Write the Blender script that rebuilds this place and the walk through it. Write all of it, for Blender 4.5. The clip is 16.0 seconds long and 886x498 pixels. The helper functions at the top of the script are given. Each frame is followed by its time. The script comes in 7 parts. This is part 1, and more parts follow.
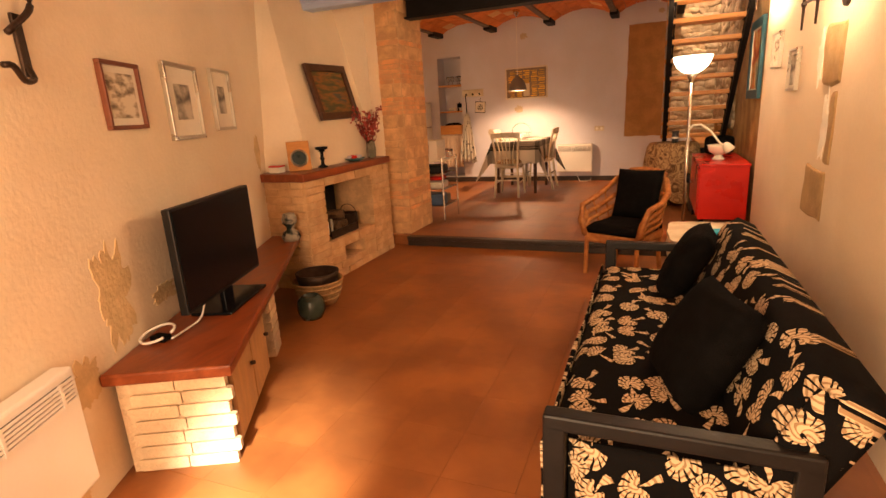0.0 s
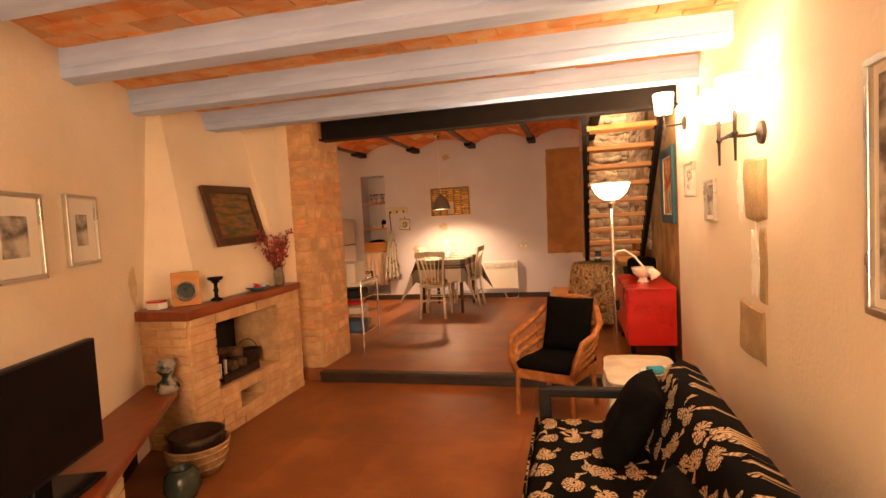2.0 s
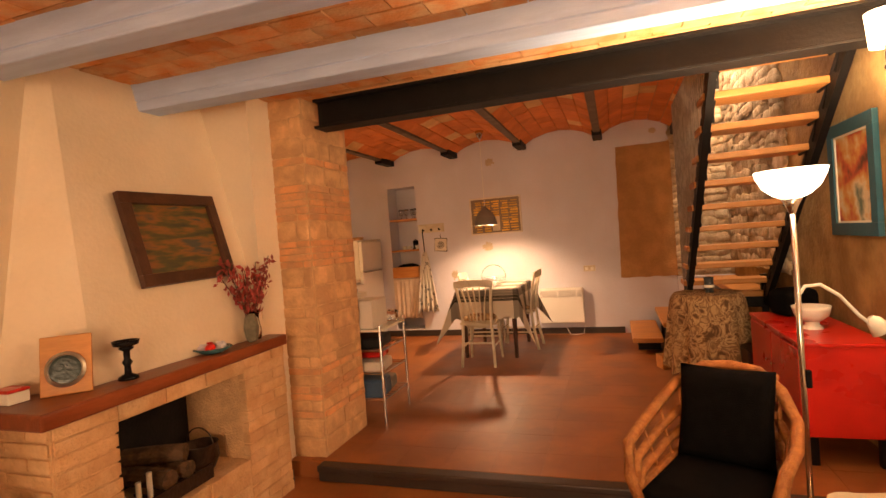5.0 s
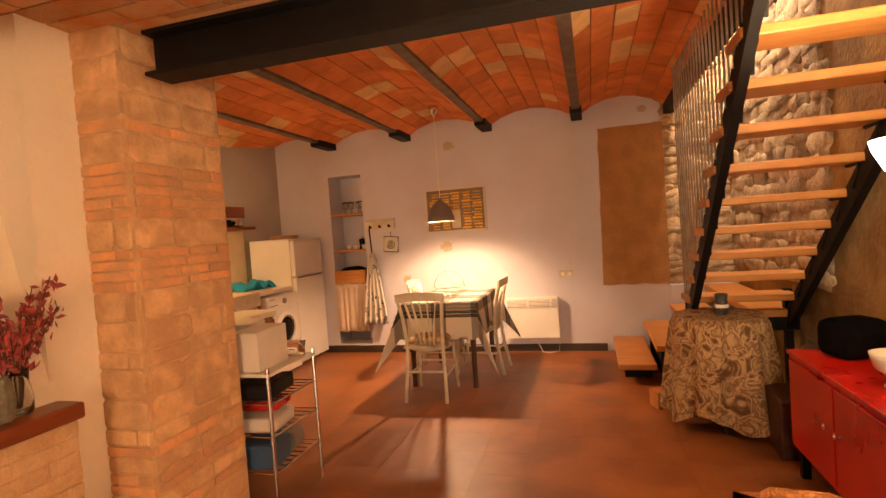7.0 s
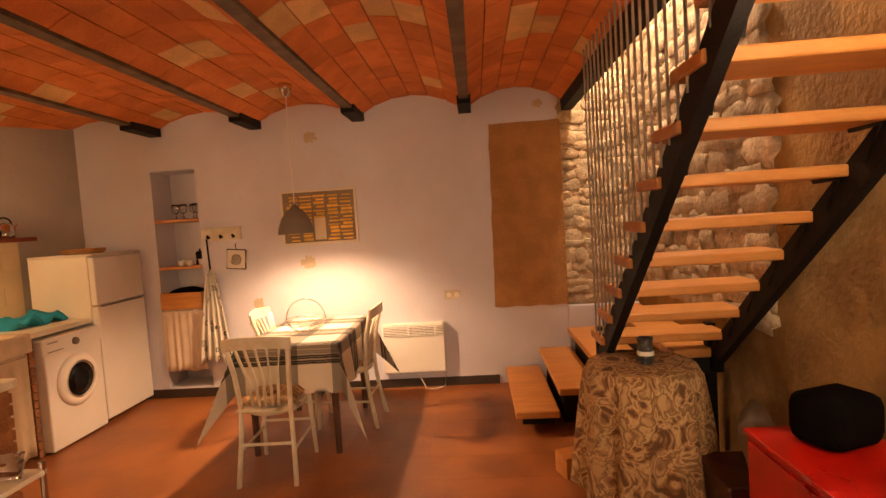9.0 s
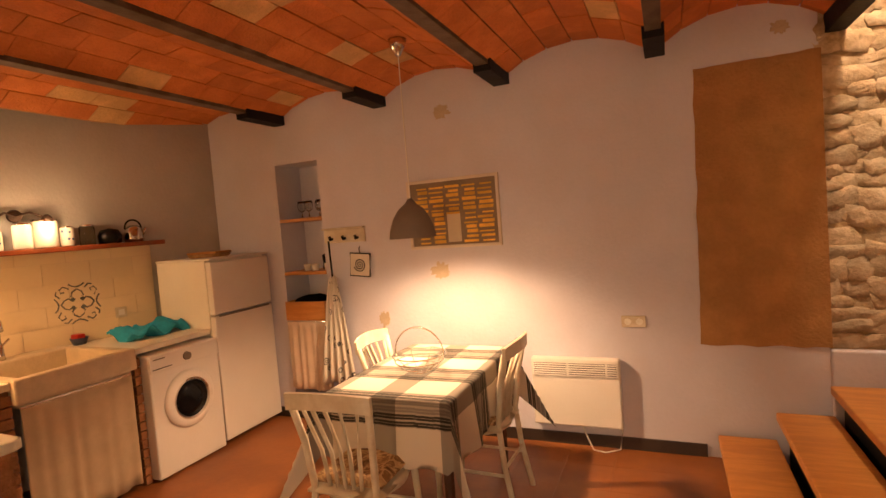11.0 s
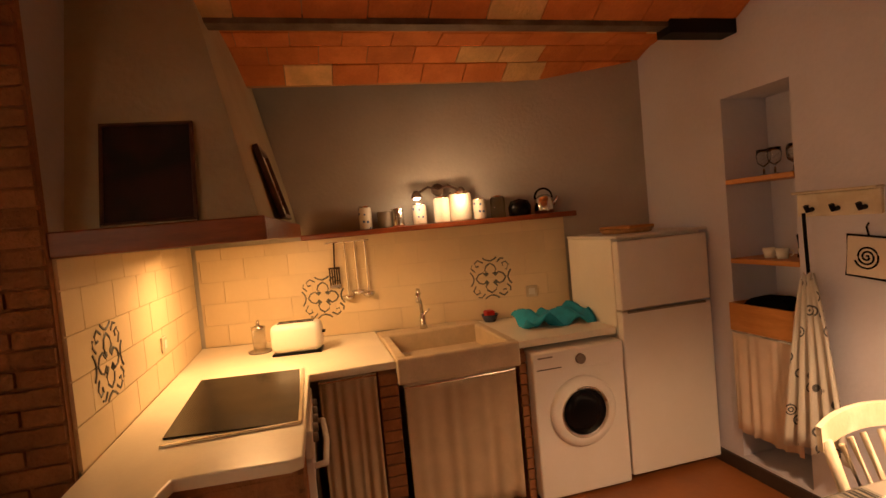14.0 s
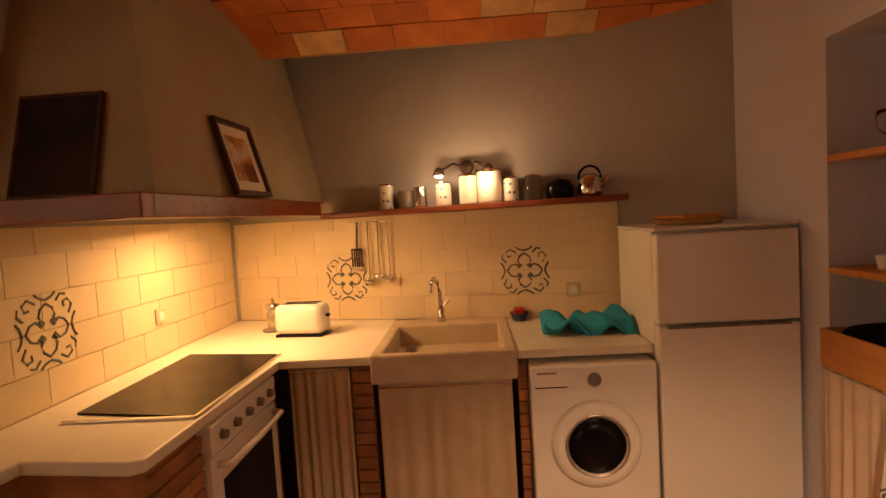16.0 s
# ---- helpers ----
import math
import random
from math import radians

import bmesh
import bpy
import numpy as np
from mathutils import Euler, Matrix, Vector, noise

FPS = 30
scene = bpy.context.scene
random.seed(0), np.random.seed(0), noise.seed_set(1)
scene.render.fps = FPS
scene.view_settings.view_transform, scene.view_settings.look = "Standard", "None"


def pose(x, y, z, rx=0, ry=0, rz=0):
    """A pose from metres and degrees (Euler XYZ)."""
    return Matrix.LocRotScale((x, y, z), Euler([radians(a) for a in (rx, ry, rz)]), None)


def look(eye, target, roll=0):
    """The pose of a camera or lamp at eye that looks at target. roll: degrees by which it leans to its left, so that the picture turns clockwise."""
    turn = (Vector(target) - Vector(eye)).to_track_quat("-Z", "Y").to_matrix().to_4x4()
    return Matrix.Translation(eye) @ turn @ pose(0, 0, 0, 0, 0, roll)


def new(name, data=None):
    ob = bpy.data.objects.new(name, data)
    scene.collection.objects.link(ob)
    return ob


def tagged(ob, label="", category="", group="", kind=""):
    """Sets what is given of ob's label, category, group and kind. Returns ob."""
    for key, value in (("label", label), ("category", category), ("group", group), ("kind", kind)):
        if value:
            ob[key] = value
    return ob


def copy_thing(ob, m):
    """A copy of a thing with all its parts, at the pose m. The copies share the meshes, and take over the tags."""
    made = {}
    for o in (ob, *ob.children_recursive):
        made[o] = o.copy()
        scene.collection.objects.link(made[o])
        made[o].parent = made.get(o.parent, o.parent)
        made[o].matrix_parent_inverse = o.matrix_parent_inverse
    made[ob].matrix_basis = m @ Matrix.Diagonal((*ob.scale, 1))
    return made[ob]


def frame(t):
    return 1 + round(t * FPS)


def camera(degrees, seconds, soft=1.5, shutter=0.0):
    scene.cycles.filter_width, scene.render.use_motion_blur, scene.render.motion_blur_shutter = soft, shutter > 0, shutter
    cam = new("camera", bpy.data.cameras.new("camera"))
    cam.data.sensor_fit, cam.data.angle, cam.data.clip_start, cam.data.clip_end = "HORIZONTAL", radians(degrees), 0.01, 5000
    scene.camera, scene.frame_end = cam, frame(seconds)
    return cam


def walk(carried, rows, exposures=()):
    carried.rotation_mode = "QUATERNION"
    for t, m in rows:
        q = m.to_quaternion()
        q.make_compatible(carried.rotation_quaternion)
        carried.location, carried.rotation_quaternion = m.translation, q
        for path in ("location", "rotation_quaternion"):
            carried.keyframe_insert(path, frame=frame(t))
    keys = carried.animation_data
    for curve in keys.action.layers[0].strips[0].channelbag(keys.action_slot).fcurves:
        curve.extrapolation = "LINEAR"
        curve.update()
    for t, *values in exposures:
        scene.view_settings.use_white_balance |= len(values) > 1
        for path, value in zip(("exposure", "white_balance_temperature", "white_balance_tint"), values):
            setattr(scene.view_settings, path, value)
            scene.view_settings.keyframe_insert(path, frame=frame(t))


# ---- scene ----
cam = camera(81.1, 16.0)
PATH = [
    (0, (0.121, -2.116, 1.317), (-0.623, -0.331, 0.809), -3.4),
    (0.5, (0.193, -2.106, 1.347), (-0.533, -0.28, 0.976), -3.5),
    (1, (0.154, -1.981, 1.365), (-0.5, -0.108, 1.113), -3.5),
    (1.5, (0.098, -1.836, 1.39), (-0.463, 0.076, 1.222), -3.1),
    (2, (0.083, -1.632, 1.43), (-0.414, 0.302, 1.315), -3.2),
    (2.5, (-0.026, -1.406, 1.429), (-0.442, 0.549, 1.347), -3.5),
    (3, (-0.183, -1.145, 1.44), (-0.517, 0.826, 1.39), -3.9),
    (3.5, (-0.314, -0.919, 1.434), (-0.603, 1.06, 1.425), -4.0),
    (4, (-0.343, -0.608, 1.442), (-0.757, 1.349, 1.435), -4.2),
    (4.5, (-0.381, -0.363, 1.429), (-1.012, 1.535, 1.404), -4.3),
    (7, (-0.464, 1.128, 1.485), (-1.016, 3.05, 1.417), -4.1),
    (7.5, (-0.485, 1.351, 1.492), (-0.8, 3.325, 1.425), -3.9),
    (8, (-0.469, 1.562, 1.55), (-0.575, 3.556, 1.452), -3.7),
    (10.3, (-0.567, 3.049, 1.661), (-0.942, 5.01, 1.537), -3.7),
    (10.5, (-0.519, 3.152, 1.671), (-1.014, 5.086, 1.541), -4.0),
    (11, (-0.523, 3.446, 1.666), (-1.32, 5.277, 1.561), -4.5),
    (11.5, (-0.624, 3.667, 1.689), (-1.679, 5.365, 1.614), -4.3),
    (12, (-0.696, 3.918, 1.736), (-2.038, 5.398, 1.641), -4.9),
    (12.5, (-0.699, 4.098, 1.705), (-2.271, 5.33, 1.589), -5.8),
    (13, (-0.742, 4.255, 1.683), (-2.483, 5.232, 1.556), -5.9),
    (13.5, (-0.903, 4.413, 1.689), (-2.748, 5.176, 1.571), -5.6),
    (14, (-1.076, 4.64, 1.683), (-3.012, 5.134, 1.591), -5.3),
    (14.5, (-1.132, 4.932, 1.674), (-3.116, 5.17, 1.594), -5.2),
    (15, (-1.21, 5.284, 1.639), (-3.205, 5.398, 1.556), -4.7),
    (15.5, (-1.323, 5.545, 1.664), (-3.319, 5.568, 1.538), -4.3),
    (16, (-1.375, 5.534, 1.636), (-3.368, 5.425, 1.511), -3.5),
]
walk(cam, [(t, look(eye, target, roll)) for t, eye, target, roll in PATH], [(0, 0.25), (1.5, 0.32), (4.5, 0.27), (7, 0.46), (8, 0.38), (11, 0.17), (12, -0.18), (13, -0.48), (14.5, -0.48), (16, -0.42)])

# ---- light ----
world = bpy.data.worlds.new("world")
scene.world = world
world.use_nodes = True
wn = world.node_tree.nodes
sky = wn.new("ShaderNodeTexSky")
sky.sky_type = "NISHITA"
sky.sun_disc = False
sky.sun_elevation, sky.sun_rotation = radians(12), radians(200)
world.node_tree.links.new(sky.outputs[0], wn["Background"].inputs[0])
wn["Background"].inputs[1].default_value = 0.05

WARM = (1.0, 0.60, 0.31)
SOFT = (1.0, 0.68, 0.40)


def lamp(name, kind, m, power, color, size=0.05, size_y=None, spot=None, blend=0.5):
    data = bpy.data.lights.new(name, kind)
    data.energy, data.color = power, color
    if kind == "AREA":
        data.shape, data.size, data.size_y = "RECTANGLE", size, size_y or size
    else:
        data.shadow_soft_size = size
    if kind == "SPOT":
        data.spot_size, data.spot_blend = radians(spot), blend
    ob = new(name, data)
    ob.matrix_world = m
    return ob


# wall sconces, floor lamp, pendant, hood lamp, shelf spots, the stair's upper landing, two added lamps behind
lamp("sconce_light", "POINT", pose(0.78, 1.18, 1.91), 11, WARM, 0.06)
lamp("sconce_light", "POINT", pose(0.78, 0.92, 1.91), 11, WARM, 0.06)
lamp("sconce_light", "POINT", pose(0.78, 2.72, 2.22), 9, WARM, 0.05)
lamp("floor_lamp_light", "SPOT", look((0.365, 2.66, 1.60), (0.365, 2.661, 3)), 150, SOFT, 0.06, spot=146, blend=0.5)
lamp("floor_lamp_glow", "POINT", pose(0.365, 2.66, 1.66), 6, SOFT, 0.08)
lamp("pendant_light", "SPOT", look((-1.93, 6.24, 1.63), (-1.93, 6.24, 0)), 150, (1.0, 0.575, 0.30), 0.04, spot=156, blend=0.75)
lamp("hood_light", "AREA", look((-3.96, 4.27, 1.685), (-4.02, 4.40, 0)), 23, (1.0, 0.52, 0.20), 0.34, 0.24)
lamp("shelf_light", "POINT", pose(-4.33, 5.62, 1.86), 4.5, (1.0, 0.58, 0.28), 0.03)
lamp("shelf_light", "POINT", pose(-4.39, 5.33, 1.86), 3, (1.0, 0.58, 0.28), 0.03)
lamp("stair_light", "POINT", pose(0.62, 6.0, 3.9), 200, (1.0, 0.68, 0.42), 0.12)
# added area fill from behind; its real source is unseen
lamp("rear_fill_light", "AREA", look((-0.35, -2.92, 1.2), (-0.6, 0, 0.6)), 92, (1.0, 0.64, 0.37), 0.8, 1.6)
# added spot for the white patch on ledge and floor, source unseen
lamp("rear_patch_spot", "SPOT", look((-0.30, -2.85, 1.3), (-1.20, -0.86, 0.0)), 1900, (1.0, 0.88, 0.70), 0.05, spot=20, blend=1.0)


# ---- materials ----
def mat(name, color, rough=0.6, metal=0.0, var=0.12, scale=6.0, fine=60.0, bump=0.1, color2=None, spread=None, per=None, spec=0.4, detail=4, stretch=None, island=0.0):
    """A surface with two scales of colour change and relief. color2: stains; per: change from piece to piece."""
    m = bpy.data.materials.new(name)
    m.use_nodes = True
    nt = m.node_tree
    n, l = nt.nodes, nt.links
    b = n["Principled BSDF"]
    b.inputs["Metallic"].default_value = metal
    b.inputs["Specular IOR Level"].default_value = spec
    tc = n.new("ShaderNodeTexCoord")
    # pieces share one mesh, so their grain runs on through the place
    src = n.new("ShaderNodeNewGeometry").outputs["Position"] if per else tc.outputs["Object"]
    if stretch:
        mp = n.new("ShaderNodeMapping")
        mp.inputs["Scale"].default_value = stretch
        l.new(src, mp.inputs[0])
        src = mp.outputs[0]
    big, small = n.new("ShaderNodeTexNoise"), n.new("ShaderNodeTexNoise")
    for t, s in ((big, scale), (small, fine)):
        t.inputs["Scale"].default_value = s
        t.inputs["Detail"].default_value = detail
        l.new(src, t.inputs["Vector"])
    ramp = n.new("ShaderNodeValToRGB")
    lo, hi = spread or (0.42, 0.62)
    c2 = color2 or tuple(c * (1 - 1.6 * var) for c in color)
    ramp.color_ramp.elements[0].position, ramp.color_ramp.elements[1].position = lo, hi
    ramp.color_ramp.elements[0].color, ramp.color_ramp.elements[1].color = (*c2, 1), (*color, 1)
    l.new(big.outputs["Fac"], ramp.inputs[0])
    grain = n.new("ShaderNodeMapRange")
    grain.inputs["To Min"].default_value, grain.inputs["To Max"].default_value = 1 - var, 1 + var
    l.new(small.outputs["Fac"], grain.inputs["Value"])
    val = grain.outputs[0]
    if per or island:
        rnd = n.new("ShaderNodeMapRange")
        rnd.inputs["To Min"].default_value, rnd.inputs["To Max"].default_value = 1 - (per or island), 1 + (per or island)
        if per:
            l.new(n.new("ShaderNodeObjectInfo").outputs["Random"], rnd.inputs["Value"])
        else:
            l.new(n.new("ShaderNodeNewGeometry").outputs["Random Per Island"], rnd.inputs["Value"])
        mul = n.new("ShaderNodeMath")
        mul.operation = "MULTIPLY"
        l.new(val, mul.inputs[0])
        l.new(rnd.outputs[0], mul.inputs[1])
        val = mul.outputs[0]
    mix = n.new("ShaderNodeVectorMath")
    mix.operation = "SCALE"
    l.new(ramp.outputs[0], mix.inputs[0])
    l.new(val, mix.inputs["Scale"])
    l.new(mix.outputs[0], b.inputs["Base Color"])
    rr = n.new("ShaderNodeMapRange")
    rr.inputs["To Min"].default_value, rr.inputs["To Max"].default_value = max(0.02, rough - 0.12), min(1, rough + 0.1)
    l.new(big.outputs["Fac"], rr.inputs["Value"])
    l.new(rr.outputs[0], b.inputs["Roughness"])
    if bump:
        bp = n.new("ShaderNodeBump")
        bp.inputs["Strength"].default_value, bp.inputs["Distance"].default_value = min(1, bump * 2), 0.01
        l.new(small.outputs["Fac"], bp.inputs["Height"])
        l.new(bp.outputs[0], b.inputs["Normal"])
    return m


def glow(name, color, power):
    m = bpy.data.materials.new(name)
    m.use_nodes = True
    b = m.node_tree.nodes["Principled BSDF"]
    b.inputs["Base Color"].default_value = (0.9, 0.88, 0.82, 1)
    b.inputs["Emission Color"].default_value = (*color, 1)
    b.inputs["Emission Strength"].default_value = power
    return m


def glassy(name, color=(0.95, 0.97, 0.97), rough=0.02):
    m = bpy.data.materials.new(name)
    m.use_nodes = True
    b = m.node_tree.nodes["Principled BSDF"]
    b.inputs["Base Color"].default_value = (*color, 1)
    b.inputs["Roughness"].default_value = rough
    b.inputs["Transmission Weight"].default_value = 1.0
    return m


M_CREAM = mat("cream_plaster", (0.82, 0.69, 0.52), 0.85, var=0.04, scale=1.3, fine=45, bump=0.12, color2=(0.74, 0.61, 0.44))
M_LILAC = mat("lilac_plaster", (0.63, 0.62, 0.70), 0.85, var=0.04, scale=1.1, fine=40, bump=0.12, color2=(0.58, 0.55, 0.60))
M_GREYWALL = mat("grey_plaster", (0.47, 0.44, 0.40), 0.9, var=0.05, scale=1.2, fine=40, bump=0.14, color2=(0.40, 0.37, 0.33))
M_HOOD = mat("ochre_grey_plaster", (0.44, 0.38, 0.25), 0.9, var=0.06, scale=1.6, fine=40, bump=0.15, color2=(0.37, 0.31, 0.20))
M_MORTAR = mat("brown_mortar", (0.42, 0.22, 0.080), 0.95, var=0.12, scale=5, fine=55, bump=0.4, color2=(0.34, 0.18, 0.066))
M_STAIN = mat("bare_patch", (0.66, 0.48, 0.26), 0.95, var=0.1, scale=9, fine=50, bump=0.25)
M_FLOOR = mat("terracotta_floor", (0.30, 0.105, 0.028), 0.47, var=0.10, scale=2.2, fine=30, bump=0.05, color2=(0.22, 0.074, 0.020), spec=0.5)
M_TILE_FLOOR = mat("terracotta_tile", (0.31, 0.108, 0.028), 0.47, var=0.09, scale=2.4, fine=14, bump=0.02, color2=(0.21, 0.070, 0.019), per=0.04, spec=0.5)
M_GROUT = mat("floor_grout", (0.30, 0.14, 0.06), 0.9, var=0.1)
M_BEAM = mat("blue_grey_paint", (0.50, 0.61, 0.86), 0.6, var=0.06, scale=3, fine=40, bump=0.1, color2=(0.43, 0.53, 0.77), stretch=(1, 6, 6))
M_CEILBRICK = mat("ceiling_brick", (0.62, 0.25, 0.075), 0.9, var=0.14, scale=7, fine=60, bump=0.3, color2=(0.62, 0.36, 0.17), island=0.22)
M_VAULT = mat("vault_brick", (0.67, 0.225, 0.062), 0.85, var=0.12, scale=6, fine=60, bump=0.3, color2=(0.57, 0.175, 0.045), island=0.14)
M_VAULT_PALE = mat("vault_brick_pale", (0.78, 0.48, 0.20), 0.85, var=0.12, scale=6, fine=60, bump=0.3, island=0.15)
M_LIME = mat("lime_joint", (0.45, 0.25, 0.11), 0.95, var=0.1)
M_BRICK = mat("pillar_brick", (0.76, 0.37, 0.155), 0.92, var=0.13, scale=9, fine=70, bump=0.3, color2=(0.60, 0.33, 0.16), per=0.12)
M_STONE = mat("pillar_stone", (0.74, 0.45, 0.22), 0.95, var=0.13, scale=8, fine=60, bump=0.3, color2=(0.56, 0.33, 0.16), per=0.10)
M_JOINT = mat("brick_mortar", (0.68, 0.42, 0.21), 0.95, var=0.12, scale=12, fine=80, bump=0.5)
M_FIREBRICK = mat("fireplace_brick", (0.66, 0.42, 0.22), 0.9, var=0.12, scale=9, fine=70, bump=0.45, color2=(0.56, 0.33, 0.155), per=0.08)
M_PALEBRICK = mat("whitewashed_brick", (0.66, 0.50, 0.32), 0.9, var=0.1, scale=9, fine=70, bump=0.4, per=0.12)
M_RUBBLE = mat("rubble_stone", (0.56, 0.45, 0.31), 0.95, var=0.25, scale=11, fine=45, bump=0.9, color2=(0.42, 0.32, 0.20), per=0.20, island=0)
M_RUBBLE_BED = mat("rubble_mortar", (0.50, 0.37, 0.21), 0.95, var=0.15, scale=8, fine=50, bump=0.5)
M_BROWNWALL = mat("rough_stone_wall", (0.42, 0.26, 0.09), 0.95, var=0.16, scale=3.5, fine=30, bump=0.7, color2=(0.26, 0.15, 0.05))
M_STEEL_BLACK = mat("black_steel", (0.010, 0.008, 0.007), 0.6, var=0.2, scale=8, bump=0.1, spec=0.2)
M_BAR = mat("galvanised_bar", (0.42, 0.39, 0.35), 0.4, 0.6, var=0.15, scale=12, bump=0.05)
M_STEEL_GREY = mat("rusty_flange", (0.18, 0.135, 0.095), 0.6, 0.3, var=0.2, scale=8, bump=0.15, color2=(0.12, 0.08, 0.05))
M_WOOD_RED = mat("red_brown_wood", (0.26, 0.066, 0.020), 0.35, var=0.16, scale=3, fine=26, bump=0.05, color2=(0.18, 0.042, 0.013), stretch=(6, 1, 6))
M_TREAD = mat("orange_pine", (0.56, 0.25, 0.065), 0.45, var=0.12, scale=3, fine=24, bump=0.05, color2=(0.46, 0.19, 0.045), stretch=(1, 7, 7))
M_WHITE = mat("white_enamel", (0.78, 0.74, 0.68), 0.35, var=0.02, scale=2, bump=0.02, color2=(0.74, 0.70, 0.63))
M_WHITE_SIDE = mat("white_laminate", (0.80, 0.76, 0.66), 0.4, var=0.03, scale=3, bump=0.02)
M_CHAIR = mat("cream_chair_paint", (0.66, 0.59, 0.46), 0.5, var=0.07, scale=9, fine=60, bump=0.08, color2=(0.56, 0.47, 0.33))
M_BLACK = mat("black_cloth", (0.006, 0.0055, 0.0055), 0.95, var=0.2, scale=20, fine=220, bump=0.3, spec=0.04)
M_BLACK_GLOSS = mat("black_gloss", (0.006, 0.006, 0.007), 0.22, var=0.05, bump=0, spec=0.14)
M_SOFA_FRAME = mat("charcoal_frame", (0.010, 0.009, 0.009), 0.45, var=0.15, scale=8, bump=0.05, spec=0.25)
M_RED = mat("red_lacquer", (0.55, 0.016, 0.008), 0.3, var=0.05, scale=3, bump=0.02, color2=(0.47, 0.012, 0.006))
M_WICKER = mat("orange_wicker", (0.46, 0.19, 0.05), 0.55, var=0.2, scale=25, fine=140, bump=0.6, color2=(0.34, 0.12, 0.03))
M_CHROME = mat("chrome", (0.72, 0.70, 0.66), 0.2, 1.0, var=0.03, bump=0)
M_IRON = mat("wrought_iron", (0.06, 0.035, 0.022), 0.5, 0.6, var=0.2, scale=20, bump=0.2)
M_TILE = mat("cream_wall_tile", (0.76, 0.62, 0.40), 0.42, var=0.03, scale=3, fine=40, bump=0.04, per=0.05, spec=0.5)
M_TILE_GROUT = mat("tile_grout", (0.74, 0.60, 0.40), 0.9, var=0.05)
M_COUNTER = mat("cream_worktop", (0.80, 0.74, 0.60), 0.35, var=0.04, scale=5, fine=60, bump=0.03)
M_SINK = mat("stone_sink", (0.62, 0.50, 0.34), 0.5, var=0.08, scale=10, fine=90, bump=0.1)
M_CURTAIN = mat("linen_curtain", (0.56, 0.43, 0.28), 0.95, var=0.06, scale=8, fine=260, bump=0.2)
M_CURTAIN_PINK = mat("pale_pink_curtain", (0.66, 0.52, 0.40), 0.95, var=0.05, scale=8, fine=260, bump=0.2)
M_KBRICK = mat("kitchen_brick", (0.34, 0.15, 0.06), 0.9, var=0.15, scale=9, fine=70, bump=0.4, per=0.2)
M_BASE = mat("dark_skirting", (0.045, 0.028, 0.020), 0.5, var=0.15, scale=6, bump=0.05)
M_SILVER = mat("silver_frame", (0.60, 0.56, 0.48), 0.3, 0.9, var=0.05, bump=0)
M_MAT_PAPER = mat("cream_mount", (0.78, 0.72, 0.60), 0.9, var=0.03)
M_GLASS = glassy("clear_glass")
M_CLEAR = glassy("thin_clear_glass", (0.95, 0.93, 0.88))
M_CLEAR.node_tree.nodes["Principled BSDF"].inputs["Alpha"].default_value = 0.3
M_TEAL = mat("teal_cloth", (0.02, 0.33, 0.50), 0.8, var=0.12, scale=12, bump=0.2)
M_BULB = glow("lit_shade", (1.0, 0.80, 0.50), 9.0)
M_BULB_HOT = glow("lit_bulb", (1.0, 0.82, 0.52), 30.0)
M_BOWL_LIT = glow("lit_glass_bowl", (1.0, 0.88, 0.66), 5.0)
M_PORCELAIN = mat("white_porcelain", (0.80, 0.76, 0.66), 0.25, var=0.03, bump=0.02)
M_LEAF = mat("dry_pink_leaf", (0.42, 0.07, 0.055), 0.7, var=0.2, scale=30, bump=0.1, island=0.35)
# near-black for the sooty hearth and for the ledge's back board
M_SOOT_BLACK = mat("soot_black", (0.015, 0.012, 0.010), 0.95, var=0.3, scale=9, bump=0.3)
M_GREYSHADE = mat("grey_shade", (0.20, 0.165, 0.13), 0.6, var=0.06, scale=9, bump=0.08)
M_BASKET = mat("basket_weave", (0.46, 0.27, 0.11), 0.8, var=0.2, scale=20, fine=120, bump=0.6)
M_CARD = mat("white_card", (0.70, 0.62, 0.52), 0.8, var=0.05, scale=4, bump=0.05)


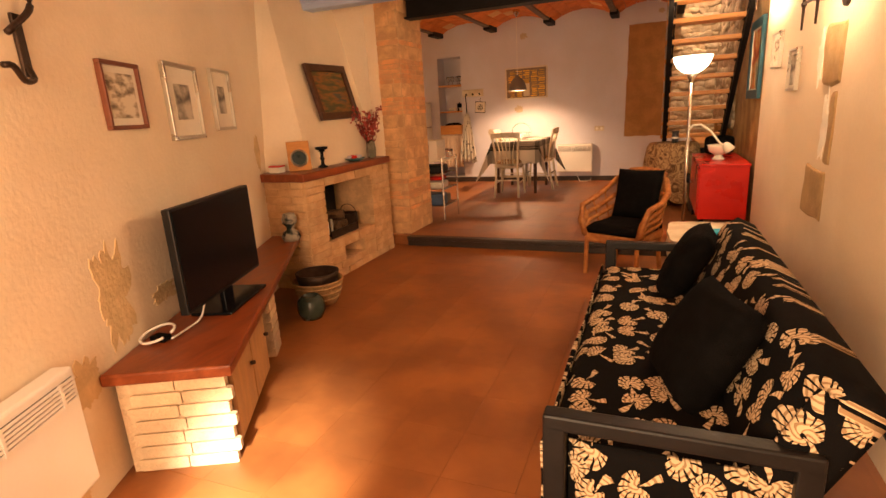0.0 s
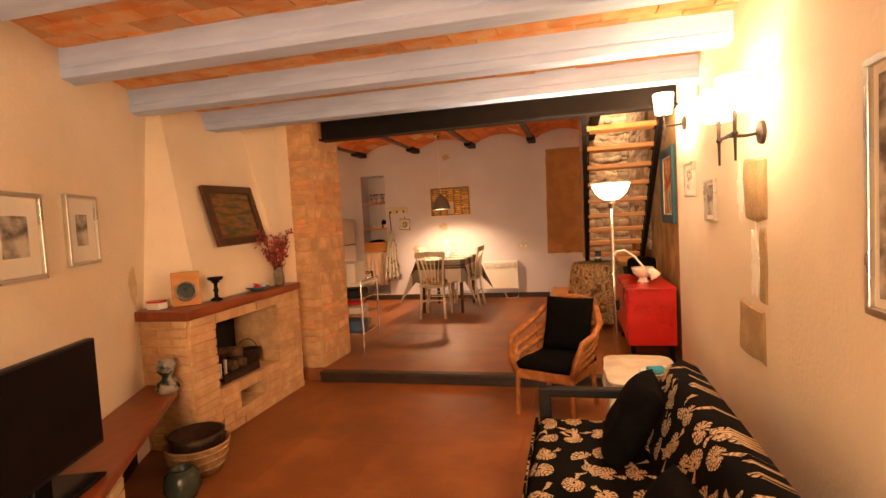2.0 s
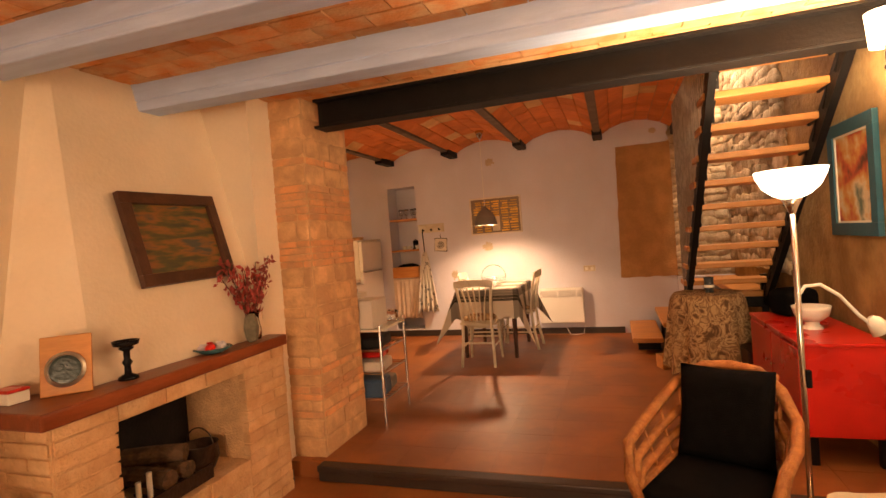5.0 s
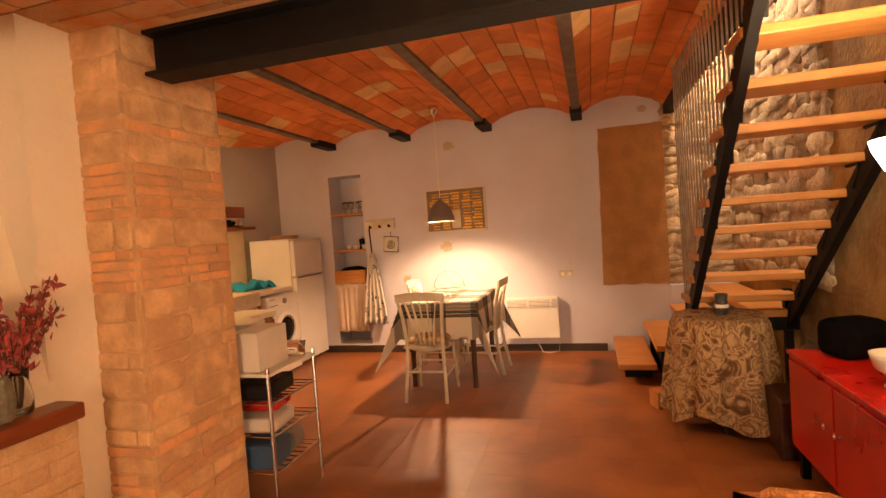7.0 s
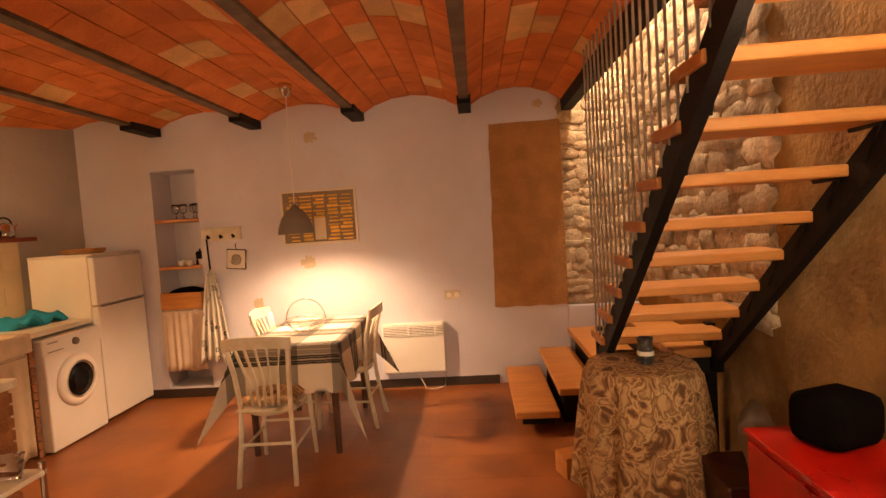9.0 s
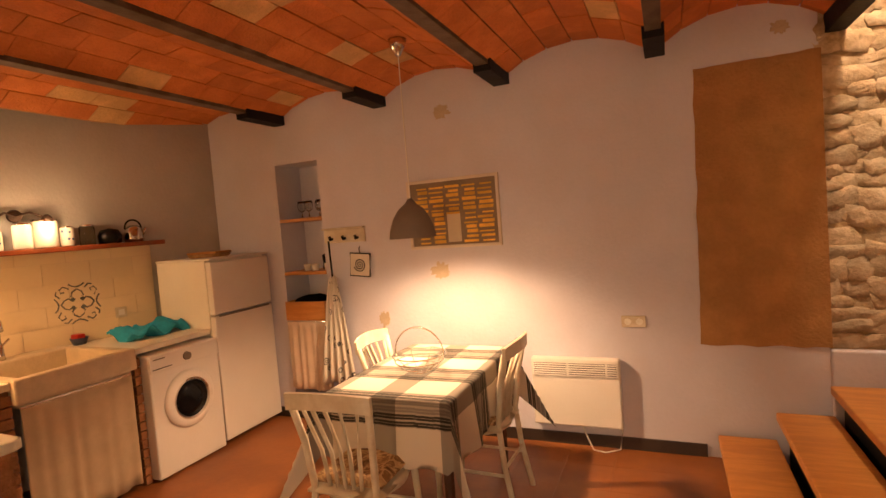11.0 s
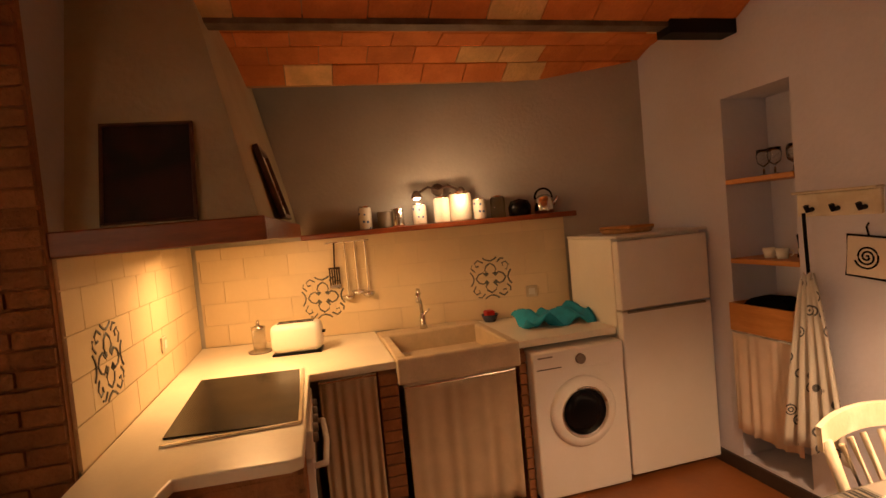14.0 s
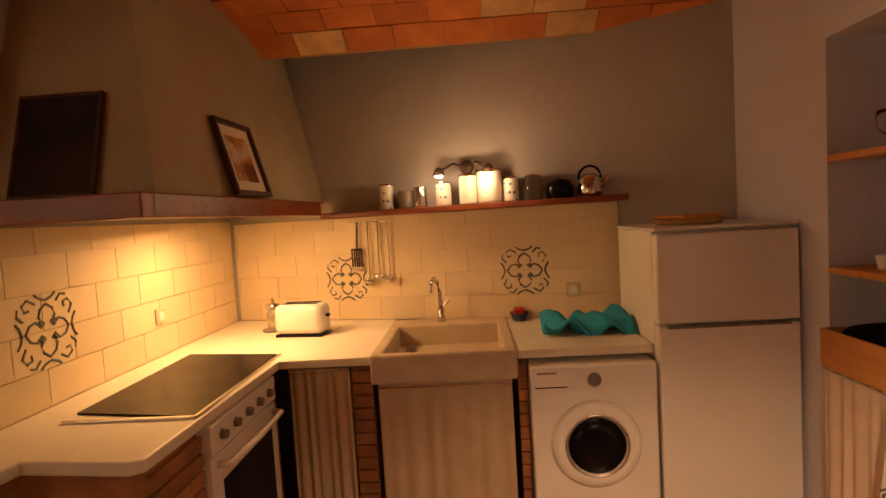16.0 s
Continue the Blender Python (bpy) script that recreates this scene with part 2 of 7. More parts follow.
def ramp_material(name, kind, stops, scale, rough=0.9, stretch=(1, 1, 1), detail=2.0, distort=0.0, bump=0.1):
    """A cloth or print with sharp coloured shapes out of a noise, voronoi or wave field."""
    m = bpy.data.materials.new(name)
    m.use_nodes = True
    n, l = m.node_tree.nodes, m.node_tree.links
    tc, mp = n.new("ShaderNodeTexCoord"), n.new("ShaderNodeMapping")
    mp.inputs["Scale"].default_value = stretch
    l.new(tc.outputs["Object"], mp.inputs[0])
    if kind == "voronoi":
        tx = n.new("ShaderNodeTexVoronoi")
        out = tx.outputs["Distance"]
    elif kind == "wave":
        tx = n.new("ShaderNodeTexWave")
        tx.inputs["Distortion"].default_value = distort
        tx.inputs["Detail"].default_value = detail
        out = tx.outputs["Color"]
    else:
        tx = n.new("ShaderNodeTexNoise")
        tx.inputs["Detail"].default_value = detail
        tx.inputs["Distortion"].default_value = distort
        out = tx.outputs["Fac"]
    tx.inputs["Scale"].default_value = scale
    l.new(mp.outputs[0], tx.inputs["Vector"])
    rp = n.new("ShaderNodeValToRGB")
    rp.color_ramp.interpolation = "LINEAR"
    while len(rp.color_ramp.elements) < len(stops):
        rp.color_ramp.elements.new(0.5)
    for e, (p, c) in zip(rp.color_ramp.elements, stops):
        e.position, e.color = p, (*c, 1)
    l.new(out, rp.inputs[0])
    b = n["Principled BSDF"]
    l.new(rp.outputs[0], b.inputs["Base Color"])
    b.inputs["Roughness"].default_value = rough
    bp, fine = n.new("ShaderNodeBump"), n.new("ShaderNodeTexNoise")
    fine.inputs["Scale"].default_value = 200
    l.new(tc.outputs["Object"], fine.inputs["Vector"])
    bp.inputs["Strength"].default_value, bp.inputs["Distance"].default_value = bump, 0.004
    l.new(fine.outputs["Fac"], bp.inputs["Height"])
    l.new(bp.outputs[0], b.inputs["Normal"])
    return m


# ---- building helpers ----
def part(name, bm, material, parent=None, label="", smooth=False):
    me = bpy.data.meshes.new(name)
    bm.to_mesh(me)
    bm.free()
    me.materials.append(material)
    if smooth:
        me.polygons.foreach_set("use_smooth", [True] * len(me.polygons))
    ob = new(name, me)
    if parent is not None:
        ob.parent = parent
    return tagged(ob, label)


def thing(name, m, label, category, group="", kind=""):
    ob = new(name)
    ob.matrix_world = m
    return tagged(ob, label, category, group, kind)


def struct(name, bm, material, label=""):
    return tagged(part(name, bm, material), label or name.replace("_", " "), kind="structure")


def box(bm, x0, y0, z0, x1, y1, z1, bevel=0.0, m=None):
    mid, size = ((x0 + x1) / 2, (y0 + y1) / 2, (z0 + z1) / 2), (abs(x1 - x0), abs(y1 - y0), abs(z1 - z0))
    mat4 = Matrix.LocRotScale(mid, None, size)
    vs = bmesh.ops.create_cube(bm, size=1, matrix=(m or Matrix()) @ mat4)["verts"]
    if bevel:
        es = list({e for v in vs for e in v.link_edges})
        bmesh.ops.bevel(bm, geom=es, offset=bevel, segments=2, affect="EDGES", profile=0.5)
    return bm


def bx(x0, y0, z0, x1, y1, z1, bevel=0.0, m=None):
    return box(bmesh.new(), x0, y0, z0, x1, y1, z1, bevel, m)


def prism(pts, z0, z1, bevel=0.0):
    """An upright block on the plan polygon pts."""
    bm = bmesh.new()
    lo, hi = [bm.verts.new((x, y, z0)) for x, y in pts], [bm.verts.new((x, y, z1)) for x, y in pts]
    n = len(pts)
    bm.faces.new(hi)
    bm.faces.new(lo[::-1])
    for i in range(n):
        bm.faces.new((lo[i], lo[(i + 1) % n], hi[(i + 1) % n], hi[i]))
    bmesh.ops.recalc_face_normals(bm, faces=bm.faces)
    if bevel:
        bmesh.ops.bevel(bm, geom=list(bm.edges), offset=bevel, segments=2, affect="EDGES", profile=0.5)
    return bm


def lathe(profile, seg=28, m=None, bm=None):
    """A turned body from (radius, height) pairs."""
    bm = bm or bmesh.new()
    m = m or Matrix()
    rings = []
    for r, z in profile:
        rings.append([bm.verts.new(m @ Vector((r * math.cos(2 * math.pi * i / seg), r * math.sin(2 * math.pi * i / seg), z))) for i in range(seg)])
    for a, b in zip(rings, rings[1:]):
        for i in range(seg):
            bm.faces.new((a[i], a[(i + 1) % seg], b[(i + 1) % seg], b[i]))
    return bm


def tube(pts, r, seg=8, bm=None, r2=None):
    """A round bar along the points."""
    bm = bm or bmesh.new()
    pts = [Vector(p) for p in pts]
    rings = []
    for i, p in enumerate(pts):
        d = (pts[min(i + 1, len(pts) - 1)] - pts[max(i - 1, 0)]).normalized()
        side = d.cross(Vector((0, 0, 1)) if abs(d.z) < 0.95 else Vector((1, 0, 0))).normalized()
        up = side.cross(d)
        rad = r if r2 is None else r + (r2 - r) * i / (len(pts) - 1)
        rings.append([bm.verts.new(p + rad * (math.cos(2 * math.pi * k / seg) * side + math.sin(2 * math.pi * k / seg) * up)) for k in range(seg)])
    for a, b in zip(rings, rings[1:]):
        for k in range(seg):
            bm.faces.new((a[k], a[(k + 1) % seg], b[(k + 1) % seg], b[k]))
    bm.faces.new(rings[0][::-1])
    bm.faces.new(rings[-1])
    return bm


def smooth_path(pts, n=6):
    """The points with a flowing curve put through them."""
    p = [Vector(q) for q in pts]
    p = [2 * p[0] - p[1]] + p + [2 * p[-1] - p[-2]]
    out = []
    for i in range(1, len(p) - 2):
        for k in range(n):
            t = k / n
            a, b, c, d = p[i - 1], p[i], p[i + 1], p[i + 2]
            out.append(0.5 * (2 * b + (c - a) * t + (2 * a - 5 * b + 4 * c - d) * t * t + (3 * b - a - 3 * c + d) * t ** 3))
    out.append(p[-2])
    return out


def arc(c, r, a0, a1, n, plane="xz"):
    out = []
    for i in range(n + 1):
        a = radians(a0 + (a1 - a0) * i / n)
        u, v = r * math.cos(a), r * math.sin(a)
        out.append((c[0] + u, c[1], c[2] + v) if plane == "xz" else (c[0], c[1] + u, c[2] + v) if plane == "yz" else (c[0] + u, c[1] + v, c[2]))
    return out


def cushion(w, d, h, m=None, n=14, puff=0.5):
    """A stuffed cushion w by d, h thick in the middle."""
    bm = bmesh.new()
    m = m or Matrix()
    grid = {}
    for s in (1, -1):
        for i in range(n + 1):
            for j in range(n + 1):
                u, v = 2 * i / n - 1, 2 * j / n - 1
                edge = (1 - u ** 4) * (1 - v ** 4)
                if edge == 0 and s < 0:
                    grid[s, i, j] = grid[1, i, j]
                    continue
                k = 1 - 0.06 * (1 - edge)
                wob = 0.012 * noise.noise((u * 2.3, v * 2.1, s + w * 9))
                z = s * h / 2 * edge ** puff + wob * edge
                pinch = 1 - 0.05 * (1 - abs(u)) * abs(v) - 0.05 * (1 - abs(v)) * abs(u)
                grid[s, i, j] = bm.verts.new(m @ Vector((u * w / 2 * pinch * k, v * d / 2 * pinch * k, z)))
        for i in range(n):
            for j in range(n):
                q = [grid[s, i, j], grid[s, i + 1, j], grid[s, i + 1, j + 1], grid[s, i, j + 1]]
                q = list(dict.fromkeys(q))
                if len(q) > 2:
                    bm.faces.new(q if s > 0 else q[::-1])
    return bm


def wall_m(p0, p1, z=0.0):
    """A frame whose x runs along the wall from p0 to p1, whose y points to its left, z up."""
    a = math.atan2(p1[1] - p0[1], p1[0] - p0[0])
    return Matrix.Translation((p0[0], p0[1], z)) @ Matrix.Rotation(a, 4, "Z")


def shared(name, mesh, m, parent):
    ob = new(name, mesh)
    ob.parent = parent
    ob.matrix_local = m
    return ob


def unit_brick(name, material, bevel=0.08):
    bm = bmesh.new()
    bmesh.ops.create_cube(bm, size=1)
    bmesh.ops.bevel(bm, geom=list(bm.edges), offset=bevel, segments=1, affect="EDGES")
    me = bpy.data.meshes.new(name)
    bm.to_mesh(me)
    bm.free()
    me.materials.append(material)
    return me


# ---- plan ----
FL = -0.045           # living-room floor
UP = 0.055            # raised dining and kitchen floor
STEP_Y = 2.76         # the step between the two floors
XR = 0.93             # long wall of the living room
YB = 7.0              # end wall of the dining room
YN = -3.0             # end wall behind
LW = lambda y: -2.26 - 0.447 * y     # slanted wall with the pictures
SW = lambda y: -4.30 - 0.21 * (7.0 - y)   # slanted wall behind the sink
HOB_Y = 3.84          # tiled wall behind the hob

# ---- structure ----
floor_low = struct("floor", prism([(LW(YN) - 0.3, YN - 0.2), (XR + 0.2, YN - 0.2), (XR + 0.2, STEP_Y + 0.03), (-3.9, STEP_Y + 0.03)], -0.2, FL), M_FLOOR, "waxed terracotta floor of the living room")
floor_up = struct("floor_upper", prism([(-5.4, STEP_Y + 0.03), (XR + 0.3, STEP_Y + 0.03), (XR + 0.3, YB + 0.3), (-5.4, YB + 0.3)], -0.2, UP), M_FLOOR, "raised terracotta floor of the dining room and kitchen")
struct("step_edge", bx(-2.31, STEP_Y - 0.012, FL, XR, STEP_Y + 0.03, UP - 0.004, 0.006), M_BASE, "dark wooden riser of the step")
struct("step_nosing", bx(-2.31, STEP_Y - 0.03, UP - 0.034, XR, STEP_Y + 0.06, UP + 0.004, 0.008), M_BASE, "dark worn nosing of the step")

# walls
struct("wall_right", bx(XR, YN - 0.2, -0.1, XR + 0.2, 3.10, 2.75), M_CREAM, "cream plastered long wall")
struct("wall_right_stone", bx(XR + 0.015, 3.10, -0.1, XR + 0.25, YB + 0.3, 4.7), M_BROWNWALL, "rough brown stone wall beside the stairs")
p0, p1 = (LW(YN - 0.2), YN - 0.2), (LW(1.75), 1.75)
wl = wall_m(p0, p1)
L = (Vector(p1) - Vector(p0)).length
wall_left = struct("wall_left", bx(0, 0, -0.1, L, 0.2, 2.75, m=wl), M_CREAM, "cream plastered slanted wall with peeling patches")
struct("wall_chimney", bx(-4.0, 2.64, -0.1, -2.55, 2.93, 2.75), M_CREAM, "cream plaster beside the brick pillar")
struct("wall_chimney_back", bx(-3.35, 1.70, -0.1, -3.15, 2.70, 2.75), M_CREAM, "cream plaster behind the chimney")
# unseen end wall and glazed door, added behind the camera to go with the rear lamps
bm = bmesh.new()
for a, b, c, d in ((-1.4, -0.80, -0.1, 2.75), (0.10, XR, -0.1, 2.75), (-0.80, 0.10, 2.055, 2.75)):
    box(bm, a, YN - 0.2, c, b, YN, d)
struct("wall_near", bm, M_CREAM, "unseen cream end wall with an assumed glazed door")
door = thing("door_1", pose(-0.35, YN - 0.1, FL), "unseen white glazed door, assumed behind the camera", "door", kind="structure")
bm = bmesh.new()
for a, b, c, d in ((-0.45, -0.36, 0, 2.1), (0.36, 0.45, 0, 2.1), (-0.36, 0.36, 0, 0.2), (-0.36, 0.36, 2.0, 2.1)):
    box(bm, a, -0.03, c, b, 0.03, d)
part("door_frame", bm, M_WHITE, door)
pane = part("pane", bx(-0.36, -0.006, 0.2, 0.36, 0.006, 2.0), M_GLASS, door)
pane.visible_shadow = False

# end wall of the dining room: plaster with a niche, a bare mortar field and rubble
NX0, NX1, NZ0, NZ1 = -3.58, -3.14, UP + 0.10, 2.255
bm = bmesh.new()
for a, b, c, d in ((-5.4, NX0, -0.1, 3.0), (NX1, 0.30, -0.1, 3.0), (NX0, NX1, -0.1, NZ0), (NX0, NX1, NZ1, 3.0)):
    box(bm, a, YB, c, b, YB + 0.32, d)
box(bm, NX0 - 0.02, YB + 0.32, -0.1, NX1 + 0.02, YB + 0.36, 3.0)
wall_back = struct("wall_back", bm, M_LILAC, "lilac-grey plastered wall with a shelf niche")
struct("wall_back_low", bx(0.30, YB - 0.03, -0.1, XR + 0.2, YB + 0.3, 0.76, 0.01), M_LILAC, "lilac plaster plinth under the rubble wall")
rubble = struct("wall_rubble", bx(0.30, YB + 0.026, 0.70, XR + 0.3, YB + 0.35, 4.7), M_RUBBLE_BED, "exposed rubble stone wall beside the stairs")

bm = bmesh.new()
nx, nz = 16, 40
vs = {}
for i in range(nx + 1):
    for k in range(nz + 1):
        x, z = -0.35 + 0.66 * i / nx, 0.775 + 1.69 * k / nz
        if i == 0:
            x += 0.012 * noise.noise((0, z * 6, 3)) + 0.02 * (z - 1.6)
        if k in (0, nz):
            z += 0.012 * noise.noise((x * 9, 0, k))
        vs[i, k] = bm.verts.new((x, YB - 0.006 - 0.006 * noise.noise((x * 7, z * 7, 0)) - 0.003, z))
for i in range(nx):
    for k in range(nz):
        bm.faces.new((vs[i, k], vs[i + 1, k], vs[i + 1, k + 1], vs[i, k + 1]))
r = bmesh.ops.extrude_face_region(bm, geom=bm.faces[:])
bmesh.ops.translate(bm, verts=[v for v in r["geom"] if isinstance(v, bmesh.types.BMVert)], vec=(0, 0.03, 0))
bmesh.ops.recalc_face_normals(bm, faces=bm.faces)
struct("bare_mortar", bm, M_MORTAR, "bare brown mortar field on the plaster")

# slanted wall behind the sink, and the wall behind the hob
ws0, ws1 = (SW(YB + 0.3), YB + 0.3), (SW(3.6), 3.6)
wsm = wall_m(ws0, ws1)
struct("wall_sink", bx(0, -0.2, -0.1, (Vector(ws1) - Vector(ws0)).length, 0, 3.0, m=wsm), M_GREYWALL, "grey plastered kitchen wall")
struct("wall_hob", bx(-5.4, 2.93, -0.1, -2.99, HOB_Y, 3.0), M_GREYWALL, "grey plastered wall behind the hob")
struct("wall_over_beam", bx(-2.6, 2.93, 2.44, XR + 0.1, 3.10, 2.80), M_CEILBRICK, "orange plaster over the steel beam")

# steel beam on the pillar
IB = thing("steel_beam", pose(0, 0, 0), "black painted steel I-beam across the opening", "beam", kind="structure")
IZ, IH, IY = 2.245, 0.195, 2.96
bm = bmesh.new()
box(bm, -2.27, IY, IZ, XR + 0.05, IY + 0.15, IZ + 0.018, 0.003)
part("flange", bm, M_STEEL_BLACK, IB)
part("flange", bx(-2.27, IY, IZ + IH - 0.018, XR + 0.05, IY + 0.15, IZ + IH, 0.003), M_STEEL_BLACK, IB)
part("web", bx(-2.27, IY + 0.065, IZ + 0.018, XR + 0.05, IY + 0.085, IZ + IH - 0.018), M_STEEL_BLACK, IB)

# living-room ceiling: blue-grey joists with brick between
bm = bmesh.new()
BZ, BH = 2.285, 0.19
x = -4.0
row = 0
y = YN
while y < 2.95:
    x = -4.0 - (0.14 if row % 2 else 0)
    while x < XR:
        w = 0.275
        box(bm, x + 0.004, y + 0.004, BZ + BH - 0.035 + random.uniform(-0.004, 0.004), x + w - 0.004, y + 0.125 - 0.003, BZ + BH + 0.02)
        x += w
    y += 0.128
    row += 1
box(bm, -4.0, YN - 0.2, BZ + BH - 0.02, XR + 0.1, 2.95, BZ + BH + 0.15)
struct("ceiling", bm, M_CEILBRICK, "orange brick infill between the joists")
joists = thing("ceiling_joists", pose(0, 0, 0), "blue-grey painted ceiling joists", "joist", kind="structure")
for k in range(7):
    yc = 2.31 - 0.79 * k
    xl = max(-2.96, LW(yc) - 0.04) if yc < 1.75 else -3.0
    jm = Matrix.Translation((XR, yc, 0)) @ Matrix.Rotation(radians(1.2), 4, "Z")
    ln = XR - xl + 0.02
    bm = bx(-ln, -0.072, BZ, 0.03, 0.072, BZ + 0.052, 0.008, m=jm)
    box(bm, -ln, -0.064, BZ + 0.052, 0.03, 0.064, BZ + 0.058, m=jm)
    box(bm, -ln, -0.072, BZ + 0.058, 0.03, 0.072, BZ + BH + 0.01, 0.006, m=jm)
    part("joist", bm, M_BEAM, joists)

# dining-room ceiling: brick vaults on steel joists
JX = [-3.49, -2.51, -1.53, -0.54, 0.37]
VZ, RISE = 2.63, 0.15
Y0, Y1 = 3.05, YB + 0.02


def vault(bm, x0, x1, nseg=6):
    """Tiles of one vault between two joists, in courses that run along it."""
    span = x1 - x0
    R = (span * span / 4 + RISE * RISE) / (2 * RISE)
    zc = VZ + RISE - R
    half = math.asin(span / 2 / R)
    for s in range(nseg):
        a0, a1 = -half + 2 * half * s / nseg, -half + 2 * half * (s + 1) / nseg
        y = Y0 - random.random() * 0.25
        while y < Y1:
            ln = 0.285
            ya, yb = max(y, Y0) + 0.003, min(y + ln, Y1) - 0.003
            if yb - ya > 0.02:
                g = 0.004 / R
                off = random.uniform(-0.003, 0.003)
                P = []
                for rr in (R + off, R + 0.03):
                    for a in (a0 + g, a1 - g):
                        for yy in (ya, yb):
                            P.append(bm.verts.new(((x0 + x1) / 2 + rr * math.sin(a), yy, zc + rr * math.cos(a))))
                for f in ((0, 1, 3, 2), (4, 6, 7, 5), (0, 4, 5, 1), (2, 3, 7, 6), (0, 2, 6, 4), (1, 5, 7, 3)):
                    bm.faces.new([P[i] for i in f])
            y += ln
    return bm


red = bmesh.new()
edges = [(-4.47, JX[0])] + list(zip(JX, JX[1:]))
for x0, x1 in edges:
    vault(red, x0 + 0.02, x1 - 0.02)
bmesh.ops.recalc_face_normals(red, faces=red.faces)
me_faces = list(red.faces)
island_of, seen_faces = [], set()
for f in me_faces:
    if f in seen_faces:
        continue
    stack, isl = [f], []
    seen_faces.add(f)
    while stack:
        g = stack.pop()
        isl.append(g)
        for e in g.edges:
            for h in e.link_faces:
                if h not in seen_faces:
                    seen_faces.add(h)
                    stack.append(h)
    island_of.append(isl)
rnd = random.Random(5)
for isl in island_of:
    if rnd.random() < 0.13:
        for f in isl:
            f.material_index = 1
vt = struct("ceiling_vaults", red, M_VAULT, "vaulted terracotta brick ceiling with pale tiles")
vt.data.materials.append(M_VAULT_PALE)
bm = bmesh.new()
for x0, x1 in edges:
    span = x1 - x0 - 0.02
    R = (span * span / 4 + RISE * RISE) / (2 * RISE) + 0.012
    zc = VZ + RISE + 0.012 - R
    half = math.asin(min(1, (span / 2 + 0.02) / R))
    ring = []
    for i in range(13):
        a = -half + 2 * half * i / 12
        ring.append([bm.verts.new(((x0 + x1) / 2 + R * math.sin(a), yy, zc + R * math.cos(a))) for yy in (Y0, Y1)])
    for a, b in zip(ring, ring[1:]):
        bm.faces.new((a[0], a[1], b[1], b[0]))
struct("ceiling_joints", bm, M_LIME, "lime joints behind the vault tiles")
struct("ceiling_top", bx(-5.4, 2.93, 2.83, 0.40, YB + 0.3, 2.95), M_LILAC, "slab over the vaults")
vj = thing("vault_joists", pose(0, 0, 0), "steel joists of the vaults with black painted ends", "joist", kind="structure")
for x in JX:
    if x < 0:
        part("joist", bx(x - 0.042, 3.10, VZ - 0.012, x + 0.042, YB + 0.01, VZ + 0.03, 0.003), M_STEEL_GREY, vj)
        part("joist_end", bx(x - 0.058, YB - 0.42, VZ - 0.05, x + 0.058, YB + 0.01, VZ + 0.05, 0.004), M_STEEL_BLACK, vj, "black painted joist end")
        part("joist_end", bx(x - 0.058, 3.10, VZ - 0.05, x + 0.058, 3.52, VZ + 0.05, 0.004), M_STEEL_BLACK, vj, "black painted joist end")
part("trimmer", bx(0.33, 3.10, VZ - 0.09, 0.43, YB + 0.04, VZ + 0.12, 0.004), M_STEEL_BLACK, vj, "black trimmer beam beside the stair opening")
# stairwell above
struct("stairwell_side", bx(0.30, 3.0, VZ + 0.12, 0.36, YB + 0.3, 4.7), M_LILAC, "plastered side of the stairwell")
struct("stairwell_front", bx(0.30, 2.90, 2.46, XR + 0.25, 3.08, 4.7), M_LILAC, "plastered front of the stairwell")
struct("stairwell_ceiling", bx(0.30, 2.9, 4.7, XR + 0.3, YB + 0.35, 4.8), M_LILAC, "plastered ceiling of the stairwell")
# skirting
struct("baseboard", bx(NX1, YB - 0.014, UP, -0.36, YB, UP + 0.085, 0.003), M_BASE, "dark skirting along the plastered wall")
struct("baseboard_niche", bx(SW(7) + 0.02, YB - 0.014, UP, NX1, YB, UP + 0.085, 0.003), M_BASE, "dark skirting under the niche")

# brick pillar
PX0, PX1, PY0, PY1 = -2.57, -2.31, 2.86, 3.46
pillar = thing("brick_pillar", pose(0, 0, 0), "old exposed brick and stone pillar", "pillar", kind="structure")
part("core", bx(PX0 + 0.02, PY0 + 0.006, FL, PX1 - 0.006, PY1, 2.48), M_JOINT, pillar)
part("core", bx(-3.02, PY0 + 0.10, FL, PX0 + 0.02, PY1 - 0.02, 2.48), M_JOINT, pillar)
me_b, me_s = unit_brick("brick", M_BRICK), unit_brick("stone", M_STONE, 0.12)
rb = random.Random(3)
z = FL
while z < 2.44:
    h = rb.choice([0.045, 0.048, 0.05, 0.052, 0.075, 0.13])
    stone = h > 0.07
    h = min(h, 2.47 - z)
    me = me_s if stone else me_b
    d = 0.022 + rb.uniform(-0.006, 0.006)
    # face towards the living room
    x = PX0
    while x < PX1 - 0.02:
        w = min(rb.uniform(0.16, 0.3), PX1 - x)
        if PX1 - x - w < 0.06:
            w = PX1 - x
        shared("brick" if not stone else "stone", me, Matrix.LocRotScale((x + w / 2, PY0 + 0.022 + rb.uniform(-0.003, 0.003), z + h / 2), Euler((0, 0, rb.uniform(-0.01, 0.01))), (w - 0.012, 0.05, h - 0.007)), pillar)
        x += w
    # face towards the opening
    y = PY0 + 0.03
    while y < PY1 - 0.02:
        w = min(rb.uniform(0.18, 0.34), PY1 - y)
        if PY1 - y - w < 0.06:
            w = PY1 - y
        shared("brick" if not stone else "stone", me, Matrix.LocRotScale((PX1 - 0.022 + rb.uniform(-0.003, 0.003), y + w / 2, z + h / 2), Euler((0, 0, rb.uniform(-0.01, 0.01))), (0.05, w - 0.012, h - 0.007)), pillar)
        y += w
    z += h

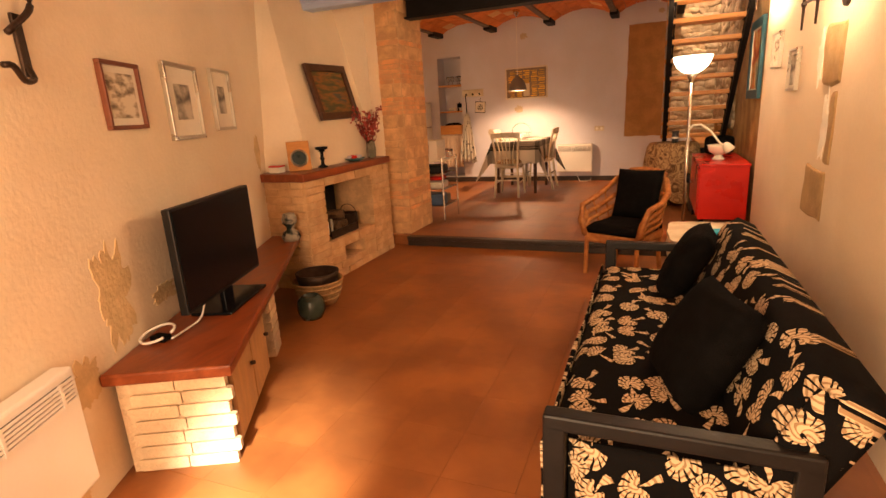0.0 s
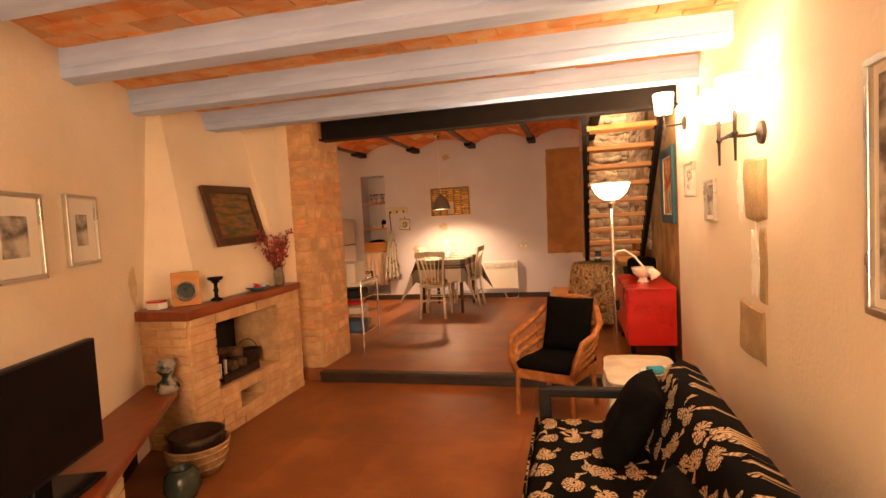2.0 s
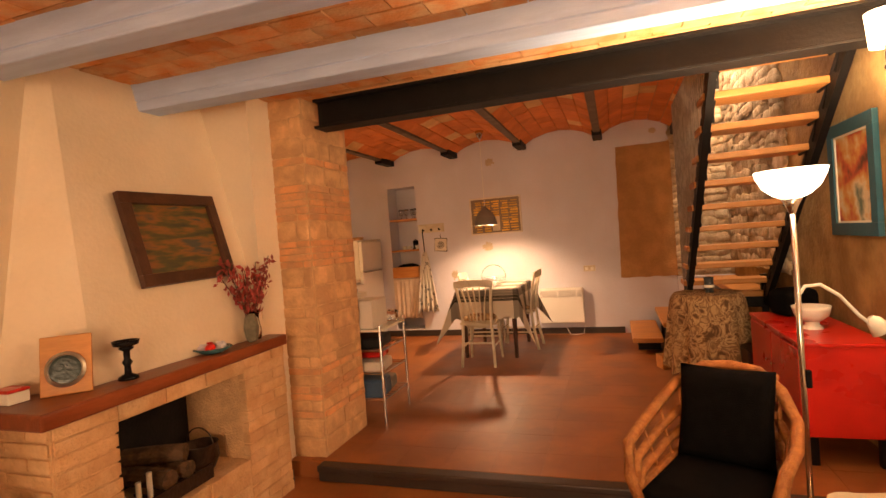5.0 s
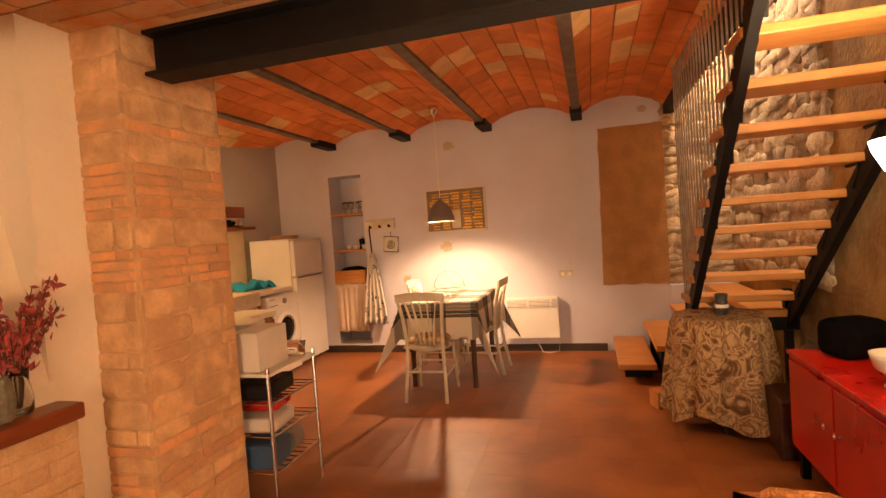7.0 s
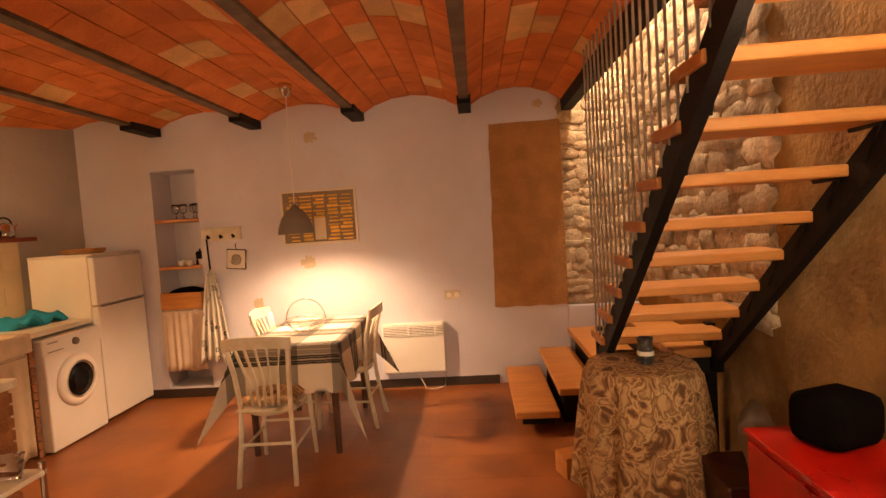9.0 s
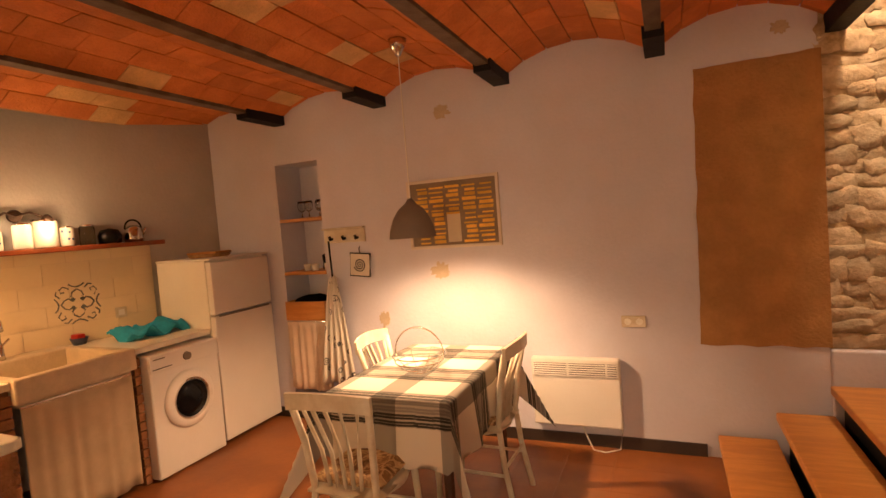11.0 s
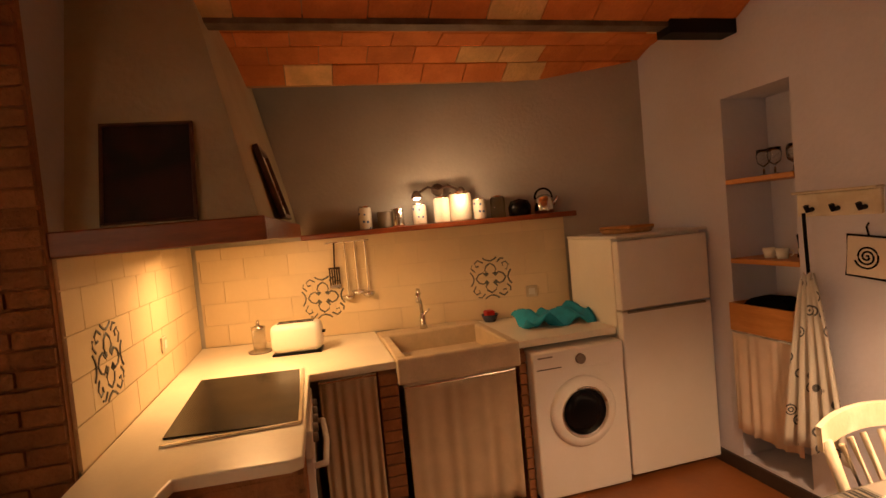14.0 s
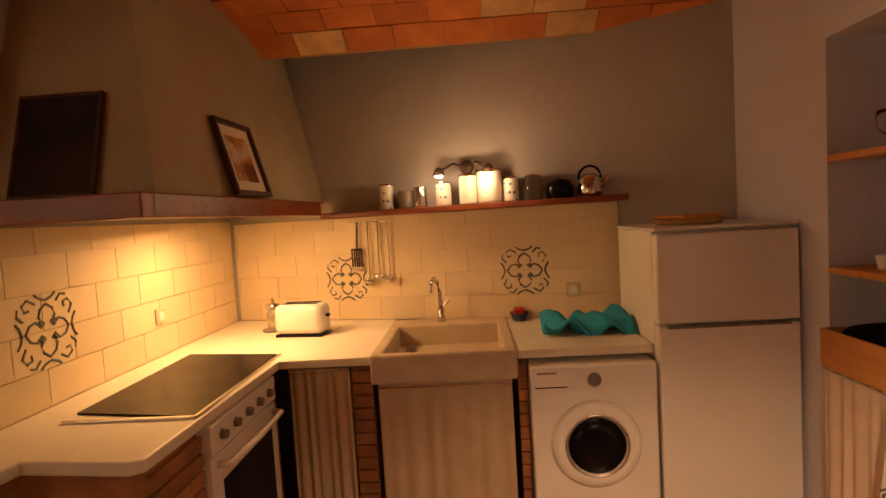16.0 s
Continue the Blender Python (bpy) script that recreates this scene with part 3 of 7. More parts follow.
# ---- prints and cloths ----
def fan_cloth(name, scale, ground, ink):
    """A dark cloth printed with pale fan-shaped leaves and seed heads, on the local xy plane."""
    m = bpy.data.materials.new(name)
    m.use_nodes = True
    n, l = m.node_tree.nodes, m.node_tree.links

    def math_(op, a, b=None, c=None):
        nd = n.new("ShaderNodeMath")
        nd.operation = op
        for i, v in enumerate((a, b, c)):
            if v is None:
                continue
            if isinstance(v, (int, float)):
                nd.inputs[i].default_value = v
            else:
                l.new(v, nd.inputs[i])
        return nd.outputs[0]

    tc, mp = n.new("ShaderNodeTexCoord"), n.new("ShaderNodeMapping")
    l.new(tc.outputs["Object"], mp.inputs[0])
    mp.inputs["Scale"].default_value = (scale, scale * 0.85, 0)
    warp = n.new("ShaderNodeTexNoise")
    warp.inputs["Scale"].default_value = 2.2
    l.new(mp.outputs[0], warp.inputs["Vector"])
    wadd = n.new("ShaderNodeVectorMath")
    wadd.operation = "MULTIPLY_ADD"
    l.new(warp.outputs["Color"], wadd.inputs[0])
    wadd.inputs[1].default_value = (0.25, 0.25, 0)
    l.new(mp.outputs[0], wadd.inputs[2])
    vo = n.new("ShaderNodeTexVoronoi")
    vo.voronoi_dimensions = "2D"
    vo.inputs["Scale"].default_value = 1.0
    vo.inputs["Randomness"].default_value = 0.75
    l.new(wadd.outputs[0], vo.inputs["Vector"])
    sub = n.new("ShaderNodeVectorMath")
    sub.operation = "SUBTRACT"
    l.new(wadd.outputs[0], sub.inputs[0])
    l.new(vo.outputs["Position"], sub.inputs[1])
    sx = n.new("ShaderNodeSeparateXYZ")
    l.new(sub.outputs[0], sx.inputs[0])
    rc = n.new("ShaderNodeSeparateXYZ")
    l.new(vo.outputs["Color"], rc.inputs[0])
    turn = math_("MULTIPLY", rc.outputs[0], 6.283)
    ang = math_("WRAP", math_("ADD", math_("ARCTAN2", sx.outputs[1], sx.outputs[0]), turn), 3.1416, -3.1416)
    rad = math_("SQRT", math_("ADD", math_("MULTIPLY", sx.outputs[0], sx.outputs[0]), math_("MULTIPLY", sx.outputs[1], sx.outputs[1])))
    count = math_("MULTIPLY_ADD", rc.outputs[1], 9.0, 13.0)
    ribs = math_("GREATER_THAN", math_("SINE", math_("MULTIPLY", ang, math_("FLOOR", count))), -0.62)
    ribs = math_("MAXIMUM", ribs, math_("LESS_THAN", rad, 0.21))
    fan = math_("LESS_THAN", math_("ABSOLUTE", ang), math_("MULTIPLY_ADD", rc.outputs[2], 1.5, 1.3))
    reach = math_("LESS_THAN", rad, math_("MULTIPLY_ADD", math_("COSINE", math_("MULTIPLY", ang, 0.9)), 0.17, 0.33))
    core = math_("GREATER_THAN", rad, 0.05)
    leaf = math_("MULTIPLY", math_("MULTIPLY", ribs, fan), math_("MULTIPLY", reach, core))
    stem = math_("MULTIPLY", math_("GREATER_THAN", math_("ABSOLUTE", ang), 2.95), math_("LESS_THAN", rad, 0.55))
    mask = math_("MAXIMUM", leaf, stem)
    mix = n.new("ShaderNodeMixRGB")
    mix.inputs[1].default_value, mix.inputs[2].default_value = (*ground, 1), (*ink, 1)
    tone = n.new("ShaderNodeMixRGB")
    tone.inputs[1].default_value, tone.inputs[2].default_value = (*ink, 1), (ink[0] * 0.52, ink[1] * 0.46, ink[2] * 0.40, 1)
    l.new(math_("GREATER_THAN", math_("SINE", math_("MULTIPLY_ADD", rad, 46.0, math_("MULTIPLY", ang, 5.0))), 0.35), tone.inputs[0])
    l.new(tone.outputs[0], mix.inputs[2])
    l.new(mask, mix.inputs[0])
    b = n["Principled BSDF"]
    l.new(mix.outputs[0], b.inputs["Base Color"])
    b.inputs["Roughness"].default_value = 0.95
    b.inputs["Specular IOR Level"].default_value = 0.05
    bp, fine = n.new("ShaderNodeBump"), n.new("ShaderNodeTexNoise")
    fine.inputs["Scale"].default_value = 260
    l.new(tc.outputs["Object"], fine.inputs["Vector"])
    bp.inputs["Strength"].default_value, bp.inputs["Distance"].default_value = 0.3, 0.003
    l.new(fine.outputs["Fac"], bp.inputs["Height"])
    l.new(bp.outputs[0], b.inputs["Normal"])
    return m


M_FERN = fan_cloth("fern_print_cloth", 8.2, (0.006, 0.0055, 0.0055), (0.62, 0.47, 0.30))
M_PAISLEY = ramp_material("paisley_cloth", "noise", [(0.36, (0.13, 0.065, 0.028)), (0.43, (0.34, 0.20, 0.09)), (0.49, (0.56, 0.39, 0.19)), (0.54, (0.19, 0.10, 0.042)), (0.66, (0.48, 0.32, 0.15))], 7, detail=3, distort=2.2)
M_SKETCH = ramp_material("sepia_sketch", "noise", [(0.34, (0.16, 0.12, 0.08)), (0.47, (0.46, 0.38, 0.27)), (0.56, (0.70, 0.62, 0.48))], 14, stretch=(1, 1, 2.0), detail=6)
M_SKETCH_GREY = ramp_material("grey_sketch", "noise", [(0.36, (0.10, 0.09, 0.08)), (0.5, (0.32, 0.28, 0.22)), (0.64, (0.56, 0.50, 0.40))], 9, stretch=(1, 1, 1.6), detail=6)
M_LANDSCAPE = ramp_material("dark_landscape", "noise", [(0.30, (0.020, 0.035, 0.030)), (0.45, (0.085, 0.080, 0.025)), (0.56, (0.26, 0.11, 0.025)), (0.66, (0.06, 0.075, 0.06))], 4, stretch=(1, 1, 5), detail=4, rough=0.5)
M_STILL_LIFE = ramp_material("flower_painting", "noise", [(0.34, (0.05, 0.03, 0.02)), (0.44, (0.45, 0.08, 0.03)), (0.52, (0.55, 0.30, 0.08)), (0.60, (0.60, 0.52, 0.34)), (0.7, (0.10, 0.16, 0.12))], 5, detail=4, rough=0.6)
M_DARKWOOD = mat("dark_brown_frame", (0.085, 0.034, 0.016), 0.45, var=0.2, scale=12, bump=0.1)
M_REDWOOD_FRAME = mat("reddish_frame", (0.20, 0.06, 0.025), 0.45, var=0.15, scale=12, bump=0.05)
M_BLUE_FRAME = mat("teal_blue_frame", (0.018, 0.085, 0.115), 0.5, var=0.1, scale=12, bump=0.05)
M_GOLD = mat("dull_gold", (0.50, 0.34, 0.12), 0.4, 0.7, var=0.1, scale=12, bump=0.05)


def picture(name, m, w, h, bar, frame_mat, print_mat, label, mount=0.0, deep=0.025, inner=None):
    """A framed picture; local x across, z up, y out of the wall, origin in its middle."""
    t = thing(name, m, label, "picture")
    for k, (a, b, c, d) in enumerate(((-w / 2, -h / 2, w / 2, -h / 2 + bar), (-w / 2, h / 2 - bar, w / 2, h / 2), (-w / 2, -h / 2 + bar, -w / 2 + bar, h / 2 - bar), (w / 2 - bar, -h / 2 + bar, w / 2, h / 2 - bar))):
        part("frame_bar", bx(a, 0, b, c, deep, d, 0.003), frame_mat, t)
    if inner:
        for a, b, c, d in ((-w / 2 + bar, -h / 2 + bar, w / 2 - bar, -h / 2 + bar + 0.012), (-w / 2 + bar, h / 2 - bar - 0.012, w / 2 - bar, h / 2 - bar), (-w / 2 + bar, -h / 2 + bar + 0.012, -w / 2 + bar + 0.012, h / 2 - bar - 0.012), (w / 2 - bar - 0.012, -h / 2 + bar + 0.012, w / 2 - bar, h / 2 - bar - 0.012)):
            part("slip", bx(a, 0.004, b, c, 0.018, d), inner, t)
    if mount:
        part("mount", bx(-w / 2 + bar, 0.002, -h / 2 + bar, w / 2 - bar, 0.008, h / 2 - bar), M_MAT_PAPER, t)
    q = bar + mount
    part("print", bx(-w / 2 + q, 0.003, -h / 2 + q, w / 2 - q, 0.011, h / 2 - q), print_mat, t)
    return t


def on_left(y, z, out=0.0):
    """A pose on the slanted wall at y: local x runs away from the camera, local y into the room."""
    a = math.atan2(1, -0.447)
    n = Vector((0.913, 0.408, 0)) * out
    return Matrix.Translation((LW(y) + n.x, y + n.y, z)) @ Matrix.Rotation(a, 4, "Z") @ Matrix.Rotation(math.pi, 4, "Z")


def on_right(y, z, out=0.0):
    return Matrix.Translation((XR - out, y, z)) @ Matrix.Rotation(radians(90), 4, "Z")


# ---- living room: slanted wall ----
picture("framed_drawing", on_left(-0.44, 1.468), 0.305, 0.285, 0.018, M_REDWOOD_FRAME, M_SKETCH, "small building drawing in a thin red-brown frame", 0.03)
picture("framed_drawing", on_left(0.104, 1.455), 0.40, 0.40, 0.022, M_SILVER, M_SKETCH_GREY, "grey print with wide cream mount in a silver frame", 0.085)
picture("framed_drawing", on_left(0.63, 1.48), 0.325, 0.38, 0.020, M_SILVER, M_SKETCH_GREY, "smaller grey print in a silver frame", 0.085)

# bare patches where the paint has come off
def patch(name, m, w, h, seed, material, label):
    bm = bmesh.new()
    rim = []
    for i in range(96):
        a = 2 * math.pi * i / 96
        r = 0.75 + 0.45 * noise.noise((2.2 * math.cos(a), 2.2 * math.sin(a), seed)) + 0.16 * noise.noise((6 * math.cos(a), 6 * math.sin(a), seed)) + 0.12 * noise.noise((19 * math.cos(a), 19 * math.sin(a), seed))
        rim.append((w / 2 * r * math.cos(a), h / 2 * r * math.sin(a)))
    lo = [bm.verts.new((x, -0.004, z)) for x, z in rim]
    hi = [bm.verts.new((x * 0.97, 0.0035, z * 0.97)) for x, z in rim]
    bm.faces.new(hi)
    for i in range(96):
        bm.faces.new((lo[i], lo[(i + 1) % 96], hi[(i + 1) % 96], hi[i]))
    bmesh.ops.recalc_face_normals(bm, faces=bm.faces)
    ob = part(name, bm, material)
    ob.matrix_world = m
    return tagged(ob, label, kind="structure")


patch("peeled_plaster", on_left(-0.76, 0.66), 0.30, 0.54, 1.0, M_STAIN, "peeled plaster over the ledge")
patch("peeled_plaster", on_left(-1.02, 0.42), 0.26, 0.24, 3.0, M_STAIN, "peeled plaster near the floor")
patch("peeled_plaster", on_left(-0.42, 0.55), 0.30, 0.12, 5.0, M_STAIN, "peeled plaster behind the cable")
patch("peeled_plaster", on_left(-1.18, 0.12), 0.24, 0.30, 6.0, M_STAIN, "peeled plaster at the skirting")
patch("peeled_plaster", on_left(1.18, 1.10), 0.16, 0.34, 8.0, M_STAIN, "stained plaster beside the mantel")


def convector(name, m, w, h, label):
    """A flat electric wall heater with a slotted top; local x across, y out, z up from its bottom edge."""
    t = thing(name, m, label, "heater")
    part("body", bx(-w / 2, 0.015, 0, w / 2, 0.085, h, 0.010), M_WHITE, t)
    # no real recess: a dark sheet colours in the shade between the louvres
    part("grille_shade", bx(-w / 2 + 0.02, 0.080, h * 0.74, w / 2 - 0.02, 0.0865, h - 0.03), mat("heater_shadow", (0.10, 0.085, 0.07), 0.8, bump=0), t, "dark sheet for the shade in the slots")
    rows, cols = 6, max(6, int(w / 0.075))
    for r in range(rows):
        z = h * 0.74 + (h * 0.26 - 0.03) * (r + 0.5) / rows
        part("louvre", bx(-w / 2 + 0.018, 0.078, z - 0.005, w / 2 - 0.018, 0.092, z + 0.004, 0.001), M_WHITE, t)
    for c in range(1, cols, 3):
        x = -w / 2 + w * c / cols
        part("divider", bx(x - 0.006, 0.078, h * 0.74, x + 0.006, 0.093, h - 0.03), M_WHITE, t)
    part("bracket", bx(-0.15, 0.0, h * 0.3, 0.15, 0.016, h * 0.6), M_WHITE, t)
    return t


convector("wall_heater", on_left(-1.46, 0.13), 0.66, 0.44, "white electric convector heater on the slanted wall")
struct("baseboard_left", bx(L - 2.72, -0.012, FL, L - 2.02, 0.0, 0.035, 0.003, m=wl), M_BASE, "dark skirting below the peeled plaster")

# forged hook rail
hk = thing("iron_coat_hook", on_left(-0.99, 1.66), "curled wrought-iron coat hook on the plaster", "hook")
part("curl", tube(smooth_path([(0.02, 0.03, -0.02), (-0.10, 0.04, 0.08), (-0.02, 0.05, 0.17), (0.06, 0.05, 0.20), (0.09, 0.05, 0.14), (0.05, 0.05, 0.09)]), 0.011), M_IRON, hk, smooth=True)
part("hook", tube(smooth_path([(-0.05, 0.02, -0.12), (-0.02, 0.05, -0.16), (0.05, 0.07, -0.17), (0.10, 0.08, -0.13), (0.14, 0.08, -0.13)]), 0.010), M_IRON, hk, smooth=True)
part("back_plate", bx(-0.08, 0.0, -0.15, -0.04, 0.014, 0.05, 0.004), M_IRON, hk)

# ---- television ledge ----
LA, LB, LC, LD = (-1.825, -0.96), (-1.38, -0.74), (-2.535, 1.235), (-2.80, 1.235)
ledge = thing("brick_ledge", pose(0, 0, 0), "low whitewashed brick ledge with a red-brown wooden top along the wall", "ledge")
part("wooden_top", prism([LA, LB, LC, LD], 0.365, 0.415, 0.010), M_WOOD_RED, ledge, "varnished red-brown top with a rounded edge")
dL = (Vector(LC) - Vector(LB)).normalized()
nL = Vector((-dL.y, dL.x))


def along(s, back):
    p = Vector(LB) + dL * s + nL * back
    return (p.x, p.y)


me_pale = unit_brick("brick", M_PALEBRICK, 0.06)


def pier(s0, s1, deep, z1):
    part("pier", prism([along(s0 + 0.012, 0.052), along(s1 - 0.012, 0.052), along(s1 - 0.012, deep), along(s0 + 0.012, deep)], FL, z1), M_PALEBRICK, ledge)
    a = math.atan2(dL.y, dL.x)
    for r in range(7):
        z = FL + (z1 - FL) * (r + 0.5) / 7
        n = max(1, round((s1 - s0) / 0.22))
        for k in range(n):
            s = s0 + (s1 - s0) * (k + 0.5) / n
            x, y = along(s, 0.055)
            shared("brick", me_pale, Matrix.LocRotScale((x, y, z), Euler((0, 0, a)), ((s1 - s0) / n - 0.008, 0.03, (z1 - FL) / 7 - 0.008)), ledge)


# near end wall of bricks
end_a = math.atan2(LB[1] - LA[1], LB[0] - LA[0])
for r in range(7):
    for k in range(2):
        u = 0.06 + 0.40 * (k + 0.5) / 2 + (0.02 if r % 2 else 0)
        x, y = LA[0] + u * math.cos(end_a), LA[1] + u * math.sin(end_a)
        x, y = x + 0.045 * dL.x, y + 0.045 * dL.y
        shared("brick", me_pale, Matrix.LocRotScale((x, y, FL + 0.0293 + 0.0586 * r), Euler((0, 0, end_a)), (0.195, 0.03, 0.052)), ledge)
part("end_wall", prism([(LA[0] + 0.01, LA[1] + 0.05), along(0.055, 0.06), along(0.14, 0.06), (LA[0] - 0.04, LA[1] + 0.14)], FL, 0.365), M_PALEBRICK, ledge)
pier(1.02, 1.22, 0.40, 0.365)
for k, (s0, s1) in enumerate(((0.16, 0.50), (0.51, 0.84))):
    dr = part("cabinet_door", prism([along(s0, 0.045), along(s1, 0.045), along(s1, 0.065), along(s0, 0.065)], -0.015, 0.355, 0.003), mat("pine_door", (0.52, 0.30, 0.13), 0.5, var=0.12, scale=4, bump=0.05, stretch=(5, 5, 1)), ledge, "pale wooden door")
    x, y = along(s1 - 0.05, 0.03)
    part("knob", lathe([(0.001, -0.012), (0.012, -0.008), (0.013, 0.004), (0.001, 0.01)], 12, Matrix.Translation((x, y, 0.21))), M_IRON, dr)
# plain near-black board closing the back of the ledge, not sooty
part("back_board", prism([along(0.14, 0.30), along(2.2, 0.26), along(2.2, 0.28), along(0.14, 0.32)], FL, 0.365), M_SOOT_BLACK, ledge)

tvm = Matrix.Translation((-1.945, -0.14, 0.415)) @ Matrix.Rotation(math.atan2(0.75, -0.25), 4, "Z")
tv = thing("television", tvm, "black flat-screen television switched off on the ledge", "television")
part("panel", bx(-0.40, -0.005, 0.075, 0.40, 0.035, 0.565, 0.006), M_SOFA_FRAME, tv)
part("screen", bx(-0.388, -0.009, 0.095, 0.388, -0.004, 0.553), M_BLACK_GLOSS, tv, "glossy black screen")
part("neck", bx(-0.05, -0.0, 0.01, 0.05, 0.03, 0.10, 0.006), M_BLACK_GLOSS, tv)
part("base", bx(-0.22, -0.11, 0.0, 0.22, 0.10, 0.016, 0.006), M_BLACK_GLOSS, tv)
cable = thing("white_cable", pose(-1.88, -0.64, 0.417), "coiled white cable on the ledge", "cable")
pts = [(0.085 * math.cos(a), 0.062 * math.sin(a), 0.008 + 0.05 * (0.5 + 0.5 * math.sin(a + 0.6))) for a in [2 * math.pi * i / 24 for i in range(23)]]
part("coil", tube(pts, 0.006, 6), M_WHITE, cable, smooth=True)
part("lead", tube(smooth_path([(0.085, 0.0, 0.02), (0.05, 0.10, 0.012), (0.02, 0.22, 0.02), (-0.02, 0.30, 0.08)]), 0.005, 6), M_WHITE, cable, smooth=True)
part("plug", bx(-0.03, -0.02, 0.0, 0.05, 0.03, 0.025, 0.006), M_BLACK, cable)

# ---- fireplace ----
FX, FY0, FY1 = -2.43, 1.235, 2.64
fp = thing("fireplace", pose(0, 0, 0), "corner fireplace of pale bricks with a wooden mantel", "fireplace", kind="structure")
bm = bmesh.new()
OY0, OY1, OZ0, OZ1 = 1.50, 2.27, 0.30, 0.77
for a, b, c, d in ((FY0 - 0.004, OY0 - 0.015, FL, 0.86), (OY1 + 0.015, FY1, FL, 0.86), (OY0 - 0.015, OY1 + 0.015, FL, 0.09), (OY0 - 0.015, OY1 + 0.015, OZ1 + 0.01, 0.86), (OY0 - 0.015, 1.72, 0.09, OZ0 - 0.01), (2.05, OY1 + 0.015, 0.09, OZ0 - 0.01), (1.72, 2.05, 0.21, OZ0 - 0.01)):
    box(bm, -3.1, a, c, FX + 0.005, b, d)
part("masonry", bm, M_JOINT, fp)
part("firebox", bx(-3.1, OY0 - 0.02, OZ0 - 0.01, -2.86, OY1 + 0.02, OZ1 + 0.02), M_SOOT_BLACK, fp, "sooty black back of the hearth")
part("firebox", bx(-2.86, OY0 - 0.018, OZ0, -2.50, OY0 - 0.006, OZ1), M_SOOT_BLACK, fp)
part("wood_slot", bx(-2.9, 1.72, 0.09, -2.7, 2.05, 0.21), M_SOOT_BLACK, fp)
me_f = unit_brick("brick", M_FIREBRICK, 0.06)
rf = random.Random(11)


def front_bricks(y0, y1, z0, z1):
    n = max(1, round((z1 - z0) / 0.062))
    for r in range(n):
        z = z0 + (z1 - z0) * (r + 0.5) / n
        y = y0 - (0.12 if r % 2 and y1 - y0 > 0.3 else 0)
        while y < y1 - 0.01:
            a, b = max(y, y0), min(y + 0.245, y1)
            if y1 - b < 0.05:
                b = y1
            shared("brick", me_f, Matrix.LocRotScale((FX - 0.012 + rf.uniform(-0.004, 0.004), (a + b) / 2, z), None, (0.05, b - a - 0.007, (z1 - z0) / n - 0.007)), fp)
            y = b


front_bricks(FY0, OY0, FL, 0.86)
front_bricks(OY1, FY1, FL, 0.86)
front_bricks(OY0, OY1, FL, 0.09)
front_bricks(OY0, OY1, OZ1 + 0.01, 0.86)
front_bricks(OY0, 1.72, 0.09, OZ0)
front_bricks(2.05, OY1, 0.09, OZ0)
front_bricks(1.72, 2.05, 0.21, OZ0)
for r in range(15):
    z = FL + (0.86 - FL) * (r + 0.5) / 15
    x = FX
    k = 0
    while x > -2.84:
        w = 0.245 if (k or r % 2) else 0.12
        shared("brick", me_f, Matrix.LocRotScale((x - w / 2, FY0 + 0.012 + rf.uniform(-0.004, 0.004), z), None, (w - 0.010, 0.05, (0.86 - FL) / 15 - 0.010)), fp)
        x -= w
        k += 1
part("mantel", prism([(-2.92, 1.17), (-2.365, 1.165), (-2.40, 2.66), (-3.0, 2.66)], 0.86, 0.925, 0.010), M_WOOD_RED, fp, "dark red-brown wooden mantel shelf")
# sloping hood above
bm = bmesh.new()
hood_lo = [(-2.86, 1.30), (-2.56, 1.52), (-2.53, 2.66), (-3.2, 2.66), (-3.3, 1.8)]
hood_hi = [(-3.04, 1.62), (-2.96, 1.72), (-2.93, 2.66), (-3.2, 2.66), (-3.3, 1.8)]
lo, hi = [bm.verts.new((*p, 0.925)) for p in hood_lo], [bm.verts.new((*p, 2.48)) for p in hood_hi]
bm.faces.new(hi)
bm.faces.new(lo[::-1])
for i in range(5):
    bm.faces.new((lo[i], lo[(i + 1) % 5], hi[(i + 1) % 5], hi[i]))
bmesh.ops.recalc_face_normals(bm, faces=bm.faces)
part("hood", bm, M_CREAM, fp, "sloping cream plastered hood")
part("pillar_strip", bx(-2.58, 2.645, 0.035, -2.50, 2.70, 0.86), M_WHITE, fp, "white painted strip")
part("foot", bx(-2.55, 2.62, FL, -2.47, 2.72, 0.035, 0.006), M_BASE, fp)

lean = math.atan2(0.40, 1.555)
pm = Matrix.Translation((-2.69, 2.16, 1.555)) @ Matrix.Rotation(radians(-90 + 1.5), 4, "Z") @ Matrix.Rotation(lean, 4, "X")
picture("oil_painting", pm @ Matrix.Rotation(radians(1.0), 4, "Y") @ Matrix.Translation((0, 0.0, 0)), 0.66, 0.50, 0.062, M_DARKWOOD, M_LANDSCAPE, "dark landscape painting in a heavy brown frame on the hood", deep=0.035)

# on the mantel
MZ = 0.926
fr = thing("standing_photo_frame", Matrix.Translation((-2.56, 1.40, MZ)) @ Matrix.Rotation(radians(42), 4, "Z") @ Matrix.Rotation(radians(-13), 4, "X"), "orange wooden standing frame with a dark round motif", "picture frame")
part("board", bx(-0.09, -0.008, 0.0, 0.09, 0.008, 0.24, 0.004), M_TREAD, fr)
part("disc", lathe([(0.001, 0.0), (0.06, 0.0), (0.06, 0.012), (0.045, 0.014), (0.001, 0.014)], 24, Matrix.Translation((0, -0.008, 0.10)) @ Matrix.Rotation(radians(90), 4, "X")), mat("dark_green_disc", (0.03, 0.05, 0.045), 0.3, var=0.2, bump=0.1), fr)
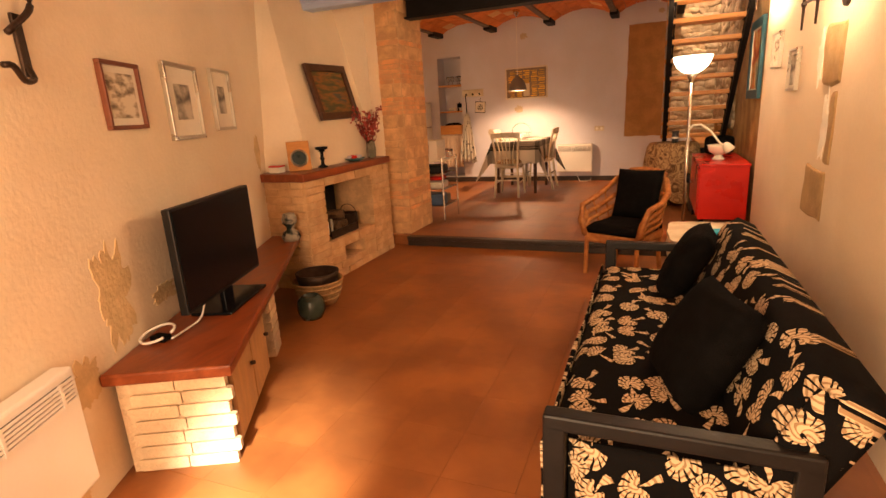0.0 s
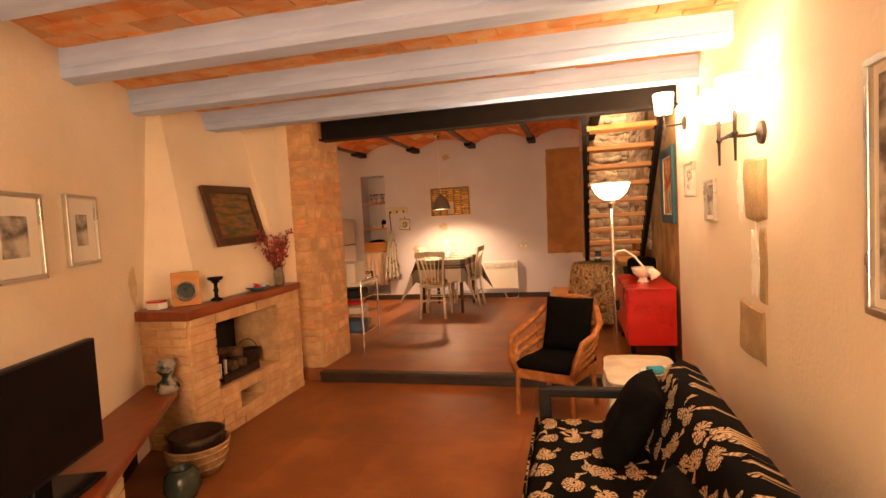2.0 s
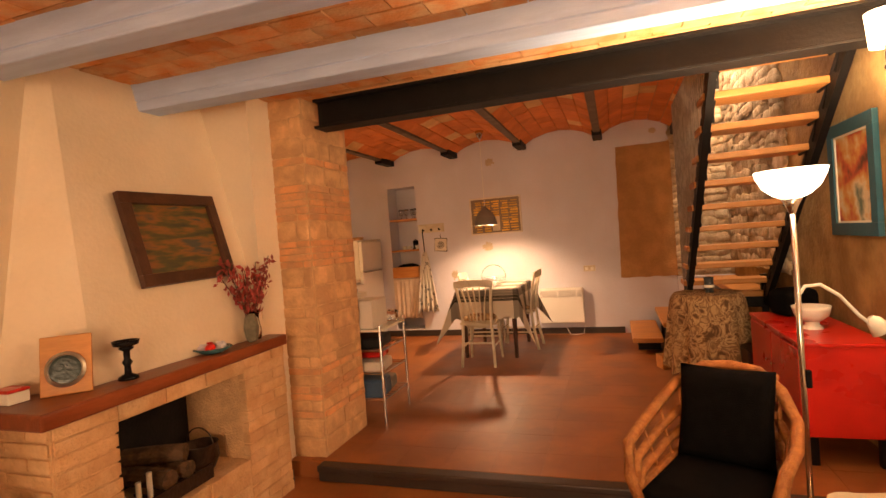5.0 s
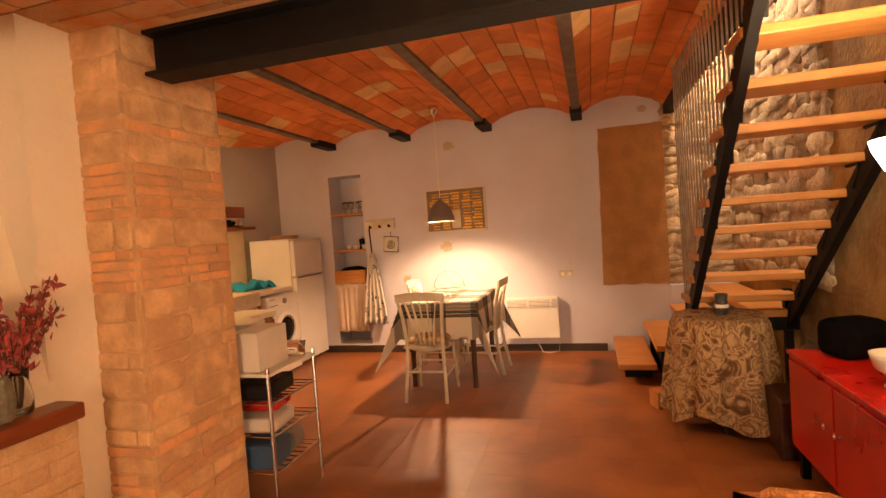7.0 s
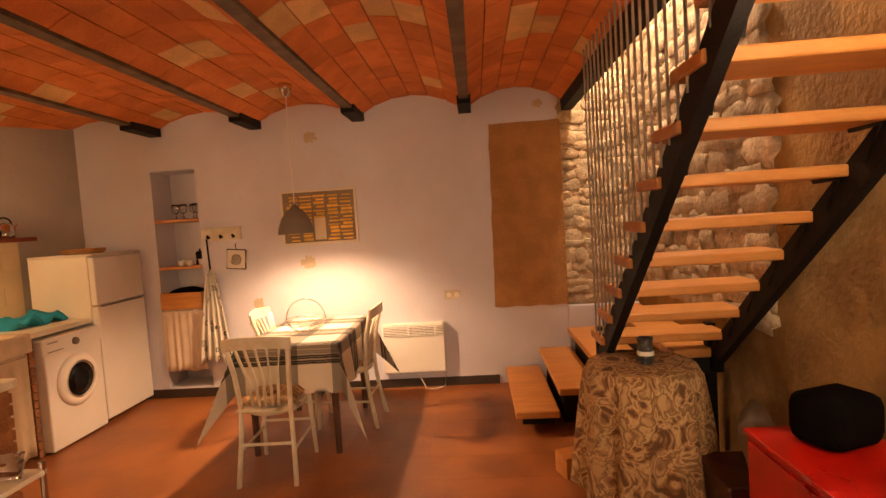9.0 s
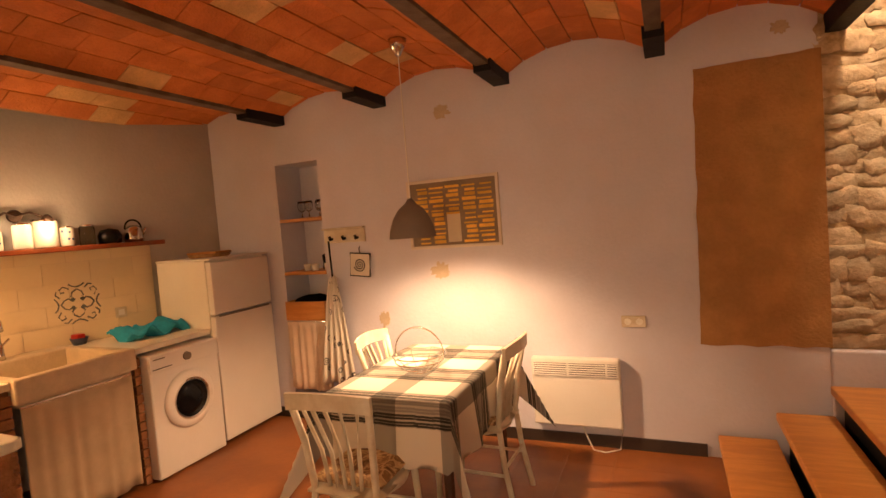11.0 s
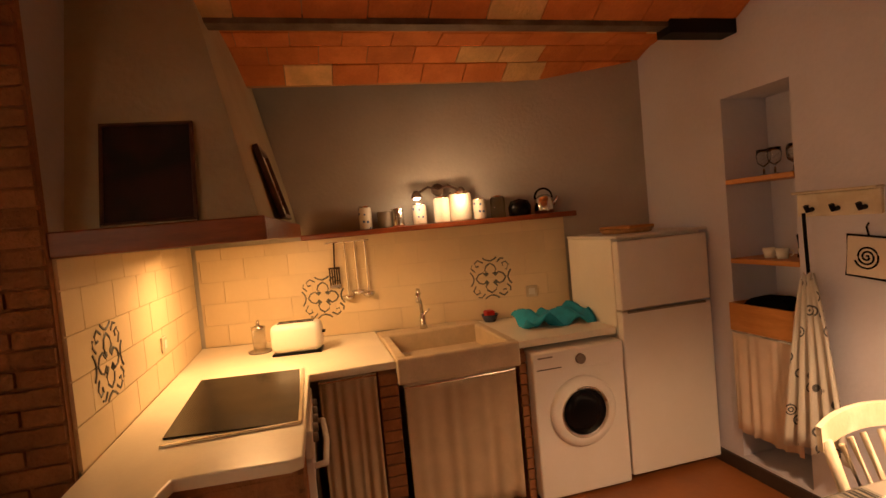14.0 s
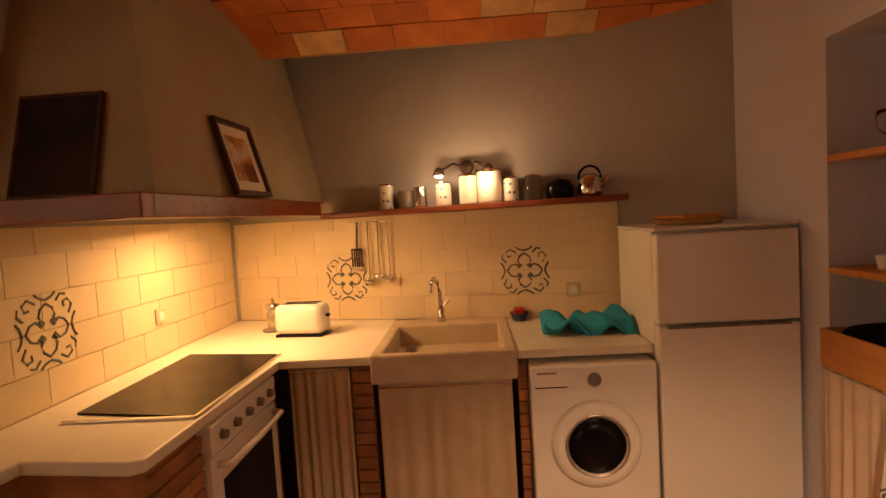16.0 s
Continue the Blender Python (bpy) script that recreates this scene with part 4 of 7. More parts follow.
part("ring", lathe([(0.066, 0.0), (0.072, 0.008), (0.06, 0.016), (0.054, 0.008), (0.066, 0.0)], 24, Matrix.Translation((0, -0.010, 0.10)) @ Matrix.Rotation(radians(90), 4, "X")), M_SILVER, fr)
bk = thing("stacked_tins", pose(-2.70, 1.28, MZ), "small red and white tin on the mantel", "tin")
part("tin", bx(-0.05, -0.04, 0, 0.05, 0.04, 0.045, 0.004), M_PORCELAIN, bk)
part("lid", bx(-0.052, -0.042, 0.045, 0.052, 0.042, 0.058, 0.004), M_RED, bk)
cs = thing("black_candlestick", pose(-2.50, 1.63, MZ), "turned black candle holder with a wide cup", "candlestick")
part("stem", lathe([(0.001, 0.0), (0.042, 0.0), (0.040, 0.012), (0.015, 0.025), (0.013, 0.06), (0.022, 0.075), (0.013, 0.09), (0.014, 0.125), (0.03, 0.135), (0.03, 0.142), (0.001, 0.142)], 20), M_BLACK_GLOSS, cs, smooth=True)
part("cup", lathe([(0.018, 0.142), (0.05, 0.152), (0.056, 0.172), (0.050, 0.172), (0.045, 0.158), (0.001, 0.150)], 20), M_BLACK_GLOSS, cs, smooth=True)
sh = thing("painted_dish", pose(-2.49, 2.13, MZ, 0, 0, 80), "teal and red painted dish with shells", "dish")
part("dish", lathe([(0.001, 0.0), (0.05, 0.0), (0.10, 0.028), (0.095, 0.033), (0.05, 0.01), (0.001, 0.01)], 22), mat("teal_glaze", (0.06, 0.14, 0.15), 0.25, var=0.2, bump=0.05), sh, smooth=True)
for k in range(5):
    part("shell", cushion(0.06, 0.045, 0.035, pose(0.05 * math.cos(k * 1.3), 0.04 * math.sin(k * 1.3), 0.035, 0, 20, k * 50), n=6), M_RED if k % 2 else M_LILAC, sh)
vs_ = thing("glass_vase_with_twigs", pose(-2.52, 2.50, MZ), "clear glass vase with dried pink-red leaves", "vase")
part("vase", lathe([(0.001, 0.0), (0.045, 0.0), (0.05, 0.05), (0.038, 0.12), (0.042, 0.17), (0.039, 0.17), (0.034, 0.12), (0.045, 0.05), (0.04, 0.01), (0.001, 0.01)], 20), M_GLASS, vs_, smooth=True)
rv = random.Random(4)
leaves = bmesh.new()
for k in range(15):
    a, sp = rv.uniform(0, 6.28), rv.uniform(0.06, 0.20)
    hgt = rv.uniform(0.30, 0.52)
    p = [(0.01 * math.cos(a), 0.01 * math.sin(a), 0.02), (0.03 * math.cos(a), 0.03 * math.sin(a), 0.17), (sp * 0.6 * math.cos(a), sp * 0.6 * math.sin(a), hgt * 0.7), (sp * math.cos(a), sp * math.sin(a), hgt)]
    part("twig", tube(p, 0.0025, 5), M_DARKWOOD, vs_)
    for j in range(26):
        f = rv.uniform(0.45, 1.0)
        i0 = 2 if f > 0.6 else 1
        q0, q1 = Vector(p[i0]), Vector(p[i0 + 1])
        c = q0.lerp(q1, rv.random()) + Vector((rv.gauss(0, 0.016), rv.gauss(0, 0.016), rv.gauss(0, 0.014)))
        s = rv.uniform(0.015, 0.030)
        e = Euler((rv.uniform(0, 6), rv.uniform(0, 6), rv.uniform(0, 6))).to_matrix()
        v = [leaves.verts.new(c + e @ Vector(o) * s) for o in ((-1, 0, 0), (0, -0.45, 0.15), (1, 0, 0), (0, 0.45, 0.15))]
        leaves.faces.new(v)
tagged(part("leaves", leaves, M_LEAF, vs_), kind="stuff")
bird = part("carved_bird", cushion(0.08, 0.06, 0.16, pose(0, 0, 0.085, 0, 0, 0), n=8), mat("grey_green_stone", (0.20, 0.17, 0.11), 0.8, var=0.2, scale=20, bump=0.3))
bird.matrix_world = pose(-2.45, 2.40, MZ, 0, 0, 20)
tagged(bird, "small mottled stone carving beside the vase", "ornament")

# hearth: candles, logs, iron pot
for y, h in ((1.60, 0.10), (1.68, 0.13), (1.74, 0.15)):
    cd = thing("white_candle", pose(-2.56, y, OZ0), "short white candle in the hearth", "candle", "candles in the hearth")
    part("wax", lathe([(0.001, 0.0), (0.013, 0.0), (0.013, h), (0.001, h)], 12), M_PORCELAIN, cd)
    part("holder", lathe([(0.001, 0.0), (0.03, 0.0), (0.03, 0.012), (0.018, 0.02), (0.014, 0.02)], 14), M_IRON, cd)
for k, (y, z, r) in enumerate(((1.86, 0.06, 0.05), (1.95, 0.055, 0.045), (1.90, 0.15, 0.045))):
    lg = part("firewood_log", tube([(-0.10, -0.02, 0), (0.05, 0.0, 0.005), (0.20, 0.03, 0)], r, 10), mat("bark", (0.14, 0.075, 0.035), 0.95, var=0.3, scale=18, bump=0.6))
    lg.matrix_world = pose(-2.76, y, OZ0 + z, 0, 0, 12 * k - 10)
    tagged(lg, "rough brown log lying in the hearth", "log", "logs in the hearth")
pot = thing("iron_pot", pose(-2.62, 2.12, OZ0), "dark iron pot with a bail handle in the hearth", "pot")
part("pot_body", lathe([(0.001, 0.0), (0.07, 0.0), (0.095, 0.06), (0.09, 0.13), (0.095, 0.135), (0.085, 0.135), (0.085, 0.06), (0.001, 0.012)], 20), M_IRON, pot, smooth=True)
part("bail", tube(arc((0, 0, 0.13), 0.09, 0, 180, 12), 0.004, 6), M_IRON, pot)
ir = thing("andiron", pose(-2.52, 1.82, OZ0), "low black iron fire grate", "andiron")
for k in range(4):
    part("bar", bx(-0.16, -0.20 + 0.13 * k, 0.02, 0.05, -0.19 + 0.13 * k, 0.032), M_IRON, ir)
part("rail", bx(0.045, -0.22, 0, 0.055, 0.22, 0.07), M_IRON, ir)

# figurine on the ledge, basket below
fig = part("figurine", lathe([(0.001, 0.0), (0.06, 0.0), (0.075, 0.03), (0.06, 0.07), (0.03, 0.09), (0.03, 0.11), (0.055, 0.14), (0.06, 0.175), (0.045, 0.215), (0.001, 0.225)], 20), mat("glazed_black_white", (0.30, 0.26, 0.20), 0.3, var=0.3, scale=11, color2=(0.02, 0.03, 0.03), spread=(0.46, 0.52), bump=0.05), smooth=True)
fig.matrix_world = pose(-2.50, 1.10, 0.415)
tagged(fig, "small glazed bust figurine on the ledge", "figurine")
bsk = thing("wicker_basket", pose(-2.24, 1.02, FL), "low wicker basket with a dark pot inside, on the floor", "basket")
part("wicker", lathe([(0.001, 0.01), (0.13, 0.0), (0.165, 0.08), (0.185, 0.18), (0.190, 0.185), (0.175, 0.18), (0.15, 0.08), (0.12, 0.02), (0.001, 0.02)], 26), M_BASKET, bsk, smooth=True)
for z, r in ((0.05, 0.152), (0.10, 0.172), (0.145, 0.180), (0.18, 0.187)):
    part("weave_ring", lathe([(r + 0.008 * math.cos(a), z + 0.008 * math.sin(a)) for a in [i * math.pi / 3 for i in range(7)]], 26), M_BASKET, bsk, smooth=True)
part("dark_pot", lathe([(0.001, 0.03), (0.12, 0.06), (0.155, 0.20), (0.165, 0.245), (0.150, 0.245), (0.13, 0.12), (0.001, 0.10)], 24), M_IRON, bsk, "dark pot", smooth=True)
jar = part("floor_pot", lathe([(0.001, 0.0), (0.07, 0.0), (0.10, 0.06), (0.09, 0.14), (0.06, 0.17), (0.05, 0.17), (0.08, 0.10), (0.001, 0.02)], 20), mat("dark_green_glaze", (0.045, 0.06, 0.045), 0.25, var=0.2, bump=0.05), smooth=True)
jar.matrix_world = pose(-2.10, 0.72, FL)
tagged(jar, "dark green glazed pot under the ledge", "pot")

# ---- long wall: sconces, pictures, bare stones ----
def sconce(m, lights, label):
    t = thing("wall_sconce", m, label, "wall lamp", "iron sconces")
    part("wall_plate", lathe([(0.001, 0.0), (0.055, 0.0), (0.05, 0.015), (0.02, 0.025), (0.001, 0.025)], 20, Matrix.Rotation(radians(-90), 4, "X")), M_IRON, t)
    n = len(lights)
    part("arm", tube([(0, 0.0, 0), (0, 0.07, -0.01), (0, 0.15, -0.005)], 0.008), M_IRON, t)
    if n > 1:
        part("cross_bar", tube([(lights[0], 0.15, -0.005), (0, 0.15, -0.01), (lights[1], 0.15, -0.005)], 0.008), M_IRON, t)
    for x in lights:
        part("spike", tube([(x, 0.15, -0.13), (x, 0.15, -0.02), (x, 0.15, 0.09)], 0.005, 8, r2=0.010), M_IRON, t)
        part("collar", lathe([(0.011, -0.02), (0.014, -0.01), (0.011, 0.0)], 10, Matrix.Translation((x, 0.15, 0))), M_IRON, t)
        sh_ = part("shade", lathe([(0.062, 0.085), (0.075, 0.235), (0.072, 0.235), (0.059, 0.085)], 24, Matrix.Translation((x, 0.15, 0))), M_BULB, t, "glowing frosted shade", smooth=True)
        sh_.visible_shadow = False
        bl = part("bulb", lathe([(0.001, 0.09), (0.016, 0.10), (0.022, 0.14), (0.014, 0.17), (0.001, 0.175)], 12, Matrix.Translation((x, 0.15, 0))), M_BULB_HOT, t, smooth=True)
        bl.visible_shadow = False
    return t


sconce(on_right(1.05, 1.745), (-0.13, 0.13), "double wrought-iron wall sconce with lit frosted shades")
sconce(on_right(2.72, 2.06), (0.0,), "single wrought-iron wall sconce with a lit shade")
sconce_small = thing("ceiling_hook_plate", on_right(2.28, 2.20), "small white junction cover under the ceiling", "cover")
part("cover", bx(-0.04, 0, -0.04, 0.04, 0.02, 0.04, 0.006), M_WHITE, sconce_small)
picture("framed_print", on_right(-0.10, 1.45), 0.50, 0.74, 0.024, M_SILVER, M_SKETCH_GREY, "tall misty grey print in a silver frame", 0.03)
picture("small_print", on_right(2.56, 1.62), 0.30, 0.25, 0.014, M_SILVER, M_SKETCH, "small print in a silver frame", 0.035)
picture("small_print", on_right(1.97, 1.455), 0.25, 0.26, 0.016, M_SILVER, M_SKETCH_GREY, "small dark print in a shiny frame", 0.02)


def stone_patch(y0, y1, z0, z1, seed, label):
    """A bare stone showing in a recess of the plaster."""
    bm = bmesh.new()
    n = 12
    g = {}
    for i in range(n + 1):
        for k in range(n + 1):
            u, v = i / n, k / n
            yy, zz = y0 + (y1 - y0) * u, z0 + (z1 - z0) * v
            e = min(u, v, 1 - u, 1 - v)
            yy += 0.03 * noise.noise((yy * 4, zz * 4, seed)) * (1 if e == 0 else 0.4)
            zz += 0.03 * noise.noise((yy * 4, zz * 4, seed + 9)) * (1 if e == 0 else 0.4)
            g[i, k] = bm.verts.new((XR - (-0.01 if e == 0 else 0.006 + 0.008 * noise.noise((yy * 8, zz * 8, seed)) + 0.004 * min(1, e * 8)), yy, zz))
    for i in range(n):
        for k in range(n):
            bm.faces.new((g[i, k], g[i, k + 1], g[i + 1, k + 1], g[i + 1, k]))
    return struct("bare_stone", bm, M_STONEPATCH, label)


M_STONEPATCH = mat("ochre_stone", (0.46, 0.31, 0.15), 0.95, var=0.14, scale=6, fine=45, bump=0.5, color2=(0.36, 0.24, 0.11))
stone_patch(0.99, 1.34, 1.335, 1.65, 2, "bare ochre stone in the plaster below the sconce")
stone_patch(1.02, 1.11, 0.93, 1.32, 4, "narrow bare stone in the plaster")
stone_patch(1.04, 1.46, 0.635, 0.925, 6, "bare ochre stone low in the plaster")

M_LIMEWASH = mat("white_lime_fill", (0.86, 0.80, 0.70), 0.9, var=0.05, scale=7, fine=50, bump=0.2)
for y, z, w, h, sd in ((1.185, 1.13, 0.15, 0.46, 21), (1.40, 1.49, 0.14, 0.34, 25)):
    patch("lime_fill", on_right(y, z), w, h, sd, M_LIMEWASH, "white lime fill beside the bare stones")

# ---- sofa ----
SX0, SX1, SY0, SY1 = -0.17, 0.62, -0.80, 1.30
sofa = thing("sofa_bed", pose(0, 0, FL), "low charcoal-framed sofa bed with a black and cream fern-print cover", "sofa")
for y in (SY0, SY1 - 0.06):
    part("arm_rail", bx(SX0 + 0.02, y, 0.455, 0.54, y + 0.06, 0.505, 0.008), M_SOFA_FRAME, sofa)
    part("arm_leg", bx(SX0 + 0.02, y, 0.0, SX0 + 0.085, y + 0.06, 0.47, 0.006), M_SOFA_FRAME, sofa)
    part("arm_leg", bx(0.48, y, 0.0, 0.54, y + 0.06, 0.47, 0.006), M_SOFA_FRAME, sofa)
    part("low_rail", bx(SX0 + 0.08, y + 0.01, 0.10, 0.48, y + 0.05, 0.16, 0.004), M_SOFA_FRAME, sofa)
part("front_rail", bx(SX0 + 0.03, SY0 + 0.06, 0.13, SX0 + 0.07, SY1 - 0.06, 0.20, 0.004), M_SOFA_FRAME, sofa)
part("back_rail", tube([(0.67, SY0 + 0.02, 0.57), (0.68, (SY0 + SY1) / 2, 0.575), (0.67, SY1, 0.57)], 0.022), M_SOFA_FRAME, sofa)
ln = SY1 - SY0 - 0.13


def puffed(w, d, h, r=0.06, n=22):
    """A mattress with rounded sides."""
    bm = bmesh.new()
    bmesh.ops.create_grid(bm, x_segments=n, y_segments=n, size=0.5)
    ret = bmesh.ops.extrude_face_region(bm, geom=bm.faces[:])
    top = [v for v in ret["geom"] if isinstance(v, bmesh.types.BMVert)]
    for v in bm.verts:
        v.co.x, v.co.y = v.co.x * w, v.co.y * d
    for v in top:
        e = min(w / 2 - abs(v.co.x), d / 2 - abs(v.co.y))
        v.co.z = h - max(0, r - e) ** 2 / r + 0.012 * noise.noise((v.co.x * 5, v.co.y * 5, w))
    for v in bm.verts:
        if v not in top:
            v.co.z = 0
    bmesh.ops.recalc_face_normals(bm, faces=bm.faces)
    return bm


seat = part("seat_mattress", puffed(0.62, ln, 0.20), M_FERN, sofa, "black cover with cream fern leaves", smooth=True)
seat.matrix_local = pose(SX0 + 0.32, (SY0 + SY1) / 2, 0.175)
skirt = part("seat_skirt", puffed(ln, 0.30, 0.02, 0.01, 8), M_FERN, sofa, smooth=True)
skirt.matrix_local = pose(SX0 + 0.012, (SY0 + SY1) / 2, 0.21, 90, 0, -90)
side = part("side_cover", puffed(0.60, 0.28, 0.02, 0.01, 8), M_FERN, sofa, "fern-print cover hanging below the arm", smooth=True)
side.matrix_local = pose(0.22, SY0 + 0.05, 0.27, 90, 0, 0)
back = part("back_mattress", puffed(0.44, ln + 0.06, 0.16, 0.06), M_FERN, sofa, "leaning fern-print back", smooth=True)
back.matrix_local = pose(0.575, (SY0 + SY1) / 2, 0.435, 0, -64, 0)
endc = part("back_end", puffed(0.36, 0.16, 0.03, 0.02, 8), M_FERN, sofa, smooth=True)
endc.matrix_local = pose(0.505, SY0 + 0.055, 0.47, 90, -64, 0)
for y, rz, s in ((-0.24, 16, 0.44), (0.80, -6, 0.42)):
    cu = part("scatter_cushion", cushion(s, s, 0.17), M_BLACK, None, smooth=True)
    cu.matrix_world = pose(0.30, y, 0.53 + FL, 0, -60, rz)
    tagged(cu, "plump black cotton cushion on the sofa", "cushion", "black cushions")

# ---- wicker armchair ----
am = Matrix.Translation((-0.08, 2.26, FL)) @ Matrix.Rotation(radians(-24), 4, "Z") @ Matrix.Diagonal((0.94, 0.94, 0.92, 1))
ac = thing("wicker_armchair", am, "orange rattan armchair with black seat and back cushions", "armchair")
for sx in (-1, 1):
    part("front_leg", tube([(0.235 * sx, -0.25, 0), (0.23 * sx, -0.25, 0.20), (0.225 * sx, -0.24, 0.39)], 0.020), M_WICKER, ac)
    part("back_leg", tube([(0.21 * sx, 0.24, 0), (0.20 * sx, 0.22, 0.20), (0.20 * sx, 0.22, 0.40)], 0.020), M_WICKER, ac)
    part("arm", tube([(0.235 * sx, -0.25, 0.36), (0.275 * sx, -0.27, 0.50), (0.30 * sx, -0.20, 0.615), (0.31 * sx, -0.02, 0.64), (0.29 * sx, 0.16, 0.70), (0.22 * sx, 0.27, 0.80)], 0.026), M_WICKER, ac, smooth=True)
    bm = bmesh.new()
    top = [(0.272, -0.24, 0.50), (0.29, -0.18, 0.60), (0.30, -0.02, 0.625), (0.28, 0.15, 0.68), (0.215, 0.25, 0.76)]
    bot = [(0.232, -0.24, 0.36), (0.235, -0.16, 0.36), (0.23, 0.0, 0.36), (0.22, 0.14, 0.36), (0.20, 0.22, 0.36)]
    for a in range(5):
        tube([(bot[a][0] * sx, bot[a][1], bot[a][2]), (top[a][0] * sx, top[a][1], top[a][2])], 0.008, 6, bm)
    for f in (0.25, 0.5, 0.75):
        tube([tuple(Vector((b[0] * sx, b[1], b[2])).lerp(Vector((t[0] * sx, t[1], t[2])), f)) for b, t in zip(bot, top)], 0.022, 6, bm)
    part("woven_side", bm, M_WICKER, ac, smooth=True)
bm = bx(-0.24, -0.26, 0.30, 0.24, 0.23, 0.385, 0.02)
part("seat_apron", bm, M_WICKER, ac)
bm = bmesh.new()
for f in (0.0, 0.2, 0.4, 0.6, 0.8, 1.0):
    w = 0.21 - 0.02 * abs(f - 0.5)
    tube([(-w, 0.22 + 0.10 * f, 0.42 + 0.42 * f), (0, 0.25 + 0.10 * f, 0.44 + 0.43 * f), (w, 0.22 + 0.10 * f, 0.42 + 0.42 * f)], 0.022, 6, bm)
part("woven_back", bm, M_WICKER, ac, smooth=True)
part("top_rail", tube([(-0.22, 0.27, 0.80), (-0.12, 0.33, 0.87), (0, 0.345, 0.88), (0.12, 0.33, 0.87), (0.22, 0.27, 0.80)], 0.024), M_WICKER, ac, smooth=True)
sc = part("seat_cushion", puffed(0.46, 0.47, 0.08, 0.04, 10), M_BLACK, ac, "black padded seat cushion", smooth=True)
sc.matrix_local = pose(0, -0.02, 0.385)
bc = part("back_cushion", cushion(0.44, 0.48, 0.13), M_BLACK, ac, "black padded back cushion", smooth=True)
bc.matrix_local = pose(0, 0.205, 0.67, 74, 0, 0)

# ---- cream side table with a dish ----
ct = thing("side_table", pose(0.45, 1.78, FL), "low cream-covered table with raised corners beside the sofa", "table")
bm = bmesh.new()
ring = []
for i in range(48):
    a = 2 * math.pi * i / 48
    c, s = math.cos(a), math.sin(a)
    k = (abs(c) ** 5 + abs(s) ** 5) ** (-1 / 5) * (1 + 0.022 * math.cos(8 * a))
    ring.append((0.225 * c * k, 0.33 * s * k))
part("tabletop", prism(ring, 0.435, 0.465, 0.006), M_CHAIR, ct)
part("apron", prism([(x * 0.93, y * 0.95) for x, y in ring], 0.20, 0.435), M_CHAIR, ct)
for sx in (-1, 1):
    for sy in (-1, 1):
        part("leg", tube([(0.18 * sx, 0.31 * sy, 0.40), (0.205 * sx, 0.335 * sy, 0.28), (0.175 * sx, 0.305 * sy, 0.10), (0.19 * sx, 0.325 * sy, 0.0)], 0.026, 8, r2=0.016), M_CHAIR, ct, smooth=True)
bo = thing("pale_dish", pose(0.54, 1.68, 0.466 + FL, 0, 0, 14), "pale dish with a teal napkin on the table", "dish")
part("dish", lathe([(0.001, 0.0), (0.07, 0.0), (0.11, 0.02), (0.105, 0.024), (0.065, 0.008), (0.001, 0.008)], 24), M_PORCELAIN, bo, smooth=True)
part("napkin", bx(-0.06, -0.05, 0.012, 0.04, 0.05, 0.035, 0.006), M_TEAL, bo, "teal folded napkin")

# ---- floor lamp ----
fl = thing("floor_lamp", pose(0.365, 2.66, FL) @ Matrix.Diagonal((1, 1, 1.0275, 1)), "slim chrome floor lamp with a lit bowl and reading arm", "floor lamp")
part("base", lathe([(0.001, 0.0), (0.085, 0.0), (0.085, 0.012), (0.07, 0.022), (0.02, 0.03), (0.001, 0.03)], 32), M_CHROME, fl, smooth=True)
part("pole", tube([(0, 0, 0.02), (0, 0, 0.8), (0, 0, 1.52)], 0.013, 12), M_CHROME, fl, smooth=True)
part("cup", lathe([(0.013, 1.44), (0.024, 1.47), (0.05, 1.52), (0.045, 1.52), (0.02, 1.48)], 20), M_CHROME, fl, smooth=True)
bw = part("glass_bowl", lathe([(0.03, 1.505), (0.075, 1.525), (0.115, 1.56), (0.14, 1.61), (0.146, 1.635), (0.142, 1.635), (0.135, 1.61), (0.11, 1.566), (0.07, 1.532), (0.001, 1.515)], 32), M_BOWL_LIT, fl, "glowing white glass bowl", smooth=True)
bw.visible_shadow = False
part("reading_arm", tube([(0, 0, 1.07), (0.03, 0.0, 1.115), (0.09, 0.0, 1.12), (0.16, 0.0, 1.07), (0.23, 0.0, 0.98), (0.262, 0.0, 0.95)], 0.008, 8), M_PORCELAIN, fl, smooth=True)
part("reading_shade", lathe([(0.012, 0.0), (0.03, -0.02), (0.045, -0.075), (0.042, -0.075), (0.025, -0.02), (0.001, -0.005)], 20, pose(0.270, 0, 0.972, 0, -35, 0)), M_PORCELAIN, fl, "small white reading shade", smooth=True)
part("cable_switch", bx(0.012, -0.012, 0.66, 0.034, 0.012, 0.74, 0.004), M_BLACK_GLOSS, fl)

# ---- stairs ----
stairs = thing("staircase", pose(0, 0, 0), "open steel staircase with orange pine treads", "staircase", kind="structure")
TX0, TX1 = 0.30, 0.88
me_t = bpy.data.meshes.new("tread")
bm = bx(TX0 - 0.13, -0.125, -0.045, TX1, 0.125, 0.0, 0.008)
bm.to_mesh(me_t)
bm.free()
me_t.materials.append(M_TREAD)
TY, TZ, RUN, RISER = 5.27, 0.885, 0.204, 0.1685
for k in range(11):
    t = shared("tread", me_t, Matrix.Translation((0, TY - RUN * k + 0.03, TZ + RISER * k)), stairs)
    for x in (TX0 - 0.06, TX1 - 0.03):
        part("tread_bracket", tube([(x, TY - RUN * k + 0.10, TZ + RISER * k - 0.05), (x, TY - RUN * k - 0.05, TZ + RISER * k - 0.05), (x, TY - RUN * k + 0.03, TZ + RISER * k - 0.17)], 0.012, 6), M_STEEL_BLACK, stairs)
